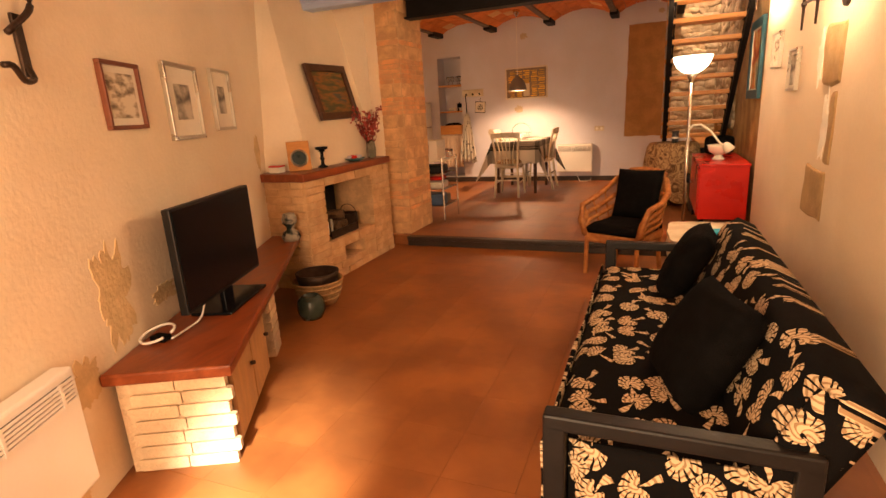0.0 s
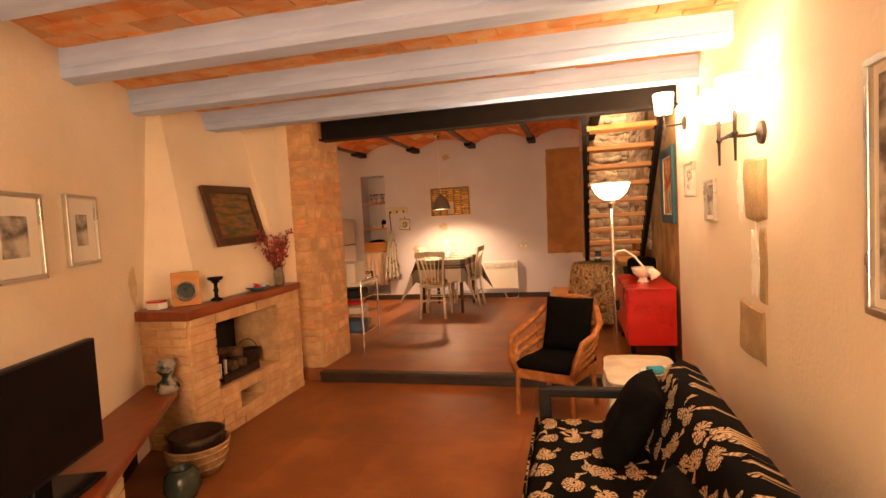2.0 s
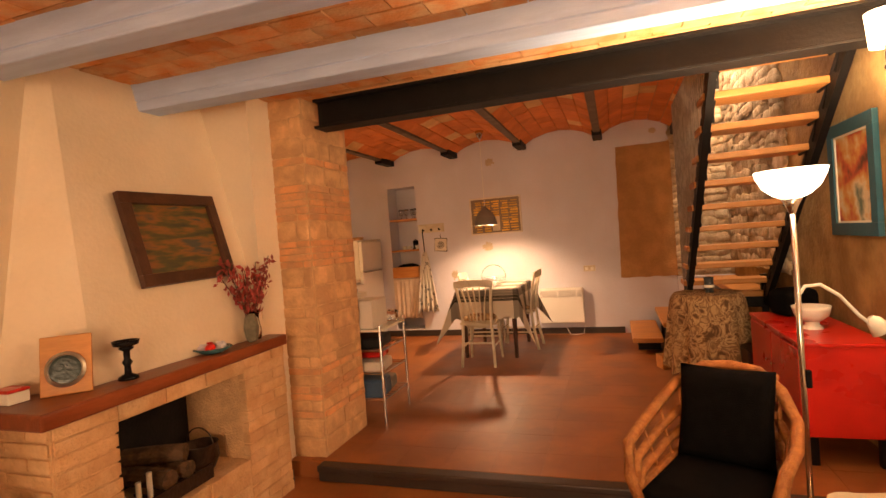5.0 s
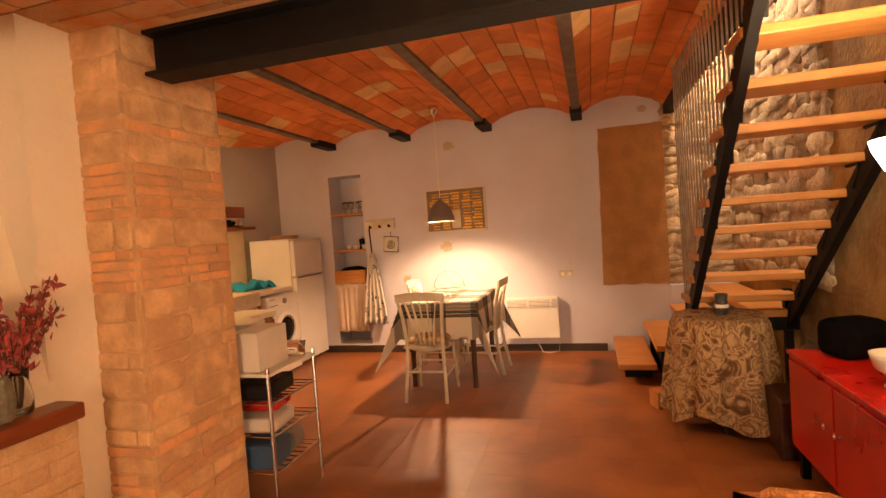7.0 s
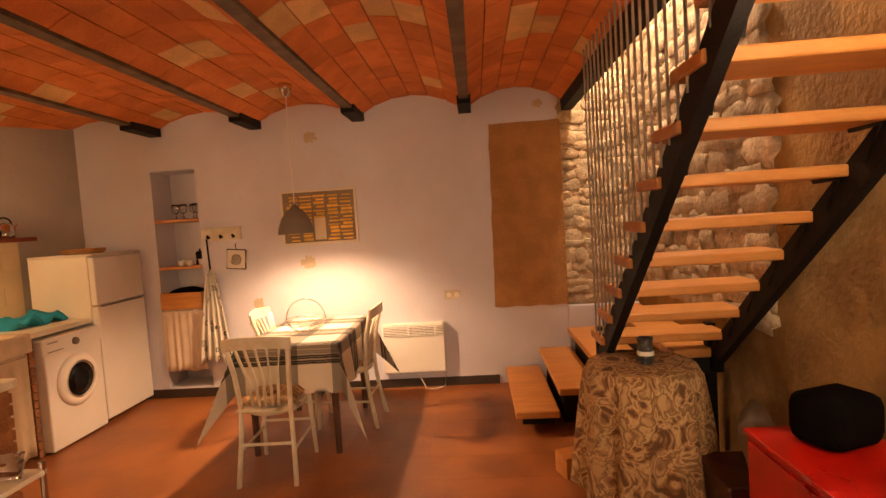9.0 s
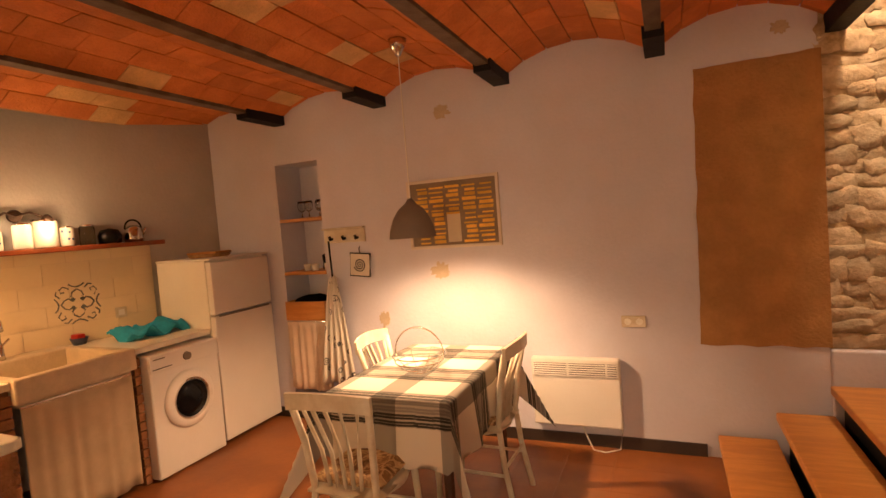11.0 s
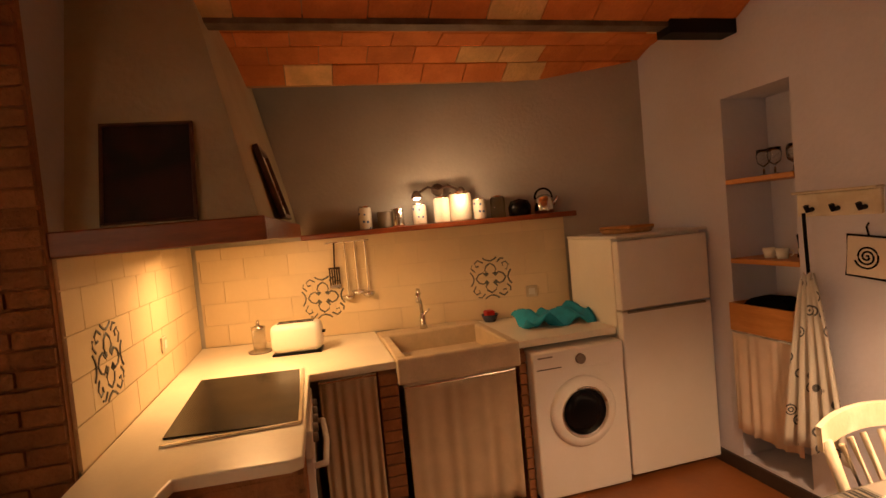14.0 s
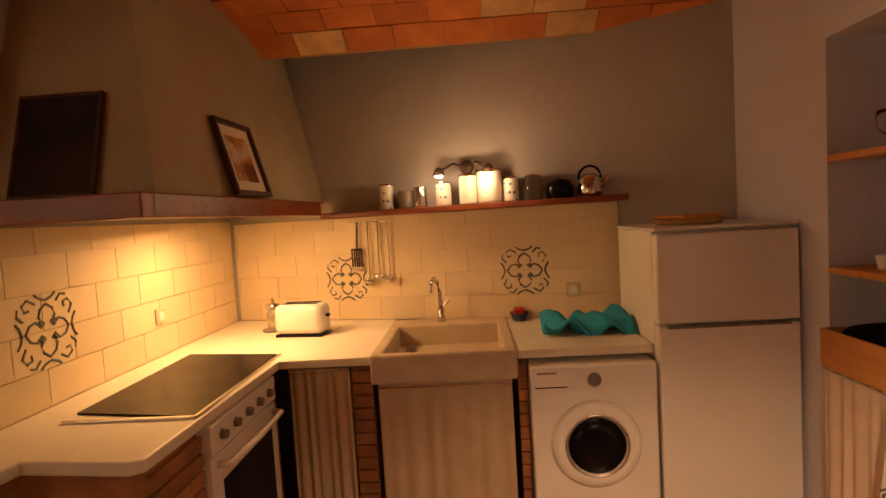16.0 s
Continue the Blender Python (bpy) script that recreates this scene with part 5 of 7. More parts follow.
sl = RISER / RUN
for x, xt, up_, w in ((TX0 - 0.08, TX0 - 0.10, -0.10, 0.045), (TX1 - 0.01, TX1 - 0.01, -0.14, 0.045)):
    bm = bmesh.new()
    ya, yb = 5.42, 3.06
    q = []
    for y in (ya, yb):
        zc = TZ + (TY - y) * sl + up_
        xc = x if y == ya else xt
        for dz in (-0.075, 0.075):
            for dx in (-w / 2, w / 2):
                q.append(bm.verts.new((xc + dx, y, zc + dz)))
    for f in ((0, 1, 3, 2), (4, 6, 7, 5), (0, 4, 5, 1), (2, 3, 7, 6), (0, 2, 6, 4), (1, 5, 7, 3)):
        bm.faces.new([q[i] for i in f])
    bmesh.ops.recalc_face_normals(bm, faces=bm.faces)
    part("stringer", bm, M_STEEL_BLACK, stairs, "black steel stringer")
part("post", bx(0.195, 5.36, UP, 0.245, 5.42, 0.90, 0.004), M_STEEL_BLACK, stairs)
part("post", bx(TX1 - 0.035, 5.36, UP, TX1 + 0.015, 5.42, 0.90, 0.004), M_STEEL_BLACK, stairs)
part("landing", bx(0.62, 5.32, 0.70, XR, 6.95, 0.755, 0.008), M_TREAD, stairs, "pine landing")
part("landing_beam", bx(0.64, 5.34, 0.60, XR, 5.40, 0.70, 0.004), M_STEEL_BLACK, stairs)
for k, (x0, x1, z) in enumerate(((-0.30, 0.01, 0.225), (0.01, 0.30, 0.39), (0.28, 0.62, 0.565))):
    part("low_tread", bx(x0, 5.80 - 0.02 * k, z - 0.05, x1, 6.95, z, 0.008), M_TREAD, stairs)
    part("tread_support", bx(x0 + 0.06, 6.0, UP, x1 - 0.02, 6.94, z - 0.05), M_STEEL_BLACK, stairs)
# bars from the tread ends up to the trimmer
for k in range(22):
    y = 5.33 - 0.085 * k
    z0 = TZ + max(0.0, TY - y) * sl - 0.06
    if z0 < 2.45:
        part("baluster", tube([(TX0 - 0.115, y, z0), (TX0 - 0.115, y, 2.56)], 0.006, 6), M_BAR, stairs, "thin grey steel bar")

# ---- below the stairs ----
ctab = thing("round_side_table", pose(0.32, 4.94, UP) @ Matrix.Diagonal((1, 1, 1.08, 1)), "round table under a long brown paisley cloth", "table")
part("tabletop", lathe([(0.001, 0.66), (0.27, 0.66), (0.27, 0.685), (0.001, 0.685)], 32), M_DARKWOOD, ctab)
for k in range(3):
    a = k * 2.094 + 0.4
    part("leg", tube([(0.10 * math.cos(a), 0.10 * math.sin(a), 0.66), (0.19 * math.cos(a), 0.19 * math.sin(a), 0.0)], 0.018, 8), M_DARKWOOD, ctab)
bm = bmesh.new()
rings = []
for j in range(16):
    f = j / 15
    ring = []
    for i in range(96):
        a = 2 * math.pi * i / 96
        if f < 0.35:
            r, z = 0.285 * f / 0.35, 0.692
        else:
            g = (f - 0.35) / 0.65
            sq = 1 + 0.10 * abs(math.cos(2 * a)) ** 3
            fold = 0.035 * g * math.sin(a * 9 + 0.8 * math.sin(a * 2)) + 0.016 * g * math.sin(a * 17 + 1)
            r, z = 0.285 + 0.055 * g ** 0.6 * sq + fold, 0.692 - g * (0.60 + 0.05 * math.sin(a * 4 + 0.5))
        ring.append(bm.verts.new((r * math.cos(a), r * math.sin(a), z)))
    rings.append(ring)
for a, b in zip(rings, rings[1:]):
    for i in range(96):
        bm.faces.new((a[i], a[(i + 1) % 96], b[(i + 1) % 96], b[i])) 
bmesh.ops.remove_doubles(bm, verts=bm.verts, dist=0.0005)
bmesh.ops.recalc_face_normals(bm, faces=bm.faces)
cl = part("table_cloth", bm, M_PAISLEY, None, smooth=True)
cl.matrix_world = pose(0.32, 4.94, UP) @ Matrix.Diagonal((1, 1, 1.08, 1))
tagged(cl, "brown and cream paisley cloth hanging in folds", "tablecloth")
jug = thing("small_vase", pose(0.34, 4.92, UP + 0.75), "small dark vase with a pale motif on the cloth", "vase")
part("body", lathe([(0.001, 0.0), (0.035, 0.0), (0.042, 0.05), (0.036, 0.10), (0.042, 0.135), (0.036, 0.135), (0.03, 0.10), (0.001, 0.02)], 20), mat("dark_glaze", (0.05, 0.055, 0.06), 0.3, var=0.3, scale=30, color2=(0.35, 0.34, 0.32), spread=(0.36, 0.44)), jug, smooth=True)
part("band", lathe([(0.0425, 0.045), (0.044, 0.055), (0.0415, 0.068)], 20), M_PORCELAIN, jug, smooth=True)
stool = part("wooden_block", bx(-0.07, -0.07, 0, 0.07, 0.07, 0.13, 0.006), M_TREAD)
stool.matrix_world = pose(-0.02, 5.25, UP, 0, 0, 20)
tagged(stool, "small pale wooden block on the floor", "block")

rc_ = thing("red_sideboard", pose(0.065, 0.0, 0), "bright red lacquered sideboard on a dark plinth", "sideboard")
part("body", bx(0.44, 3.15, 0.22, 0.84, 4.24, 0.71, 0.005), M_RED, rc_)
part("top", bx(0.43, 3.14, 0.71, 0.848, 4.25, 0.73, 0.004), M_RED, rc_)
for y in (3.19, 4.20):
    for x in (0.48, 0.80):
        part("leg", bx(x - 0.02, y - 0.02, UP, x + 0.02, y + 0.02, 0.22), M_BLACK_GLOSS, rc_)
for y0, y1 in ((3.18, 3.69), (3.705, 4.21)):
    dr = part("door", bx(0.428, y0, 0.25, 0.442, y1, 0.69, 0.003), M_RED, rc_)
    yk = y1 - 0.05 if y0 < 3.4 else y0 + 0.05
    part("knob", lathe([(0.001, 0.0), (0.006, 0.0), (0.006, 0.012), (0.014, 0.02), (0.001, 0.026)], 12, Matrix.Translation((0.428, yk, 0.50)) @ Matrix.Rotation(radians(-90), 4, "Y")), M_CHROME, dr)
bl = thing("footed_bowl", pose(0.69, 3.58, 0.731) @ Matrix.Scale(0.92, 4), "cream porcelain footed bowl on the sideboard", "bowl")
part("bowl", lathe([(0.001, 0.045), (0.05, 0.05), (0.095, 0.085), (0.108, 0.13), (0.112, 0.15), (0.104, 0.15), (0.09, 0.09), (0.04, 0.058), (0.001, 0.056)], 32), M_PORCELAIN, bl, smooth=True)
part("foot", lathe([(0.06, 0.0), (0.062, 0.006), (0.04, 0.03), (0.042, 0.05), (0.001, 0.05)], 28), M_PORCELAIN, bl, smooth=True)
bag = part("dark_bag", bx(-0.13, -0.10, 0.0, 0.13, 0.10, 0.19, 0.05), M_BLACK, smooth=True)
bag.matrix_world = pose(0.74, 4.09, 0.731, 0, 0, 20)
tagged(bag, "black soft bag standing on the sideboard", "bag")
ch = part("grey_cushion", cushion(0.36, 0.36, 0.14, n=10), M_GREYSHADE, smooth=True)
ch.matrix_world = pose(0.72, 4.55, UP + 0.45, 75, 0, 60)
tagged(ch, "dull brown cushion in the dark under the stairs", "cushion")
crate = part("dark_crate", bx(-0.2, -0.18, 0, 0.2, 0.18, 0.34, 0.01), M_DARKWOOD)
crate.matrix_world = pose(0.70, 4.58, UP)
tagged(crate, "dark wooden crate under the stairs", "crate")
picture("flower_painting", Matrix.Translation((XR + 0.012, 3.54, 1.62)) @ Matrix.Rotation(radians(90), 4, "Z"), 0.62, 0.68, 0.075, M_BLUE_FRAME, M_STILL_LIFE, "fruit and flower painting in a wide teal-blue frame", deep=0.03, inner=M_MAT_PAPER)

# ---- dining table, cloth, chairs ----
def plaid(name):
    m = bpy.data.materials.new(name)
    m.use_nodes = True
    n, l = m.node_tree.nodes, m.node_tree.links
    tc, sp = n.new("ShaderNodeTexCoord"), n.new("ShaderNodeSeparateXYZ")
    l.new(tc.outputs["UV"], sp.inputs[0])

    def bands(src, period, stops, off):
        a = n.new("ShaderNodeMath")
        a.operation = "MULTIPLY_ADD"
        a.inputs[1].default_value, a.inputs[2].default_value = 1 / period, off
        l.new(src, a.inputs[0])
        f = n.new("ShaderNodeMath")
        f.operation = "FRACT"
        l.new(a.outputs[0], f.inputs[0])
        r = n.new("ShaderNodeValToRGB")
        r.color_ramp.interpolation = "CONSTANT"
        while len(r.color_ramp.elements) < len(stops):
            r.color_ramp.elements.new(0.5)
        for e, (p, v) in zip(r.color_ramp.elements, stops):
            e.position, e.color = p, (v, v * 0.97, v * 0.93, 1)
        l.new(f.outputs[0], r.inputs[0])
        return r.outputs[0]

    cx = bands(sp.outputs[0], 0.37, [(0.0, 1.0), (0.62, 0.40)], 0.784)
    cy = bands(sp.outputs[1], 0.42, [(0.0, 1.0), (0.46, 0.62)], 0.0)
    sy = bands(sp.outputs[1], 0.034, [(0.0, 1.0), (0.12, 0.05), (0.42, 0.7), (0.52, 0.08), (0.84, 1.0)], 0.0)
    gate = bands(sp.outputs[1], 0.42, [(0.0, 0.0), (0.46, 1.0), (0.62, 0.45), (0.80, 1.0), (0.97, 0.0)], 0.0)

    def mul(a, b, f=1.0):
        x = n.new("ShaderNodeMixRGB")
        x.blend_type = "MULTIPLY"
        if isinstance(f, float):
            x.inputs[0].default_value = f
        else:
            l.new(f, x.inputs[0])
        l.new(a, x.inputs[1])
        l.new(b, x.inputs[2])
        return x.outputs[0]

    c = mul(cx, cy)
    c = mul(c, sy, gate)
    base = n.new("ShaderNodeMixRGB")
    base.blend_type = "MULTIPLY"
    base.inputs[0].default_value = 1.0
    base.inputs[1].default_value = (0.58, 0.54, 0.48, 1)
    l.new(c, base.inputs[2])
    b = n["Principled BSDF"]
    l.new(base.outputs[0], b.inputs["Base Color"])
    b.inputs["Roughness"].default_value = 0.95
    bp, tx = n.new("ShaderNodeBump"), n.new("ShaderNodeTexNoise")
    tx.inputs["Scale"].default_value = 220
    l.new(tc.outputs["Object"], tx.inputs["Vector"])
    bp.inputs["Strength"].default_value, bp.inputs["Distance"].default_value = 0.3, 0.003
    l.new(tx.outputs["Fac"], bp.inputs["Height"])
    l.new(bp.outputs[0], b.inputs["Normal"])
    return m


M_PLAID = plaid("grey_white_plaid")
DX, DY, DW, DD, DZ = -1.83, 6.07, 0.70, 1.02, UP + 0.785
dt = thing("dining_table", pose(DX, DY, UP) @ Matrix.Diagonal((1, 1, 1.053, 1)), "dining table with dark legs under a checked cloth", "table")
part("tabletop", bx(-DW / 2, -DD / 2, 0.715, DW / 2, DD / 2, 0.742, 0.004), M_DARKWOOD, dt)
for sx in (-1, 1):
    for sy in (-1, 1):
        part("leg", tube([(sx * (DW / 2 - 0.06), sy * (DD / 2 - 0.08), 0.0), (sx * (DW / 2 - 0.06), sy * (DD / 2 - 0.08), 0.715)], 0.022, 8, r2=0.03), M_DARKWOOD, dt)
bm = bmesh.new()
n = 56
g = {}
HW, HD, DROP = DW / 2 + 0.33, DD / 2 + 0.33, 0.33
for i in range(n + 1):
    for j in range(n + 1):
        u, v = (2 * i / n - 1) * HW, (2 * j / n - 1) * HD
        ox, oy = max(0, abs(u) - DW / 2 - 0.006), max(0, abs(v) - DD / 2 - 0.006)
        if ox and oy:
            d = max(ox, oy)
            x = math.copysign(DW / 2 + 0.008 + 0.15 * min(ox, oy) / 0.24 + 0.03 * ox, u)
            y = math.copysign(DD / 2 + 0.008 + 0.15 * min(ox, oy) / 0.24 + 0.03 * oy, v)
            z = -(ox + oy) * 0.92
        else:
            d = ox + oy
            wv = 0.016 * d / 0.24 * math.sin((v if ox else u) * 21)
            x = u if not ox else math.copysign(DW / 2 + 0.008 + 0.04 * d + wv, u)
            y = v if not oy else math.copysign(DD / 2 + 0.008 + 0.04 * d + wv, v)
            z = -d
        g[i, j] = bm.verts.new((x, y, z + 0.002 * noise.noise((u * 9, v * 9, 0))))
weave = bm.loops.layers.uv.new("weave")
for i in range(n):
    for j in range(n):
        corners = ((i, j), (i + 1, j), (i + 1, j + 1), (i, j + 1))
        f = bm.faces.new([g[c] for c in corners])
        for lp, c in zip(f.loops, corners):
            lp[weave].uv = ((2 * c[0] / n - 1) * HW, (2 * c[1] / n - 1) * HD)
ret = bmesh.ops.extrude_face_region(bm, geom=bm.faces[:])
bmesh.ops.translate(bm, verts=[v for v in ret["geom"] if isinstance(v, bmesh.types.BMVert)], vec=(0, 0, 0.003))
bmesh.ops.recalc_face_normals(bm, faces=bm.faces)
tcl = part("table_cloth", bm, M_PLAID, None, smooth=True)
tcl.matrix_world = pose(DX, DY, DZ)
tagged(tcl, "grey and white checked cloth with striped borders", "tablecloth")

# wire fruit basket
wb = thing("wire_fruit_basket", pose(-1.82, 5.98, DZ + 0.006), "empty chrome wire basket with a hoop handle", "basket")
for z, r in ((0.004, 0.05), (0.03, 0.10), (0.065, 0.135), (0.10, 0.15)):
    part("wire_ring", lathe([(r + 0.003 * math.cos(a), z + 0.003 * math.sin(a)) for a in [i * math.pi / 3 for i in range(7)]], 32), M_CHROME, wb, smooth=True)
for k in range(8):
    a = k * math.pi / 4
    part("wire_rib", tube([(r * math.cos(a), r * math.sin(a), z) for r, z in ((0.05, 0.004), (0.10, 0.03), (0.135, 0.065), (0.15, 0.10))], 0.0025, 6), M_CHROME, wb)
part("hoop", tube(arc((0, 0, 0.10), 0.15, 0, 180, 20), 0.004, 6), M_CHROME, wb, smooth=True)


def bistro_chair(m, label, padded):
    """A bentwood chair with a splayed slat back; faces +y from its back at -y."""
    t = thing("dining_chair", m, label, "chair", "chairs round the table")
    for sx in (-1, 1):
        part("back_leg", tube([(sx * 0.19, -0.26, 0.0), (sx * 0.175, -0.21, 0.25), (sx * 0.165, -0.19, 0.45), (sx * 0.18, -0.215, 0.66), (sx * 0.205, -0.26, 0.84)], 0.017, 8), M_CHAIR, t, smooth=True)
        part("front_leg", tube([(sx * 0.19, 0.20, 0.0), (sx * 0.17, 0.17, 0.45)], 0.015, 8, r2=0.019), M_CHAIR, t, smooth=True)
        part("side_stretcher", tube([(sx * 0.18, -0.215, 0.20), (sx * 0.18, 0.185, 0.20)], 0.009, 6), M_CHAIR, t)
    part("seat", puffed(0.40, 0.41, 0.035, 0.03, 10), M_CHAIR, t, smooth=True).matrix_local = pose(0, 0, 0.43)
    part("seat_rim", lathe([(0.19, 0.40), (0.205, 0.41), (0.205, 0.44), (0.19, 0.445)], 28), M_CHAIR, t, smooth=True)
    part("front_stretcher", tube([(-0.175, 0.18, 0.24), (0.175, 0.18, 0.24)], 0.009, 6), M_CHAIR, t)
    part("rear_stretcher", tube([(-0.175, -0.215, 0.24), (0.175, -0.215, 0.24)], 0.010, 6), M_CHAIR, t)
    bm = bmesh.new()
    pts = []
    for i in range(13):
        u = i / 12 * 2 - 1
        pts.append((0.225 * u, -0.265 - 0.035 * (1 - u * u), 0.845 + 0.018 * (1 - u * u)))
    lo, hi, lo2, hi2 = [], [], [], []
    for x, y, z in pts:
        lo.append(bm.verts.new((x, y - 0.008, z - 0.035)))
        hi.append(bm.verts.new((x, y - 0.012, z + 0.035)))
        lo2.append(bm.verts.new((x, y + 0.010, z - 0.035)))
        hi2.append(bm.verts.new((x, y + 0.006, z + 0.035)))
    for i in range(12):
        bm.faces.new((lo[i], lo[i + 1], hi[i + 1], hi[i]))
        bm.faces.new((lo2[i + 1], lo2[i], hi2[i], hi2[i + 1]))
        bm.faces.new((hi[i], hi[i + 1], hi2[i + 1], hi2[i]))
        bm.faces.new((lo[i + 1], lo[i], lo2[i], lo2[i + 1]))
    bm.faces.new((lo[0], hi[0], hi2[0], lo2[0]))
    bm.faces.new((lo[-1], lo2[-1], hi2[-1], hi[-1]))
    part("top_rail", bm, M_CHAIR, t)
    for k in range(5):
        u = k / 4 * 2 - 1
        part("back_slat", tube([(0.085 * u, -0.18, 0.455), (0.10 * u, -0.20, 0.62), (0.145 * u, -0.285 + 0.03 * u * u, 0.82)], 0.010, 6), M_CHAIR, t, smooth=True)
    if padded:
        cu = part("seat_pad", puffed(0.37, 0.37, 0.04, 0.03, 10), M_PAISLEY, t, "dark patterned seat pad", smooth=True)
        cu.matrix_local = pose(0, 0.01, 0.465)
    return t


bistro_chair(pose(-1.88, 5.46, UP, 0, 0, 2) @ Matrix.Diagonal((0.94, 1, 1.05, 1)), "cream-painted bentwood chair with a dark seat pad", True)
bistro_chair(pose(-1.60, 6.22, UP, 0, 0, 88) @ Matrix.Diagonal((0.9, 1, 1.05, 1)), "cream-painted bentwood chair against the hanging cloth", True)
bistro_chair(pose(-2.02, 6.26, UP, 0, 0, -88) @ Matrix.Diagonal((0.9, 1, 1.05, 1)), "cream-painted bentwood chair pushed under the table", False)
# pendant
pl = thing("pendant_lamp", pose(-1.93, 6.24, 0), "grey bell-shaped pendant lamp on a thin cord", "pendant lamp")
part("shade", lathe([(0.142, 1.585), (0.136, 1.63), (0.112, 1.70), (0.076, 1.757), (0.034, 1.79), (0.014, 1.82), (0.001, 1.82)], 32), M_GREYSHADE, pl, smooth=True)
part("inner_shade", lathe([(0.139, 1.586), (0.132, 1.63), (0.108, 1.695), (0.072, 1.75), (0.001, 1.782)], 32), M_WHITE, pl, smooth=True)
bb = part("bulb", lathe([(0.001, 1.64), (0.022, 1.65), (0.03, 1.68), (0.02, 1.72), (0.001, 1.73)], 16), M_BULB_HOT, pl, smooth=True)
bb.visible_shadow = False
part("cord", tube([(0, 0, 1.82), (0, 0, 2.69)], 0.0035, 6), M_WHITE, pl)
part("ceiling_cup", lathe([(0.001, 2.76), (0.055, 2.76), (0.045, 2.72), (0.015, 2.665), (0.001, 2.66)], 20), M_CHROME, pl, smooth=True)

# ---- end wall: poster, heater, hooks, niche ----
bp_ = thing("framed_poster", Matrix.Translation((-1.962, YB, 1.727)) @ Matrix.Rotation(math.pi, 4, "Z"), "ochre and grey typographic poster in a pale frame", "picture")
PW, PH = 0.725, 0.515
for a, b, c, d in ((-PW / 2, -PH / 2, PW / 2, -PH / 2 + 0.022), (-PW / 2, PH / 2 - 0.022, PW / 2, PH / 2), (-PW / 2, -PH / 2 + 0.022, -PW / 2 + 0.022, PH / 2 - 0.022), (PW / 2 - 0.022, -PH / 2 + 0.022, PW / 2, PH / 2 - 0.022)):
    part("frame_bar", bx(a, 0, b, c, 0.025, d, 0.003), M_CARD, bp_)
part("backing", bx(-PW / 2 + 0.022, 0.002, -PH / 2 + 0.022, PW / 2 - 0.022, 0.010, PH / 2 - 0.022), mat("grey_brown_ground", (0.24, 0.18, 0.115), 0.6, var=0.1), bp_)
ochre = mat("ochre_ink", (0.86, 0.50, 0.08), 0.7, var=0.15, island=0.25)
bm = bmesh.new()
rp = random.Random(9)
for cxi in range(5):
    for rz in range(13):
        if cxi == 2 and rz < 6:
            continue
        xa = -0.315 + cxi * 0.127 + rp.uniform(0, 0.012)
        w = rp.uniform(0.075, 0.116)
        z = -0.222 + rz * 0.034
        box(bm, xa, 0.010, z, xa + w, 0.0118, z + rp.choice([0.012, 0.018, 0.024]))
part("lettering", bm, ochre, bp_)
part("label_block", bx(-0.055, 0.010, -0.215, 0.05, 0.0125, -0.01), mat("pale_block", (0.64, 0.55, 0.40), 0.7, var=0.05), bp_)
convector("wall_heater", Matrix.Translation((-1.145, YB, 0.215)) @ Matrix.Rotation(math.pi, 4, "Z"), 0.585, 0.465, "white electric convector heater on the lilac wall")
hc = part("heater_cable", tube([(-1.12, YB - 0.03, 0.20), (-1.10, YB - 0.04, 0.15), (-1.05, YB - 0.08, UP + 0.008), (-0.97, YB - 0.10, UP + 0.006), (-0.88, YB - 0.04, UP + 0.01), (-0.86, YB - 0.03, 0.20)], 0.005, 6), M_WHITE, smooth=True)
tagged(hc, "white heater cable on the floor", "cable")
sk = thing("wall_socket", Matrix.Translation((-0.755, YB, 0.92)) @ Matrix.Rotation(math.pi, 4, "Z"), "cream double socket plate", "socket")
part("plate", bx(-0.075, 0, -0.038, 0.075, 0.012, 0.038, 0.004), M_CHAIR, sk)
for x in (-0.036, 0.036):
    part("insert", lathe([(0.001, 0.0), (0.022, 0.0), (0.022, 0.004), (0.001, 0.001)], 16, Matrix.Translation((x, 0.011, 0)) @ Matrix.Rotation(radians(-90), 4, "X")), M_WHITE_SIDE, sk)
for x, z, w, h, s in ((-2.10, 1.30, 0.20, 0.16, 3), (-2.62, 0.93, 0.12, 0.16, 7), (-2.0, 2.47, 0.16, 0.14, 12), (0.12, 2.62, 0.12, 0.10, 15)):
    patch("peeled_plaster", Matrix.Translation((x, YB, z)) @ Matrix.Rotation(math.pi, 4, "Z"), w, h, s, mat("beige_patch", (0.52, 0.42, 0.30), 0.95, var=0.06, scale=9, bump=0.15), "peeled spot on the lilac plaster")

hr = thing("coat_rack", Matrix.Translation((-2.925, YB, 1.605)) @ Matrix.Rotation(math.pi, 4, "Z"), "cream wooden coat rack with four black hooks", "coat rack")
part("board", bx(-0.195, 0, -0.045, 0.195, 0.02, 0.065, 0.006), M_CHAIR, hr)
part("shelf_lip", bx(-0.20, 0, 0.065, 0.20, 0.05, 0.078, 0.004), M_CHAIR, hr)
for x in (-0.13, -0.01, 0.115):
    part("peg", tube([(x, 0.02, -0.01), (x, 0.05, -0.015), (x, 0.06, 0.01)], 0.012, 8), M_BLACK_GLOSS, hr)
ph = thing("pot_holder", Matrix.Translation((-2.79, YB - 0.02, 1.375)) @ Matrix.Rotation(math.pi, 4, "Z") @ Matrix.Rotation(radians(-5), 4, "Y"), "white quilted pot holder with a black spiral", "pot holder")
part("pad", bx(-0.09, 0, -0.09, 0.09, 0.014, 0.09, 0.006), M_CARD, ph)
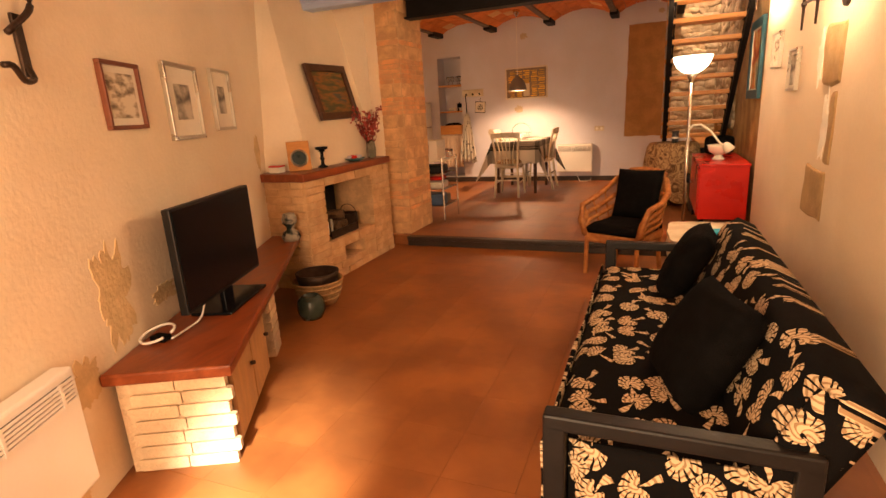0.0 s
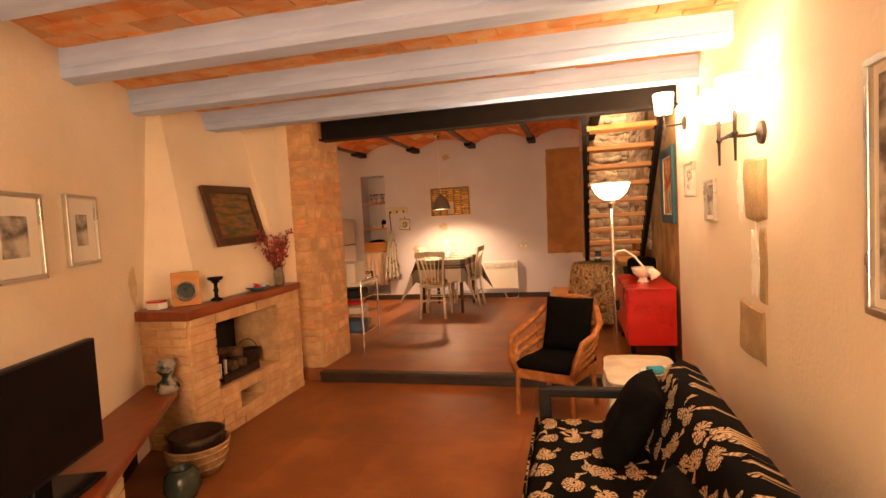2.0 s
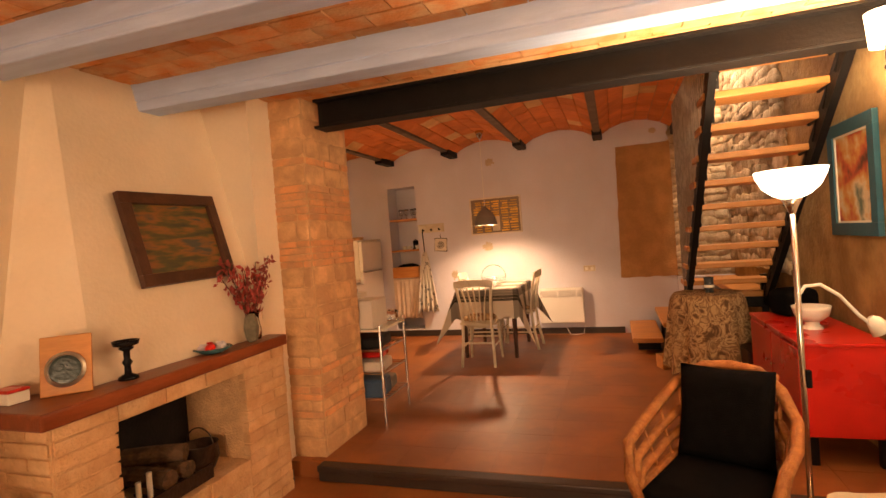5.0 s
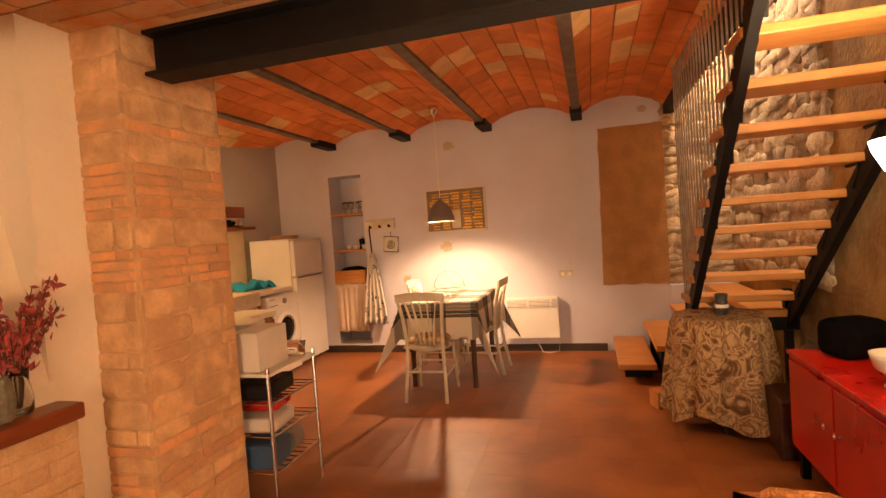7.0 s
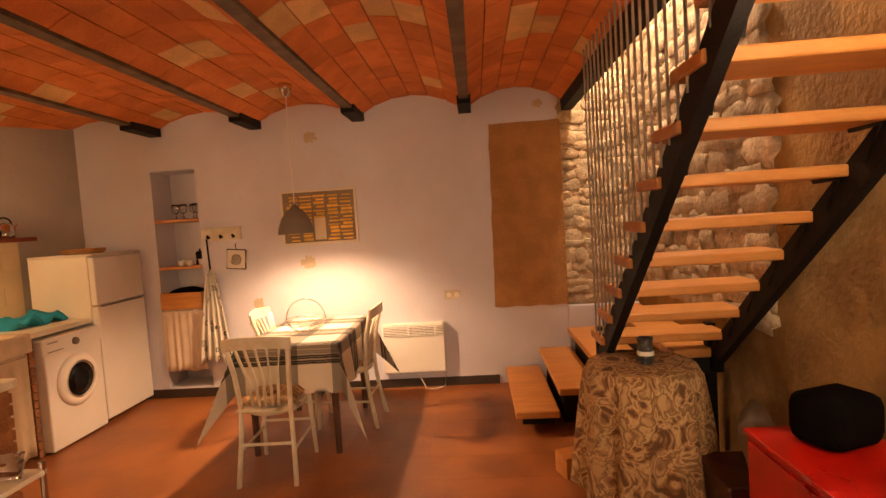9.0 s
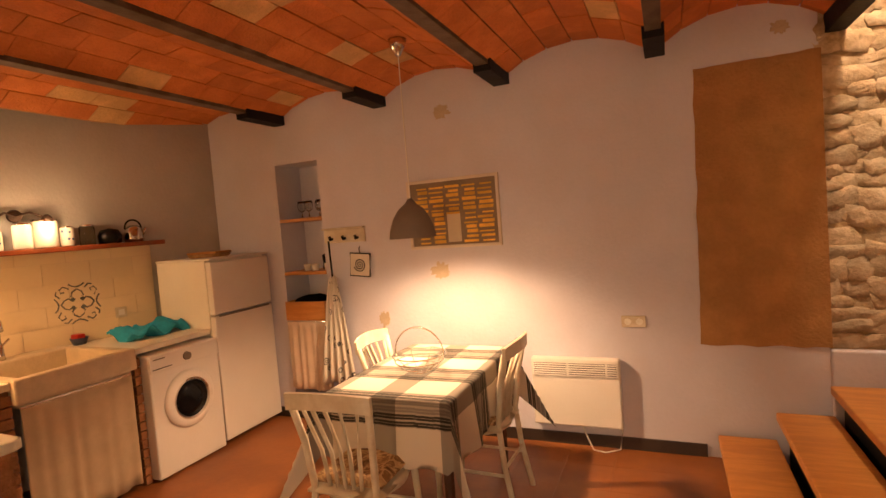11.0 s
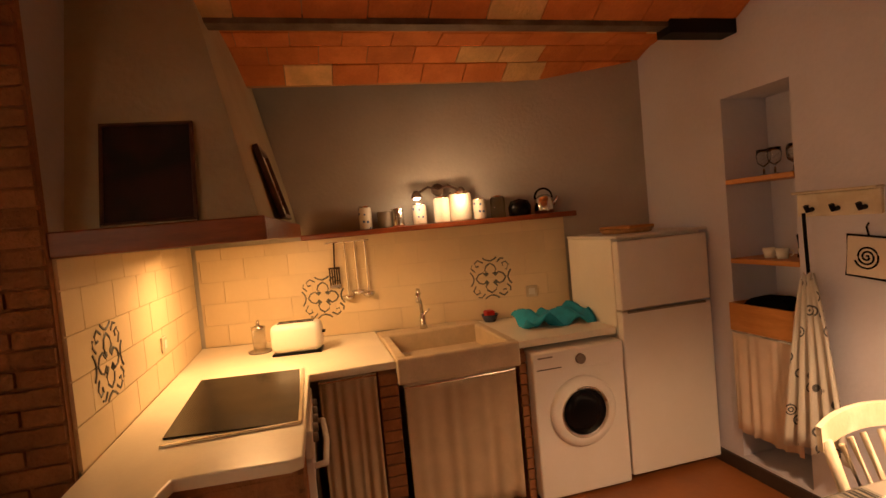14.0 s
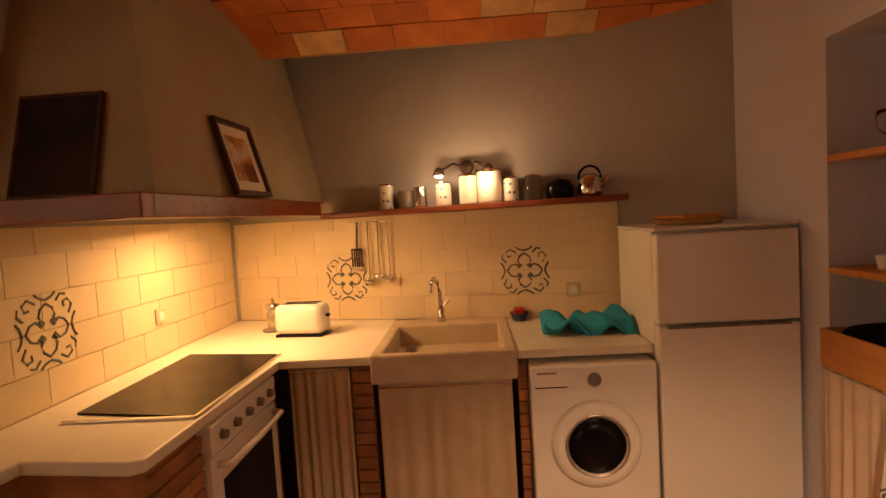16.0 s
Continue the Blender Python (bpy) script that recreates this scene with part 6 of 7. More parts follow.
bm = tube([(-0.09, 0.007, -0.09), (0.09, 0.007, -0.09), (0.09, 0.007, 0.09), (-0.09, 0.007, 0.09), (-0.09, 0.007, -0.09)], 0.008, 6)
part("binding", bm, M_BLACK, ph)
sp_pts = [(0.055 * (i / 44) * math.cos(i * 0.42), 0.015, 0.055 * (i / 44) * math.sin(i * 0.42)) for i in range(2, 45)]
part("spiral", tube(sp_pts, 0.0045, 5), M_BLACK, ph)
part("loop", tube([(0, 0.007, 0.09), (0.01, 0.01, 0.13), (0.0, 0.012, 0.15)], 0.004, 5), M_BLACK, ph)

# apron on a strap
ap = thing("hanging_apron", Matrix.Translation((-3.045, YB - 0.07, 1.58)) @ Matrix.Rotation(math.pi, 4, "Z"), "white apron printed with grey spirals on a black strap", "apron")
part("strap", tube([(0.0, 0.0, 0.0), (-0.012, 0.01, -0.16), (-0.02, 0.012, -0.34)], 0.008, 6), M_BLACK, ap)
bm = bmesh.new()
rings = []
for j in range(12):
    f = j / 11
    half = 0.035 + 0.13 * f ** 0.8
    z = -0.30 - 0.86 * f
    rings.append([bm.verts.new((-0.02 + (2 * i / 24 - 1) * half, 0.02 + 0.035 * math.sin(i * 1.15 + 0.5) * (0.3 + f), z + 0.02 * math.sin(i * 0.8))) for i in range(25)])
for a, b in zip(rings, rings[1:]):
    for i in range(24):
        bm.faces.new((a[i], a[i + 1], b[i + 1], b[i]))
r = bmesh.ops.extrude_face_region(bm, geom=bm.faces[:])
bmesh.ops.translate(bm, verts=[v for v in r["geom"] if isinstance(v, bmesh.types.BMVert)], vec=(0, -0.004, 0))
bmesh.ops.recalc_face_normals(bm, faces=bm.faces)
part("cloth", bm, ramp_material("spiral_print", "voronoi", [(0.0, (0.60, 0.55, 0.47)), (0.07, (0.60, 0.55, 0.47)), (0.09, (0.08, 0.075, 0.07)), (0.15, (0.08, 0.075, 0.07)), (0.17, (0.60, 0.55, 0.47)), (0.23, (0.60, 0.55, 0.47)), (0.25, (0.08, 0.075, 0.07)), (0.31, (0.08, 0.075, 0.07)), (0.34, (0.60, 0.55, 0.47))], 11), ap, smooth=True)

# niche shelves and what stands on them
for z, mt in ((1.335, M_TREAD), (1.79, M_TREAD)):
    s_ = part("niche_shelf", bx(NX0 + 0.002, YB - 0.005, z - 0.028, NX1 - 0.002, YB + 0.31, z, 0.004), mt)
    tagged(s_, "orange pine shelf in the wall niche", "shelf", "niche shelves")
me_g = thing("drinking_glass", pose(-3.43, YB + 0.12, 1.791), "clear stemmed glass on the upper niche shelf", "glass", "glasses in the niche")
part("foot", lathe([(0.001, 0.0), (0.03, 0.0), (0.028, 0.004), (0.005, 0.01), (0.005, 0.05)], 18), M_GLASS, me_g, smooth=True)
part("cup", lathe([(0.005, 0.05), (0.03, 0.07), (0.036, 0.11), (0.032, 0.145), (0.030, 0.145), (0.033, 0.11), (0.027, 0.073), (0.001, 0.056)], 18), M_GLASS, me_g, smooth=True)
for x, y in ((-3.34, 0.10), (-3.26, 0.14), (-3.20, 0.08)):
    copy_thing(me_g, pose(x, YB + y, 1.791))
cup = thing("white_cup", pose(-3.40, YB + 0.09, 1.336), "small white cup on the lower niche shelf", "cup", "cups in the niche")
part("cup_body", lathe([(0.001, 0.0), (0.025, 0.0), (0.034, 0.055), (0.031, 0.055), (0.022, 0.006), (0.001, 0.006)], 18), M_PORCELAIN, cup, smooth=True)
part("handle", tube(arc((0.036, 0, 0.03), 0.016, -90, 90, 8), 0.004, 6), M_PORCELAIN, cup)
for x, y in ((-3.31, 0.08), (-3.21, 0.12)):
    copy_thing(cup, pose(x, YB + y, 1.336, 0, 0, 40))
dp = thing("coffee_pot", pose(-3.26, YB + 0.19, 1.336), "dark coffee pot among the cups", "coffee pot")
part("body", lathe([(0.001, 0.0), (0.045, 0.0), (0.038, 0.06), (0.045, 0.12), (0.03, 0.13), (0.001, 0.14)], 16), M_BLACK_GLOSS, dp, smooth=True)
part("knob", lathe([(0.001, 0.14), (0.01, 0.145), (0.001, 0.16)], 10), M_BLACK_GLOSS, dp)
bx_ = thing("wooden_box", pose(-3.36, YB + 0.08, 0.925), "open orange wooden box of bottles in the niche", "box")
part("front", bx(-0.205, -0.13, 0.0, 0.205, -0.115, 0.16, 0.004), M_TREAD, bx_)
part("back", bx(-0.205, 0.115, 0.0, 0.205, 0.13, 0.16, 0.004), M_TREAD, bx_)
for x in (-0.205, 0.19):
    part("side", bx(x, -0.115, 0.0, x + 0.015, 0.115, 0.16, 0.004), M_TREAD, bx_)
part("folded_cloth", cushion(0.36, 0.20, 0.16, pose(0, 0, 0.12), n=8), M_BLACK, bx_, "dark cloth bundle")


def drape(name, width, height, folds, depth, material, m, label, category="curtain"):
    """A gathered curtain hanging from z = height; local x across, y out."""
    bm = bmesh.new()
    n, rows = folds * 8, 8
    ring = []
    for j in range(rows + 1):
        f = j / rows
        ring.append([bm.verts.new(((i / n - 0.5) * width, depth * (0.35 + 0.65 * f) * math.sin(2 * math.pi * folds * i / n + 0.6 * math.sin(3.1 * i / n * folds)) * (0.7 + 0.3 * math.sin(i * 0.21)), height * (1 - f) + 0.006 * math.sin(i * 0.3) * f)) for i in range(n + 1)])
    for a, b in zip(ring, ring[1:]):
        for i in range(n):
            bm.faces.new((a[i], a[i + 1], b[i + 1], b[i]))
    r = bmesh.ops.extrude_face_region(bm, geom=bm.faces[:])
    bmesh.ops.translate(bm, verts=[v for v in r["geom"] if isinstance(v, bmesh.types.BMVert)], vec=(0, -0.003, 0))
    bmesh.ops.recalc_face_normals(bm, faces=bm.faces)
    t = thing(name, m, label, category)
    part("cloth", bm, material, t, smooth=True)
    part("rod", tube([(-width / 2, 0, height - 0.012), (width / 2, 0, height - 0.012)], 0.006, 8), M_CHROME, t)
    return t


drape("niche_curtain", 0.42, 0.60, 6, 0.014, M_CURTAIN_PINK, Matrix.Translation((-3.36, YB - 0.035, 0.325)) @ Matrix.Rotation(math.pi, 4, "Z"), "pale gathered curtain below the niche box")

# ---- kitchen ----
CZ = 0.985        # top of the worktop
KU = 0.12         # height datum of the appliances
CF = -3.80        # front of the sink run
HF = 4.57         # front of the hob run
fr_ = thing("fridge_freezer", pose(0, 0, 0), "old white two-door fridge freezer", "fridge")
part("body", bx(-4.33, 6.36, UP + 0.03, -3.80, 6.985, KU + 1.39, 0.008), M_WHITE_SIDE, fr_)
d1 = part("freezer_door", bx(-3.795, 6.36, KU + 0.965, -3.74, 6.985, KU + 1.375, 0.010), M_WHITE, fr_)
d2 = part("fridge_door", bx(-3.795, 6.36, UP + 0.04, -3.74, 6.985, KU + 0.955, 0.010), M_WHITE, fr_)
part("top_trim", bx(-4.33, 6.355, KU + 1.39, -3.74, 6.99, KU + 1.405, 0.004), M_WHITE, fr_)
part("grip", bx(-3.745, 6.40, KU + 0.945, -3.733, 6.94, KU + 0.957), M_GREYSHADE, d2)
for y in (6.42, 6.92):
    part("foot", lathe([(0.001, 0), (0.02, 0), (0.02, 0.035), (0.001, 0.035)], 12, Matrix.Translation((-3.84, y, UP))), M_BLACK_GLOSS, fr_)
bd = thing("chopping_board", pose(-4.02, 6.62, KU + 1.406, 0, 0, 8), "round wooden tray with boards on the fridge", "tray")
part("tray", lathe([(0.001, 0.0), (0.15, 0.0), (0.17, 0.03), (0.162, 0.03), (0.145, 0.01), (0.001, 0.01)], 28), M_BASKET, bd, smooth=True)
part("board", bx(-0.14, -0.10, 0.03, 0.14, 0.10, 0.045, 0.004), M_TREAD, bd)

wm = thing("washing_machine", pose(0, 0, 0), "white front-loading washing machine under the worktop", "washing machine")
WX, WY0, WY1 = -3.735, 5.77, 6.345
part("body", bx(-4.28, WY0, UP + 0.015, WX, WY1, KU + 0.80, 0.012), M_WHITE, wm)
pn = part("control_panel", bx(WX - 0.004, WY0 + 0.004, KU + 0.68, WX + 0.008, WY1 - 0.004, KU + 0.795, 0.004), M_WHITE, wm)
part("dial", lathe([(0.001, 0.0), (0.030, 0.0), (0.028, 0.02), (0.001, 0.022)], 20, Matrix.Translation((WX + 0.006, WY0 + 0.29, KU + 0.735)) @ Matrix.Rotation(radians(90), 4, "Y")), M_GREYSHADE, pn)
part("drawer_line", bx(WX + 0.006, WY0 + 0.02, KU + 0.70, WX + 0.010, WY0 + 0.17, KU + 0.705), M_BLACK, pn)
part("badge", bx(WX + 0.006, WY0 + 0.03, KU + 0.765, WX + 0.010, WY0 + 0.12, KU + 0.773), M_GREYSHADE, pn)
dm = Matrix.Translation((WX, (WY0 + WY1) / 2, KU + 0.43)) @ Matrix.Rotation(radians(90), 4, "Y")
dr = part("porthole_ring", lathe([(0.125, 0.0), (0.205, 0.0), (0.205, 0.012), (0.19, 0.03), (0.145, 0.034), (0.125, 0.012)], 40, dm), M_WHITE, wm, smooth=True)
part("seal", lathe([(0.148, 0.034), (0.142, 0.040), (0.136, 0.030)], 40, dm), M_SILVER, dr, smooth=True)
part("porthole_glass", lathe([(0.001, -0.02), (0.07, -0.01), (0.125, 0.012), (0.130, 0.030), (0.07, 0.036), (0.001, 0.038)], 36, dm), M_BLACK_GLOSS, dr, "dark glass porthole", smooth=True)
part("latch", bx(WX + 0.02, WY1 - 0.125, KU + 0.39, WX + 0.034, WY1 - 0.105, KU + 0.47, 0.004), M_WHITE, dr)
for y in (WY0 + 0.05, WY1 - 0.05):
    part("foot", lathe([(0.001, 0), (0.02, 0), (0.02, 0.016), (0.001, 0.016)], 12, Matrix.Translation((WX - 0.05, y, UP))), M_BLACK_GLOSS, wm)

# worktops
SY0_, SY1_ = 5.02, 5.72
wt = thing("worktop", pose(0, 0, 0), "cream L-shaped kitchen worktop", "worktop")
part("slab", prism([(CF, SY1_ + 0.002), (CF, 6.352), (SW(6.352) + 0.01, 6.352), (SW(SY1_) + 0.01, SY1_ + 0.002)], CZ - 0.042, CZ, 0.006), M_COUNTER, wt)
part("slab", prism([(CF, SY0_ - 0.002), (CF, HF), (-2.79, HF - 0.02), (-2.77, HF - 0.06), (-2.80, 4.16), (-2.60, 4.12), (-2.58, HOB_Y + 0.012), (SW(HOB_Y) + 0.02, HOB_Y + 0.012), (SW(SY0_) + 0.01, SY0_ - 0.002)][::-1], CZ - 0.042, CZ, 0.006), M_COUNTER, wt)
snk = thing("stone_sink", pose(0, 0, 0), "old beige stone sink with a thick rim", "sink")
sx0, sx1 = -4.52, CF + 0.03
bm = bmesh.new()
for a, b, c, d in ((sx0, SY0_, sx0 + 0.10, SY1_), (sx1 - 0.05, SY0_, sx1, SY1_), (sx0 + 0.10, SY0_, sx1 - 0.05, SY0_ + 0.06), (sx0 + 0.10, SY1_ - 0.06, sx1 - 0.05, SY1_)):
    box(bm, a, b, CZ - 0.13, c, d, CZ + 0.012, 0.012)
part("rim", bm, M_SINK, snk)
part("basin", bx(sx0 + 0.05, SY0_ + 0.03, CZ - 0.16, sx1 - 0.03, SY1_ - 0.03, CZ - 0.11, 0.01), M_SINK, snk)
part("drain", lathe([(0.001, 0.0), (0.035, 0.0), (0.03, 0.006), (0.001, 0.004)], 18, Matrix.Translation((-4.30, SY0_ + 0.14, CZ - 0.11))), M_CHROME, snk)
part("backsplash_lip", bx(SW(5.4) + 0.03, SY0_ - 0.001, CZ - 0.04, sx0, SY1_, CZ + 0.012, 0.004), M_SINK, snk)
tp = thing("kitchen_tap", pose(-4.51, 5.33, CZ + 0.012), "chrome swan-neck kitchen tap", "tap")
part("base", lathe([(0.001, 0.0), (0.026, 0.0), (0.022, 0.03), (0.018, 0.10), (0.001, 0.10)], 18), M_CHROME, tp, smooth=True)
part("spout", tube([(0, 0, 0.05), (0, -0.005, 0.18), (0.02, -0.015, 0.245), (0.07, -0.03, 0.27), (0.12, -0.045, 0.25), (0.14, -0.05, 0.20)], 0.013, 10), M_CHROME, tp, smooth=True)
part("lever", tube([(0, 0.01, 0.09), (0.01, 0.05, 0.13)], 0.008, 8), M_CHROME, tp)

# brick piers under the worktop, curtains between
me_k = unit_brick("brick", M_KBRICK, 0.06)
for y0, y1 in ((4.92, 5.02), (5.72, 5.765)):
    pr = thing("brick_pier", pose(0, 0, 0), "narrow brown brick pier under the worktop", "pier", "brick piers")
    part("core", bx(-4.4, y0, UP, CF - 0.03, y1, CZ - 0.043), M_KBRICK, pr)
    for k in range(14):
        shared("brick", me_k, Matrix.LocRotScale((CF - 0.022, (y0 + y1) / 2, UP + 0.03 + 0.0618 * k), None, (0.03, y1 - y0, 0.054)), pr)
drape("sink_curtain", 0.64, CZ - 0.14 - UP - 0.04, 7, 0.010, M_CURTAIN, Matrix.Translation((CF + 0.005, 5.37, UP + 0.04)) @ Matrix.Rotation(radians(-90), 4, "Z"), "plain beige linen curtain below the sink")
drape("counter_curtain", 0.30, CZ - 0.05 - UP - 0.03, 6, 0.018, M_CURTAIN, Matrix.Translation((CF - 0.02, 4.76, UP + 0.03)) @ Matrix.Rotation(radians(-90), 4, "Z"), "gathered beige curtain beside the oven")
ov = thing("built_in_oven", pose(0, 0, 0), "white built-in oven under the hob", "oven")
part("body", bx(-3.72, HOB_Y + 0.05, UP + 0.10, -3.12, HF - 0.03, CZ - 0.043, 0.004), M_WHITE, ov)
fc = part("fascia", bx(-3.72, HF - 0.03, CZ - 0.155, -3.12, HF + 0.005, CZ - 0.045, 0.006), M_WHITE, ov)
for k in range(5):
    part("knob", lathe([(0.001, 0.0), (0.020, 0.0), (0.017, 0.022), (0.001, 0.024)], 14, Matrix.Translation((-3.64 + 0.11 * k, HF + 0.004, CZ - 0.10)) @ Matrix.Rotation(radians(-90), 4, "X")), M_GREYSHADE, fc)
od = part("oven_door", bx(-3.72, HF - 0.03, UP + 0.12, -3.12, HF + 0.0, CZ - 0.165, 0.006), M_WHITE, ov)
part("oven_glass", bx(-3.65, HF - 0.002, UP + 0.22, -3.19, HF + 0.004, CZ - 0.27), M_BLACK_GLOSS, od)
part("door_handle", tube([(-3.68, HF + 0.0, CZ - 0.20), (-3.67, HF + 0.045, CZ - 0.20), (-3.42, HF + 0.055, CZ - 0.20), (-3.17, HF + 0.045, CZ - 0.20), (-3.16, HF, CZ - 0.20)], 0.013, 8), M_WHITE, od, smooth=True)
for x0, x1 in ((-3.80, -3.725), (-3.115, -2.82)):
    pr = thing("brick_pier", pose(0, 0, 0), "brown brick pier beside the oven", "pier", "brick piers")
    part("core", bx(x0, HOB_Y + 0.05, UP, x1, HF - 0.045, CZ - 0.043), M_KBRICK, pr)
    for k in range(14):
        shared("brick", me_k, Matrix.LocRotScale(((x0 + x1) / 2, HF - 0.04, UP + 0.03 + 0.0618 * k), None, (x1 - x0, 0.03, 0.054)), pr)
        if x1 > -3:
            shared("brick", me_k, Matrix.LocRotScale((x1 - 0.012, 4.33, UP + 0.03 + 0.0618 * k), None, (0.03, 0.36, 0.054)), pr)
hb = thing("ceramic_hob", pose(0, 0, 0), "dark glass ceramic hob with a steel edge", "hob")
part("glass", prism([(-3.10, 4.535), (-3.92, 4.52), (-4.0, 4.02), (-3.18, 4.04)], CZ, CZ + 0.008, 0.002), M_BLACK_GLOSS, hb)
part("edge", bx(-3.92, 4.53, CZ, -3.10, 4.545, CZ + 0.010, 0.002), M_CHROME, hb)
part("edge", bx(-3.105, 4.05, CZ, -3.09, 4.54, CZ + 0.010, 0.002), M_CHROME, hb)

# hood in the corner
kh = thing("kitchen_hood", pose(0, 0, 0), "grey plastered corner hood on a wooden beam", "hood", kind="structure")
HX, HY, HZ = -2.97, 4.50, 1.69
bm = bmesh.new()
lo = [(HX - 0.13, HOB_Y), (HX - 0.13, HY - 0.03), (SW(HY) - 0.0, HY - 0.03 + 0.10), (-5.0, HOB_Y)]
hi = [(-3.38, HOB_Y), (-3.38, HY - 0.24), (SW(HY) + 0.0, HY - 0.15), (-5.0, HOB_Y)]
a = [bm.verts.new((*p, HZ + 0.08)) for p in lo]
b = [bm.verts.new((*p, 2.80)) for p in hi]
bm.faces.new(b)
bm.faces.new(a[::-1])
for i in range(4):
    bm.faces.new((a[i], a[(i + 1) % 4], b[(i + 1) % 4], b[i]))
bmesh.ops.recalc_face_normals(bm, faces=bm.faces)
part("hood_plaster", bm, M_HOOD, kh)
part("hood_beam", bx(HX - 0.07, HOB_Y, HZ, HX, HY, HZ + 0.085, 0.006), M_WOOD_RED, kh, "red-brown wooden beam")
hwm = wall_m((HX - 0.07, HY), (SW(HY), HY + 0.10))
part("hood_beam", bx(-0.005, 0.0, HZ, 1.62, 0.07, HZ + 0.085, 0.006, m=hwm), M_WOOD_RED, kh, "red-brown wooden beam")
hl = math.atan2(0.28, 1.03)
picture("dark_poster", Matrix.Translation((HX - 0.175, 4.11, HZ + 0.275)) @ Matrix.Rotation(radians(-90), 4, "Z") @ Matrix.Rotation(hl, 4, "X"), 0.31, 0.385, 0.012, M_DARKWOOD, ramp_material("dark_print", "noise", [(0.40, (0.004, 0.003, 0.002)), (0.62, (0.030, 0.008, 0.004))], 6, rough=0.8), "dark nearly black poster leaning on the hood", deep=0.02)
picture("small_framed_print", Matrix.Translation((-3.76, 4.485, HZ + 0.265)) @ Matrix.Rotation(radians(-3), 4, "Z") @ Matrix.Rotation(radians(15), 4, "X"), 0.34, 0.36, 0.022, M_DARKWOOD, ramp_material("orange_print", "noise", [(0.40, (0.60, 0.50, 0.36)), (0.50, (0.50, 0.26, 0.10)), (0.62, (0.16, 0.06, 0.03))], 7), "small orange and cream print in a dark frame on the hood", 0.05)

# shelf over the sink with jars and spots
shm = wall_m((SW(6.44), 6.44), (SW(4.60), 4.60))
shelf = part("long_shelf", bx(0, 0.0, 1.665, 1.86, 0.17, 1.70, 0.006, m=shm), M_WOOD_RED)
tagged(shelf, "long red-brown shelf above the sink tiles", "shelf")


def on_shelf(u, y=0.09):
    return shm @ Matrix.Translation((u, y, 1.701))


def jar_(name, u, r, h, body, lid, label, neck=0.8, cat="jar"):
    t = thing(name, on_shelf(u), label, cat)
    part("body", lathe([(0.001, 0.0), (r * 0.95, 0.0), (r, 0.01), (r, h * 0.84), (r * neck, h * 0.92), (r * neck, h * 0.94), (0.001, h * 0.94)], 22), body, t, smooth=True)
    part("lid", lathe([(r * neck * 1.05, h * 0.92), (r * neck * 1.05, h * 0.99), (0.001, h)], 22), lid, t, smooth=True)
    return t


M_BLUEWHITE = ramp_material("blue_white_glaze", "voronoi", [(0.0, (0.05, 0.09, 0.22)), (0.22, (0.10, 0.16, 0.32)), (0.27, (0.66, 0.62, 0.54)), (1.0, (0.70, 0.66, 0.58))], 26, rough=0.25)
k_ = thing("kettle", on_shelf(0.20), "steel kettle with a black bail handle", "kettle")
part("body", lathe([(0.001, 0.0), (0.065, 0.0), (0.07, 0.03), (0.06, 0.10), (0.035, 0.125), (0.001, 0.13)], 24), M_CHROME, k_, smooth=True)
part("bail", tube(arc((0, 0, 0.11), 0.06, -10, 190, 14), 0.007, 8), M_BLACK_GLOSS, k_, smooth=True)
part("spout", tube([(-0.06, 0, 0.05), (-0.09, 0, 0.09), (-0.10, 0, 0.11)], 0.014, 8, r2=0.008), M_CHROME, k_, smooth=True)
dk = part("dark_pan", lathe([(0.001, 0.0), (0.075, 0.0), (0.08, 0.06), (0.06, 0.10), (0.001, 0.115)], 22), M_BLACK_GLOSS, smooth=True)
dk.matrix_world = on_shelf(0.37)
tagged(dk, "round black pan on the shelf", "pan")
jar_("glass_jar", 0.52, 0.05, 0.15, glassy("greenish_glass", (0.75, 0.80, 0.72)), M_CHROME, "greenish storage jar with a metal lid")
jar_("ceramic_jar", 0.645, 0.045, 0.145, M_BLUEWHITE, M_CHROME, "blue and white ceramic storage jar")
jar_("white_canister", 0.775, 0.075, 0.20, M_PORCELAIN, M_CHROME, "large white canister close to the lamp", 0.95, "canister")
jar_("lettered_canister", 0.905, 0.055, 0.18, M_PORCELAIN, M_CHROME, "white canister with dark marks on its side", 0.9, "canister")
jar_("ceramic_jar", 1.06, 0.048, 0.145, M_BLUEWHITE, M_CHROME, "blue and white ceramic jar under the spot")
jar_("steel_tin", 1.21, 0.042, 0.125, M_CHROME, M_CHROME, "shiny steel canister on the long shelf", 0.95, "canister")
jar_("small_pot", 1.30, 0.05, 0.11, M_GREYSHADE, M_GREYSHADE, "small dull pot beside the steel canister", 0.9, "pot")
jar_("tall_ceramic_jar", 1.43, 0.044, 0.16, M_BLUEWHITE, M_CHROME, "tall blue and white ceramic jar", 0.9)
sp_ = thing("spot_lamp", shm @ Matrix.Translation((0.92, 0.03, 1.93)), "brass two-armed spot lamp on the wall, lit", "wall lamp")
part("plate", lathe([(0.001, 0.0), (0.045, 0.0), (0.04, 0.02), (0.001, 0.03)], 18, Matrix.Rotation(radians(-90), 4, "X")), M_IRON, sp_)
part("arm", tube([(-0.14, 0.10, -0.02), (-0.07, 0.06, 0.02), (0, 0.03, 0.0), (0.07, 0.06, 0.02), (0.14, 0.10, -0.02)], 0.008, 8), M_IRON, sp_, smooth=True)
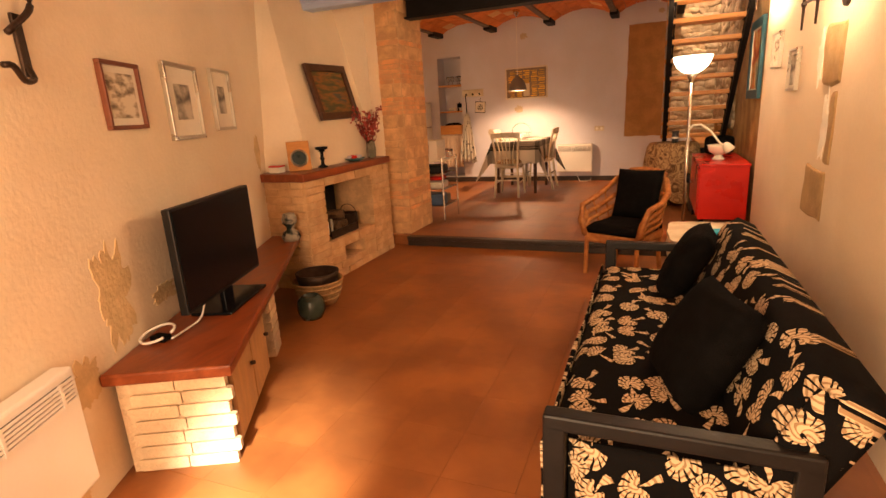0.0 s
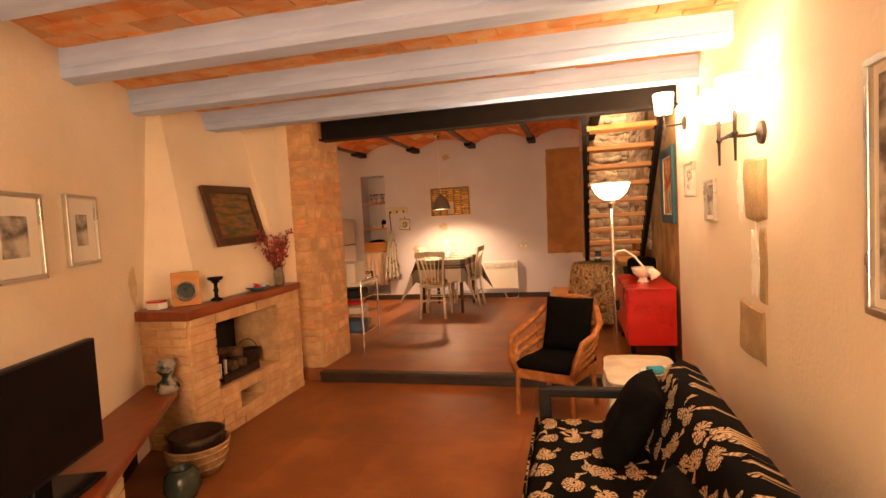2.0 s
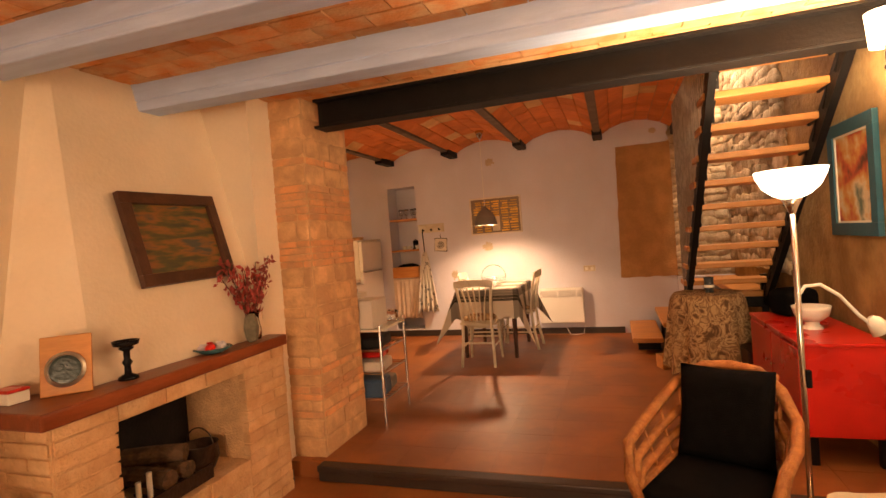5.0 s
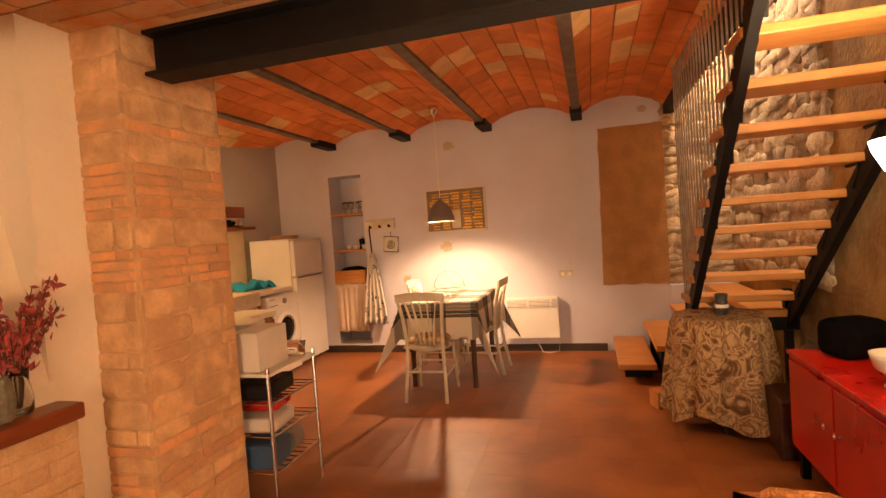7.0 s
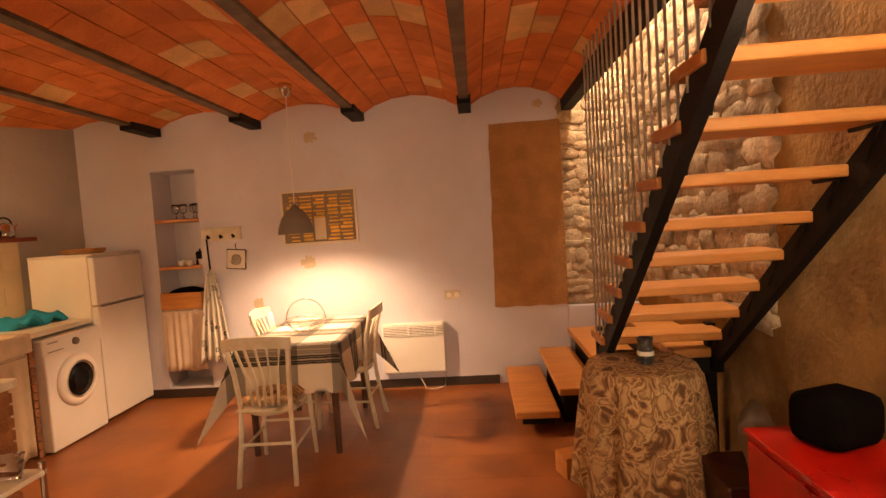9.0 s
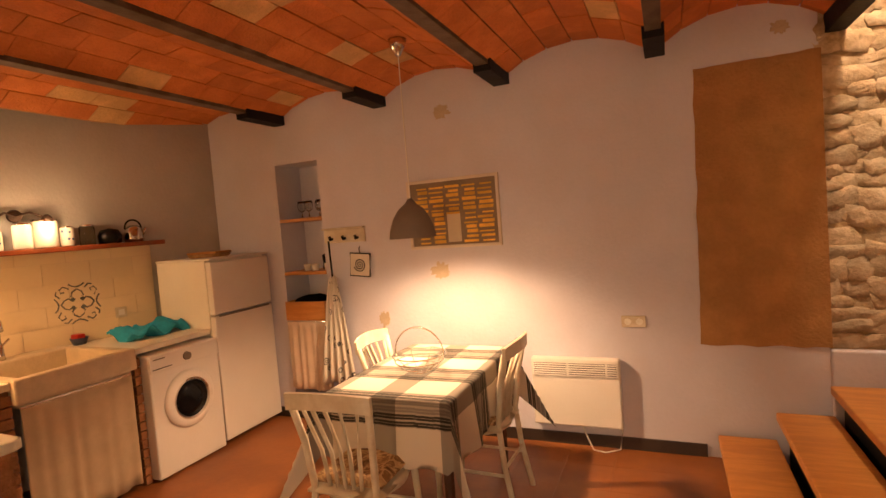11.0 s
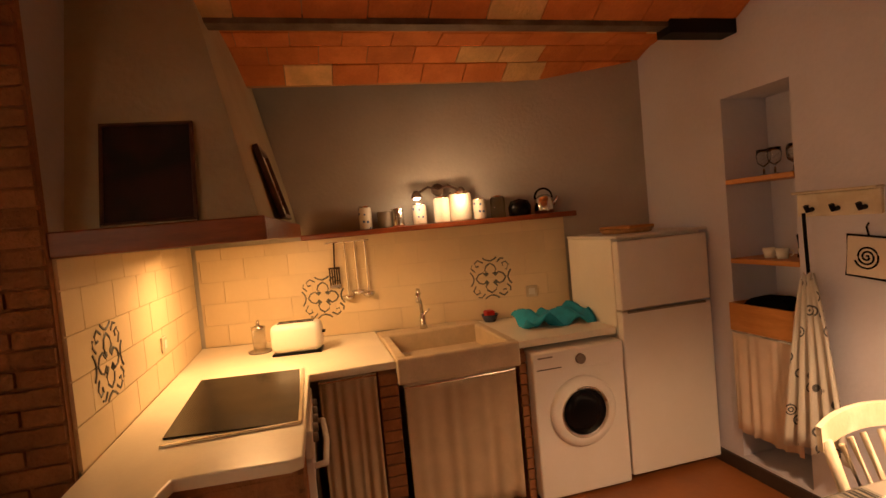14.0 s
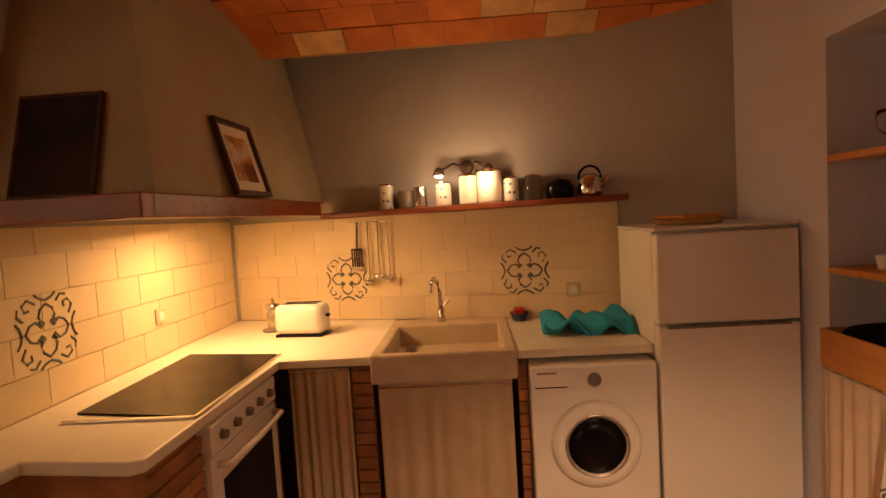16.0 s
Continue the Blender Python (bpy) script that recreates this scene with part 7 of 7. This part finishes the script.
for x in (-0.15, 0.15):
    hd = part("spot_head", lathe([(0.012, 0.02), (0.03, 0.0), (0.038, -0.03), (0.034, -0.03), (0.001, 0.015)], 18, Matrix.Translation((x, 0.105, -0.02))), M_IRON, sp_, smooth=True)
    hb_ = part("bulb", lathe([(0.001, -0.045), (0.022, -0.038), (0.026, -0.02), (0.001, 0.0)], 14, Matrix.Translation((x, 0.105, -0.02))), M_BULB_HOT, hd, smooth=True)
    hb_.visible_shadow = False

# on the worktop
to = thing("toaster", pose(-4.38, 4.51, CZ, 0, 0, 82) @ Matrix.Scale(1.08, 4), "rounded white two-slot toaster", "toaster")
part("shell", bx(-0.14, -0.075, 0.012, 0.14, 0.075, 0.175, 0.035), M_WHITE, to, smooth=True)
for y in (-0.025, 0.025):
    part("slot", bx(-0.10, y - 0.012, 0.17, 0.10, y + 0.012, 0.178), M_BLACK, to)
part("base", bx(-0.135, -0.07, 0.0, 0.135, 0.07, 0.014, 0.004), M_BLACK_GLOSS, to)
part("lever", bx(0.138, -0.015, 0.10, 0.158, 0.015, 0.115, 0.003), M_BLACK_GLOSS, to)
mg = thing("coffee_press", pose(-4.54, 4.27, CZ), "clear glass coffee press with a metal frame", "coffee press")
part("beaker", lathe([(0.001, 0.01), (0.042, 0.01), (0.042, 0.15), (0.039, 0.15), (0.039, 0.015), (0.001, 0.015)], 20), M_CLEAR, mg, smooth=True)
part("lid", lathe([(0.044, 0.15), (0.044, 0.165), (0.01, 0.175), (0.008, 0.20), (0.001, 0.205)], 20), M_CHROME, mg, smooth=True)
part("saucer", lathe([(0.001, 0.0), (0.07, 0.0), (0.075, 0.01), (0.001, 0.008)], 20), M_GREYSHADE, mg, smooth=True)
tw = part("teal_towel", bmesh.new(), M_TEAL)
bm = bmesh.new()
g = {}
for i in range(25):
    for j in range(13):
        u, v = i / 24 - 0.5, j / 12 - 0.5
        g[i, j] = bm.verts.new((u * 0.46, v * 0.30, 0.055 + 0.035 * math.sin(u * 15 + v * 4) + 0.02 * math.cos(v * 9 + u * 5) + 0.012 * noise.noise((u * 8, v * 8, 1))))
for i in range(24):
    for j in range(12):
        bm.faces.new((g[i, j], g[i + 1, j], g[i + 1, j + 1], g[i, j + 1]))
r = bmesh.ops.extrude_face_region(bm, geom=bm.faces[:])
bmesh.ops.translate(bm, verts=[v for v in r["geom"] if isinstance(v, bmesh.types.BMVert)], vec=(0, 0, -0.018))
bmesh.ops.recalc_face_normals(bm, faces=bm.faces)
bm.to_mesh(tw.data)
bm.free()
tw.data.polygons.foreach_set("use_smooth", [True] * len(tw.data.polygons))
tw.matrix_world = pose(-4.16, 6.12, CZ - 0.005, 0, 0, 88)
tagged(tw, "crumpled teal cloth on the worktop", "cloth")
sb = thing("sponge_holder", pose(-4.48, 5.80, CZ), "small dark bowl with a red sponge", "bowl")
part("bowl", lathe([(0.001, 0.0), (0.04, 0.0), (0.06, 0.05), (0.056, 0.05), (0.036, 0.008), (0.001, 0.008)], 20), mat("blue_bowl", (0.04, 0.05, 0.09), 0.3, bump=0), sb, smooth=True)
part("sponge", bx(-0.05, -0.03, 0.02, 0.03, 0.03, 0.075, 0.008), M_RED, sb)

# utensil rail
ur = thing("utensil_rail", shm @ Matrix.Translation((1.58, 0.0, 1.63)), "steel rail of kitchen utensils on the tiles", "utensil rail")
part("rail", tube([(-0.15, 0.03, 0.0), (0.15, 0.03, 0.0)], 0.005, 8), M_CHROME, ur)
for x in (-0.13, 0.13):
    part("stay", tube([(x, 0.0, 0.0), (x, 0.03, 0.0)], 0.005, 6), M_CHROME, ur)
for k, (x, ln_) in enumerate(((-0.12, 0.36), (-0.05, 0.34), (0.02, 0.37))):
    ut = part("utensil_handle", tube([(x, 0.035, 0.0), (x, 0.04, -ln_ * 0.5), (x, 0.04, -ln_)], 0.006, 8), M_CHROME, ur)
    part("ladle_cup", lathe([(0.001, -0.036), (0.034, -0.024), (0.044, 0.0), (0.041, 0.0), (0.001, -0.030)], 16, Matrix.Translation((x, 0.055, -ln_))), M_CHROME, ut, smooth=True)
sv = part("slotted_turner", tube([(0.09, 0.035, 0.0), (0.095, 0.04, -0.10), (0.10, 0.042, -0.17)], 0.006, 8), M_IRON, ur, "dark slotted turner")
for k in range(5):
    part("turner_bar", bx(0.066 + 0.016 * k, 0.040, -0.29, 0.076 + 0.016 * k, 0.044, -0.18), M_IRON, sv)
part("turner_edge", bx(0.064, 0.039, -0.31, 0.142, 0.045, -0.288, 0.002), M_CHROME, sv)
part("turner_edge", bx(0.064, 0.039, -0.182, 0.142, 0.045, -0.168, 0.002), M_IRON, sv)

# ---- wall tiles ----
tiles_sink = struct("tiles_sink", bx(0.05, 0.0, CZ, 2.62, 0.006, 1.665, m=wall_m((SW(6.44), 6.44), (SW(3.88), 3.88))), M_TILE_GROUT, "cream tiled splashback behind the sink")
tiles_hob = struct("tiles_hob", bx(-4.95, HOB_Y, 0.70, -2.99, HOB_Y + 0.006, HZ), M_TILE_GROUT, "cream tiled splashback behind the hob")
me_w = unit_brick("tile", M_TILE, 0.02)
TW_, TH_ = 0.30, 0.15
stm = wall_m((SW(6.44), 6.44), (SW(3.88), 3.88))
for r in range(5):
    z0 = CZ + r * TH_
    h = min(TH_, 1.665 - z0)
    if h < 0.02:
        continue
    u = 0.05 - (0.15 if r % 2 else 0)
    while u < 2.60:
        a, b = max(u, 0.05), min(u + TW_, 2.62)
        shared("tile", me_w, stm @ Matrix.LocRotScale(((a + b) / 2, 0.008, z0 + h / 2), None, (b - a - 0.004, 0.008, h - 0.004)), tiles_sink)
        u += TW_
for r in range(5):
    z0 = CZ + r * TH_
    h = min(TH_, HZ - z0)
    x = -2.99 + (0.15 if r % 2 else 0)
    while x > -4.93:
        a, b = max(x - TW_, -4.93), min(x, -2.99)
        if b - a > 0.02:
            shared("tile", me_w, Matrix.LocRotScale(((a + b) / 2, HOB_Y + 0.008, z0 + h / 2), None, (b - a - 0.004, 0.008, h - 0.004)), tiles_hob)
        x -= TW_
M_STENCIL = mat("grey_blue_stencil", (0.14, 0.14, 0.13), 0.5, var=0.15, scale=20, bump=0)


def stencil(m, parent):
    """A scrolled star painted over four tiles, as thin raised strokes; local x across, y out, z up."""
    bm = bmesh.new()
    for q in range(4):
        rot = Matrix.Rotation(q * math.pi / 2, 4, "Y")

        def stroke(pts, r=0.006):
            tube([(m @ rot @ Vector((x, 0.0, z))) for x, z in pts], r, 5, bm)

        stroke([(0.015, 0.03), (0.04, 0.055), (0.03, 0.085), (0.0, 0.105)])
        stroke([(-0.015, 0.03), (-0.04, 0.055), (-0.03, 0.085), (0.0, 0.105)])
        stroke([(0.05, 0.11), (0.085, 0.13), (0.11, 0.11), (0.10, 0.085), (0.08, 0.09)])
        stroke([(0.11, 0.05), (0.135, 0.075), (0.13, 0.10)])
        stroke([(0.0, 0.12), (0.03, 0.13), (0.05, 0.145)])
        stroke([(0.0, 0.12), (-0.03, 0.13), (-0.05, 0.145)])
        stroke([(0.022, 0.022), (0.04, 0.04)], 0.009)
    return part("stencil", bm, M_STENCIL, parent, "grey scrolled tile ornament")


def on_tiles(u, z):
    return stm @ Matrix.Translation((u, 0.0105, z))


stencil(on_tiles(0.60, 1.28), tiles_sink)
stencil(on_tiles(1.78, 1.26), tiles_sink)
stencil(Matrix.Translation((-3.31, HOB_Y + 0.0105, 1.285)), tiles_hob)
for m_, lab in ((Matrix.Translation((-4.03, HOB_Y + 0.012, 1.20)), "cream light switch on the hob tiles"), (on_tiles(0.32, 1.16), "cream socket plate on the sink tiles")):
    so = thing("wall_socket", m_, lab, "socket")
    part("plate", bx(-0.04, 0, -0.04, 0.04, 0.012, 0.04, 0.004), M_CHAIR, so)
    part("rocker", bx(-0.022, 0.012, -0.022, 0.022, 0.016, 0.022, 0.002), M_WHITE, so)

# brick return beside the tiles
br_ = struct("wall_brick_return", bx(-2.99, 3.46, 0.0, -2.96, HOB_Y, 2.65), M_KBRICK, "dark brick return beside the hob tiles")
for k in range(40):
    z = UP + 0.03 + 0.062 * k
    if z < 2.6:
        for j, (a, b) in enumerate(((3.47, 3.60), (3.60, HOB_Y)) if k % 2 else ((3.47, 3.72), (3.72, HOB_Y))):
            shared("brick", me_k, Matrix.LocRotScale((-2.958, (a + b) / 2, z), None, (0.03, b - a - 0.01, 0.052)), br_)

# ---- wire rack beside the pillar ----
rk = thing("kitchen_trolley", pose(0, 0, 0), "open chrome trolley loaded with pans and boxes", "trolley")
RX0, RX1, RY0, RY1, RZ = -2.72, -2.17, 3.50, 3.97, 0.79
for x in (RX0, RX1):
    for y in (RY0, RY1):
        part("post", tube([(x, y, UP), (x, y, RZ + 0.03)], 0.011, 8), M_CHROME, rk)
part("top_board", bx(RX0 - 0.01, RY0 - 0.01, RZ - 0.02, RX1 + 0.01, RY1 + 0.01, RZ, 0.004), M_COUNTER, rk, "white top board")
for z in (0.24, 0.44, 0.62):
    for x in (RX0, RX1):
        part("side_wire", tube([(x, RY0, z), (x, RY1, z)], 0.006, 6), M_CHROME, rk)
    for k in range(9):
        y = RY0 + (RY1 - RY0) * k / 8
        part("shelf_wire", tube([(RX0, y, z), (RX1, y, z)], 0.004, 6), M_CHROME, rk)
cb = thing("cardboard_box", pose(-2.46, 3.66, RZ + 0.001, 0, 0, 3), "open white cardboard box on the trolley", "box")
for a, b, c, d in ((-0.22, -0.15, 0.22, -0.144), (-0.22, 0.144, 0.22, 0.15), (-0.22, -0.144, -0.214, 0.144), (0.214, -0.144, 0.22, 0.144)):
    part("side", bx(a, b, 0, c, d, 0.21), M_CARD, cb)
part("bottom", bx(-0.22, -0.15, 0.0, 0.22, 0.15, 0.004), M_CARD, cb)
part("flap", bx(0.05, -0.15, 0.212, 0.22, 0.15, 0.217), M_CARD, cb)
for z, x, y, w, d, h, mt, nm, lb in ((0.625, -2.34, 3.68, 0.26, 0.30, 0.09, M_SOFA_FRAME, "roasting_tin", "dark roasting tin on the trolley"), (0.445, -2.34, 3.66, 0.28, 0.26, 0.08, M_CARD, "white_tray", "white tray on the trolley"), (0.53, -2.36, 3.74, 0.22, 0.20, 0.05, M_RED, "red_tin", "red tin lying on the tray"), (0.245, -2.32, 3.62, 0.24, 0.22, 0.14, mat("blue_plastic", (0.05, 0.10, 0.19), 0.4), "blue_tub", "blue plastic tub on the bottom shelf"), (0.245, -2.36, 3.85, 0.24, 0.16, 0.10, M_GREYSHADE, "grey_bag", "grey plastic bag on the bottom shelf")):
    o = part(nm, bx(-w / 2, -d / 2, 0.0, w / 2, d / 2, h, 0.02), mt, smooth=False)
    o.matrix_world = pose(x, y, z, 0, 0, 8)
    tagged(o, lb, "container")
hdl = part("plastic_bag", cushion(0.16, 0.10, 0.12, n=8), M_GLASS, smooth=True)
hdl.matrix_world = pose(-2.25, 3.88, RZ + 0.05, 60, 0, 20)
tagged(hdl, "clear plastic bag on the trolley", "bag")

# ---- rubble stones beside the stairs ----
rs = random.Random(21)
stone_meshes = []
for k in range(8):
    bm = bmesh.new()
    bmesh.ops.create_icosphere(bm, subdivisions=2, radius=0.5)
    for v in bm.verts:
        p = v.co.copy()
        v.co = Vector([math.copysign(abs(c * 2) ** 0.55 / 2, c) for c in p]) * (1 + 0.50 * noise.noise(p * 3.2 + Vector((k * 5, 0, 0))) + 0.24 * noise.noise(p * 8 + Vector((k * 3, 1, 0))))
    me = bpy.data.meshes.new("stone")
    bm.to_mesh(me)
    bm.free()
    me.materials.append(M_RUBBLE)
    me.polygons.foreach_set("use_smooth", [True] * len(me.polygons))
    stone_meshes.append(me)
z = 0.79
while z < 4.6:
    h = rs.uniform(0.06, 0.12)
    x = 0.27
    while x < XR + 0.02:
        w = rs.uniform(0.09, 0.22)
        if z < 3.3:
            shared("stone", rs.choice(stone_meshes), Matrix.LocRotScale((x + w / 2, YB + 0.045 + rs.uniform(-0.012, 0.012), z + h / 2 + rs.uniform(-0.008, 0.008)), Euler((0, rs.uniform(-0.12, 0.12), 0)), (w * 1.20, 0.08, h * 1.24)), rubble)
        x += w
    z += h * 0.97

# the same rubble on the wall beside the flight
side_wall = bpy.data.objects["wall_right_stone"]
z = 0.95
while z < 3.25:
    h = rs.uniform(0.085, 0.14)
    y = 4.75 + rs.uniform(0, 0.1)
    while y < YB - 0.02:
        w = rs.uniform(0.14, 0.28)
        shared("stone", rs.choice(stone_meshes), Matrix.LocRotScale((XR + 0.012 + rs.uniform(-0.010, 0.010), y + w / 2, z + h / 2), Euler((rs.uniform(-0.12, 0.12), 0, 0)), (0.06, w * 1.20, h * 1.24)), side_wall)
        y += w
    z += h * 0.97

# ---- floor tiles ----
TS = 0.30
me_ft = unit_brick("tile", M_TILE_FLOOR, 0.006)
for i in range(-8, 4):
    for j in range(0, 15):
        x, y = i * TS + 0.15, STEP_Y + 0.06 + j * TS + 0.15
        if -2.28 < x < XR - 0.1 and y < YB - 0.1:
            shared("tile", me_ft, Matrix.LocRotScale((x, y, UP + 0.0005), None, (TS - 0.0012, TS - 0.0012, 0.006)), floor_up)
for i in range(-7, 4):
    for j in range(-5, 13):
        x, y = i * TS + 0.15, STEP_Y - 0.02 - j * TS - 0.15
        if LW(y) + 0.2 < x < XR - 0.1 and y > -1.2 and not (x < -2.3 and y > 1.1):
            shared("tile", me_ft, Matrix.LocRotScale((x, y, FL + 0.0005), None, (TS - 0.0012, TS - 0.0012, 0.006)), floor_low)
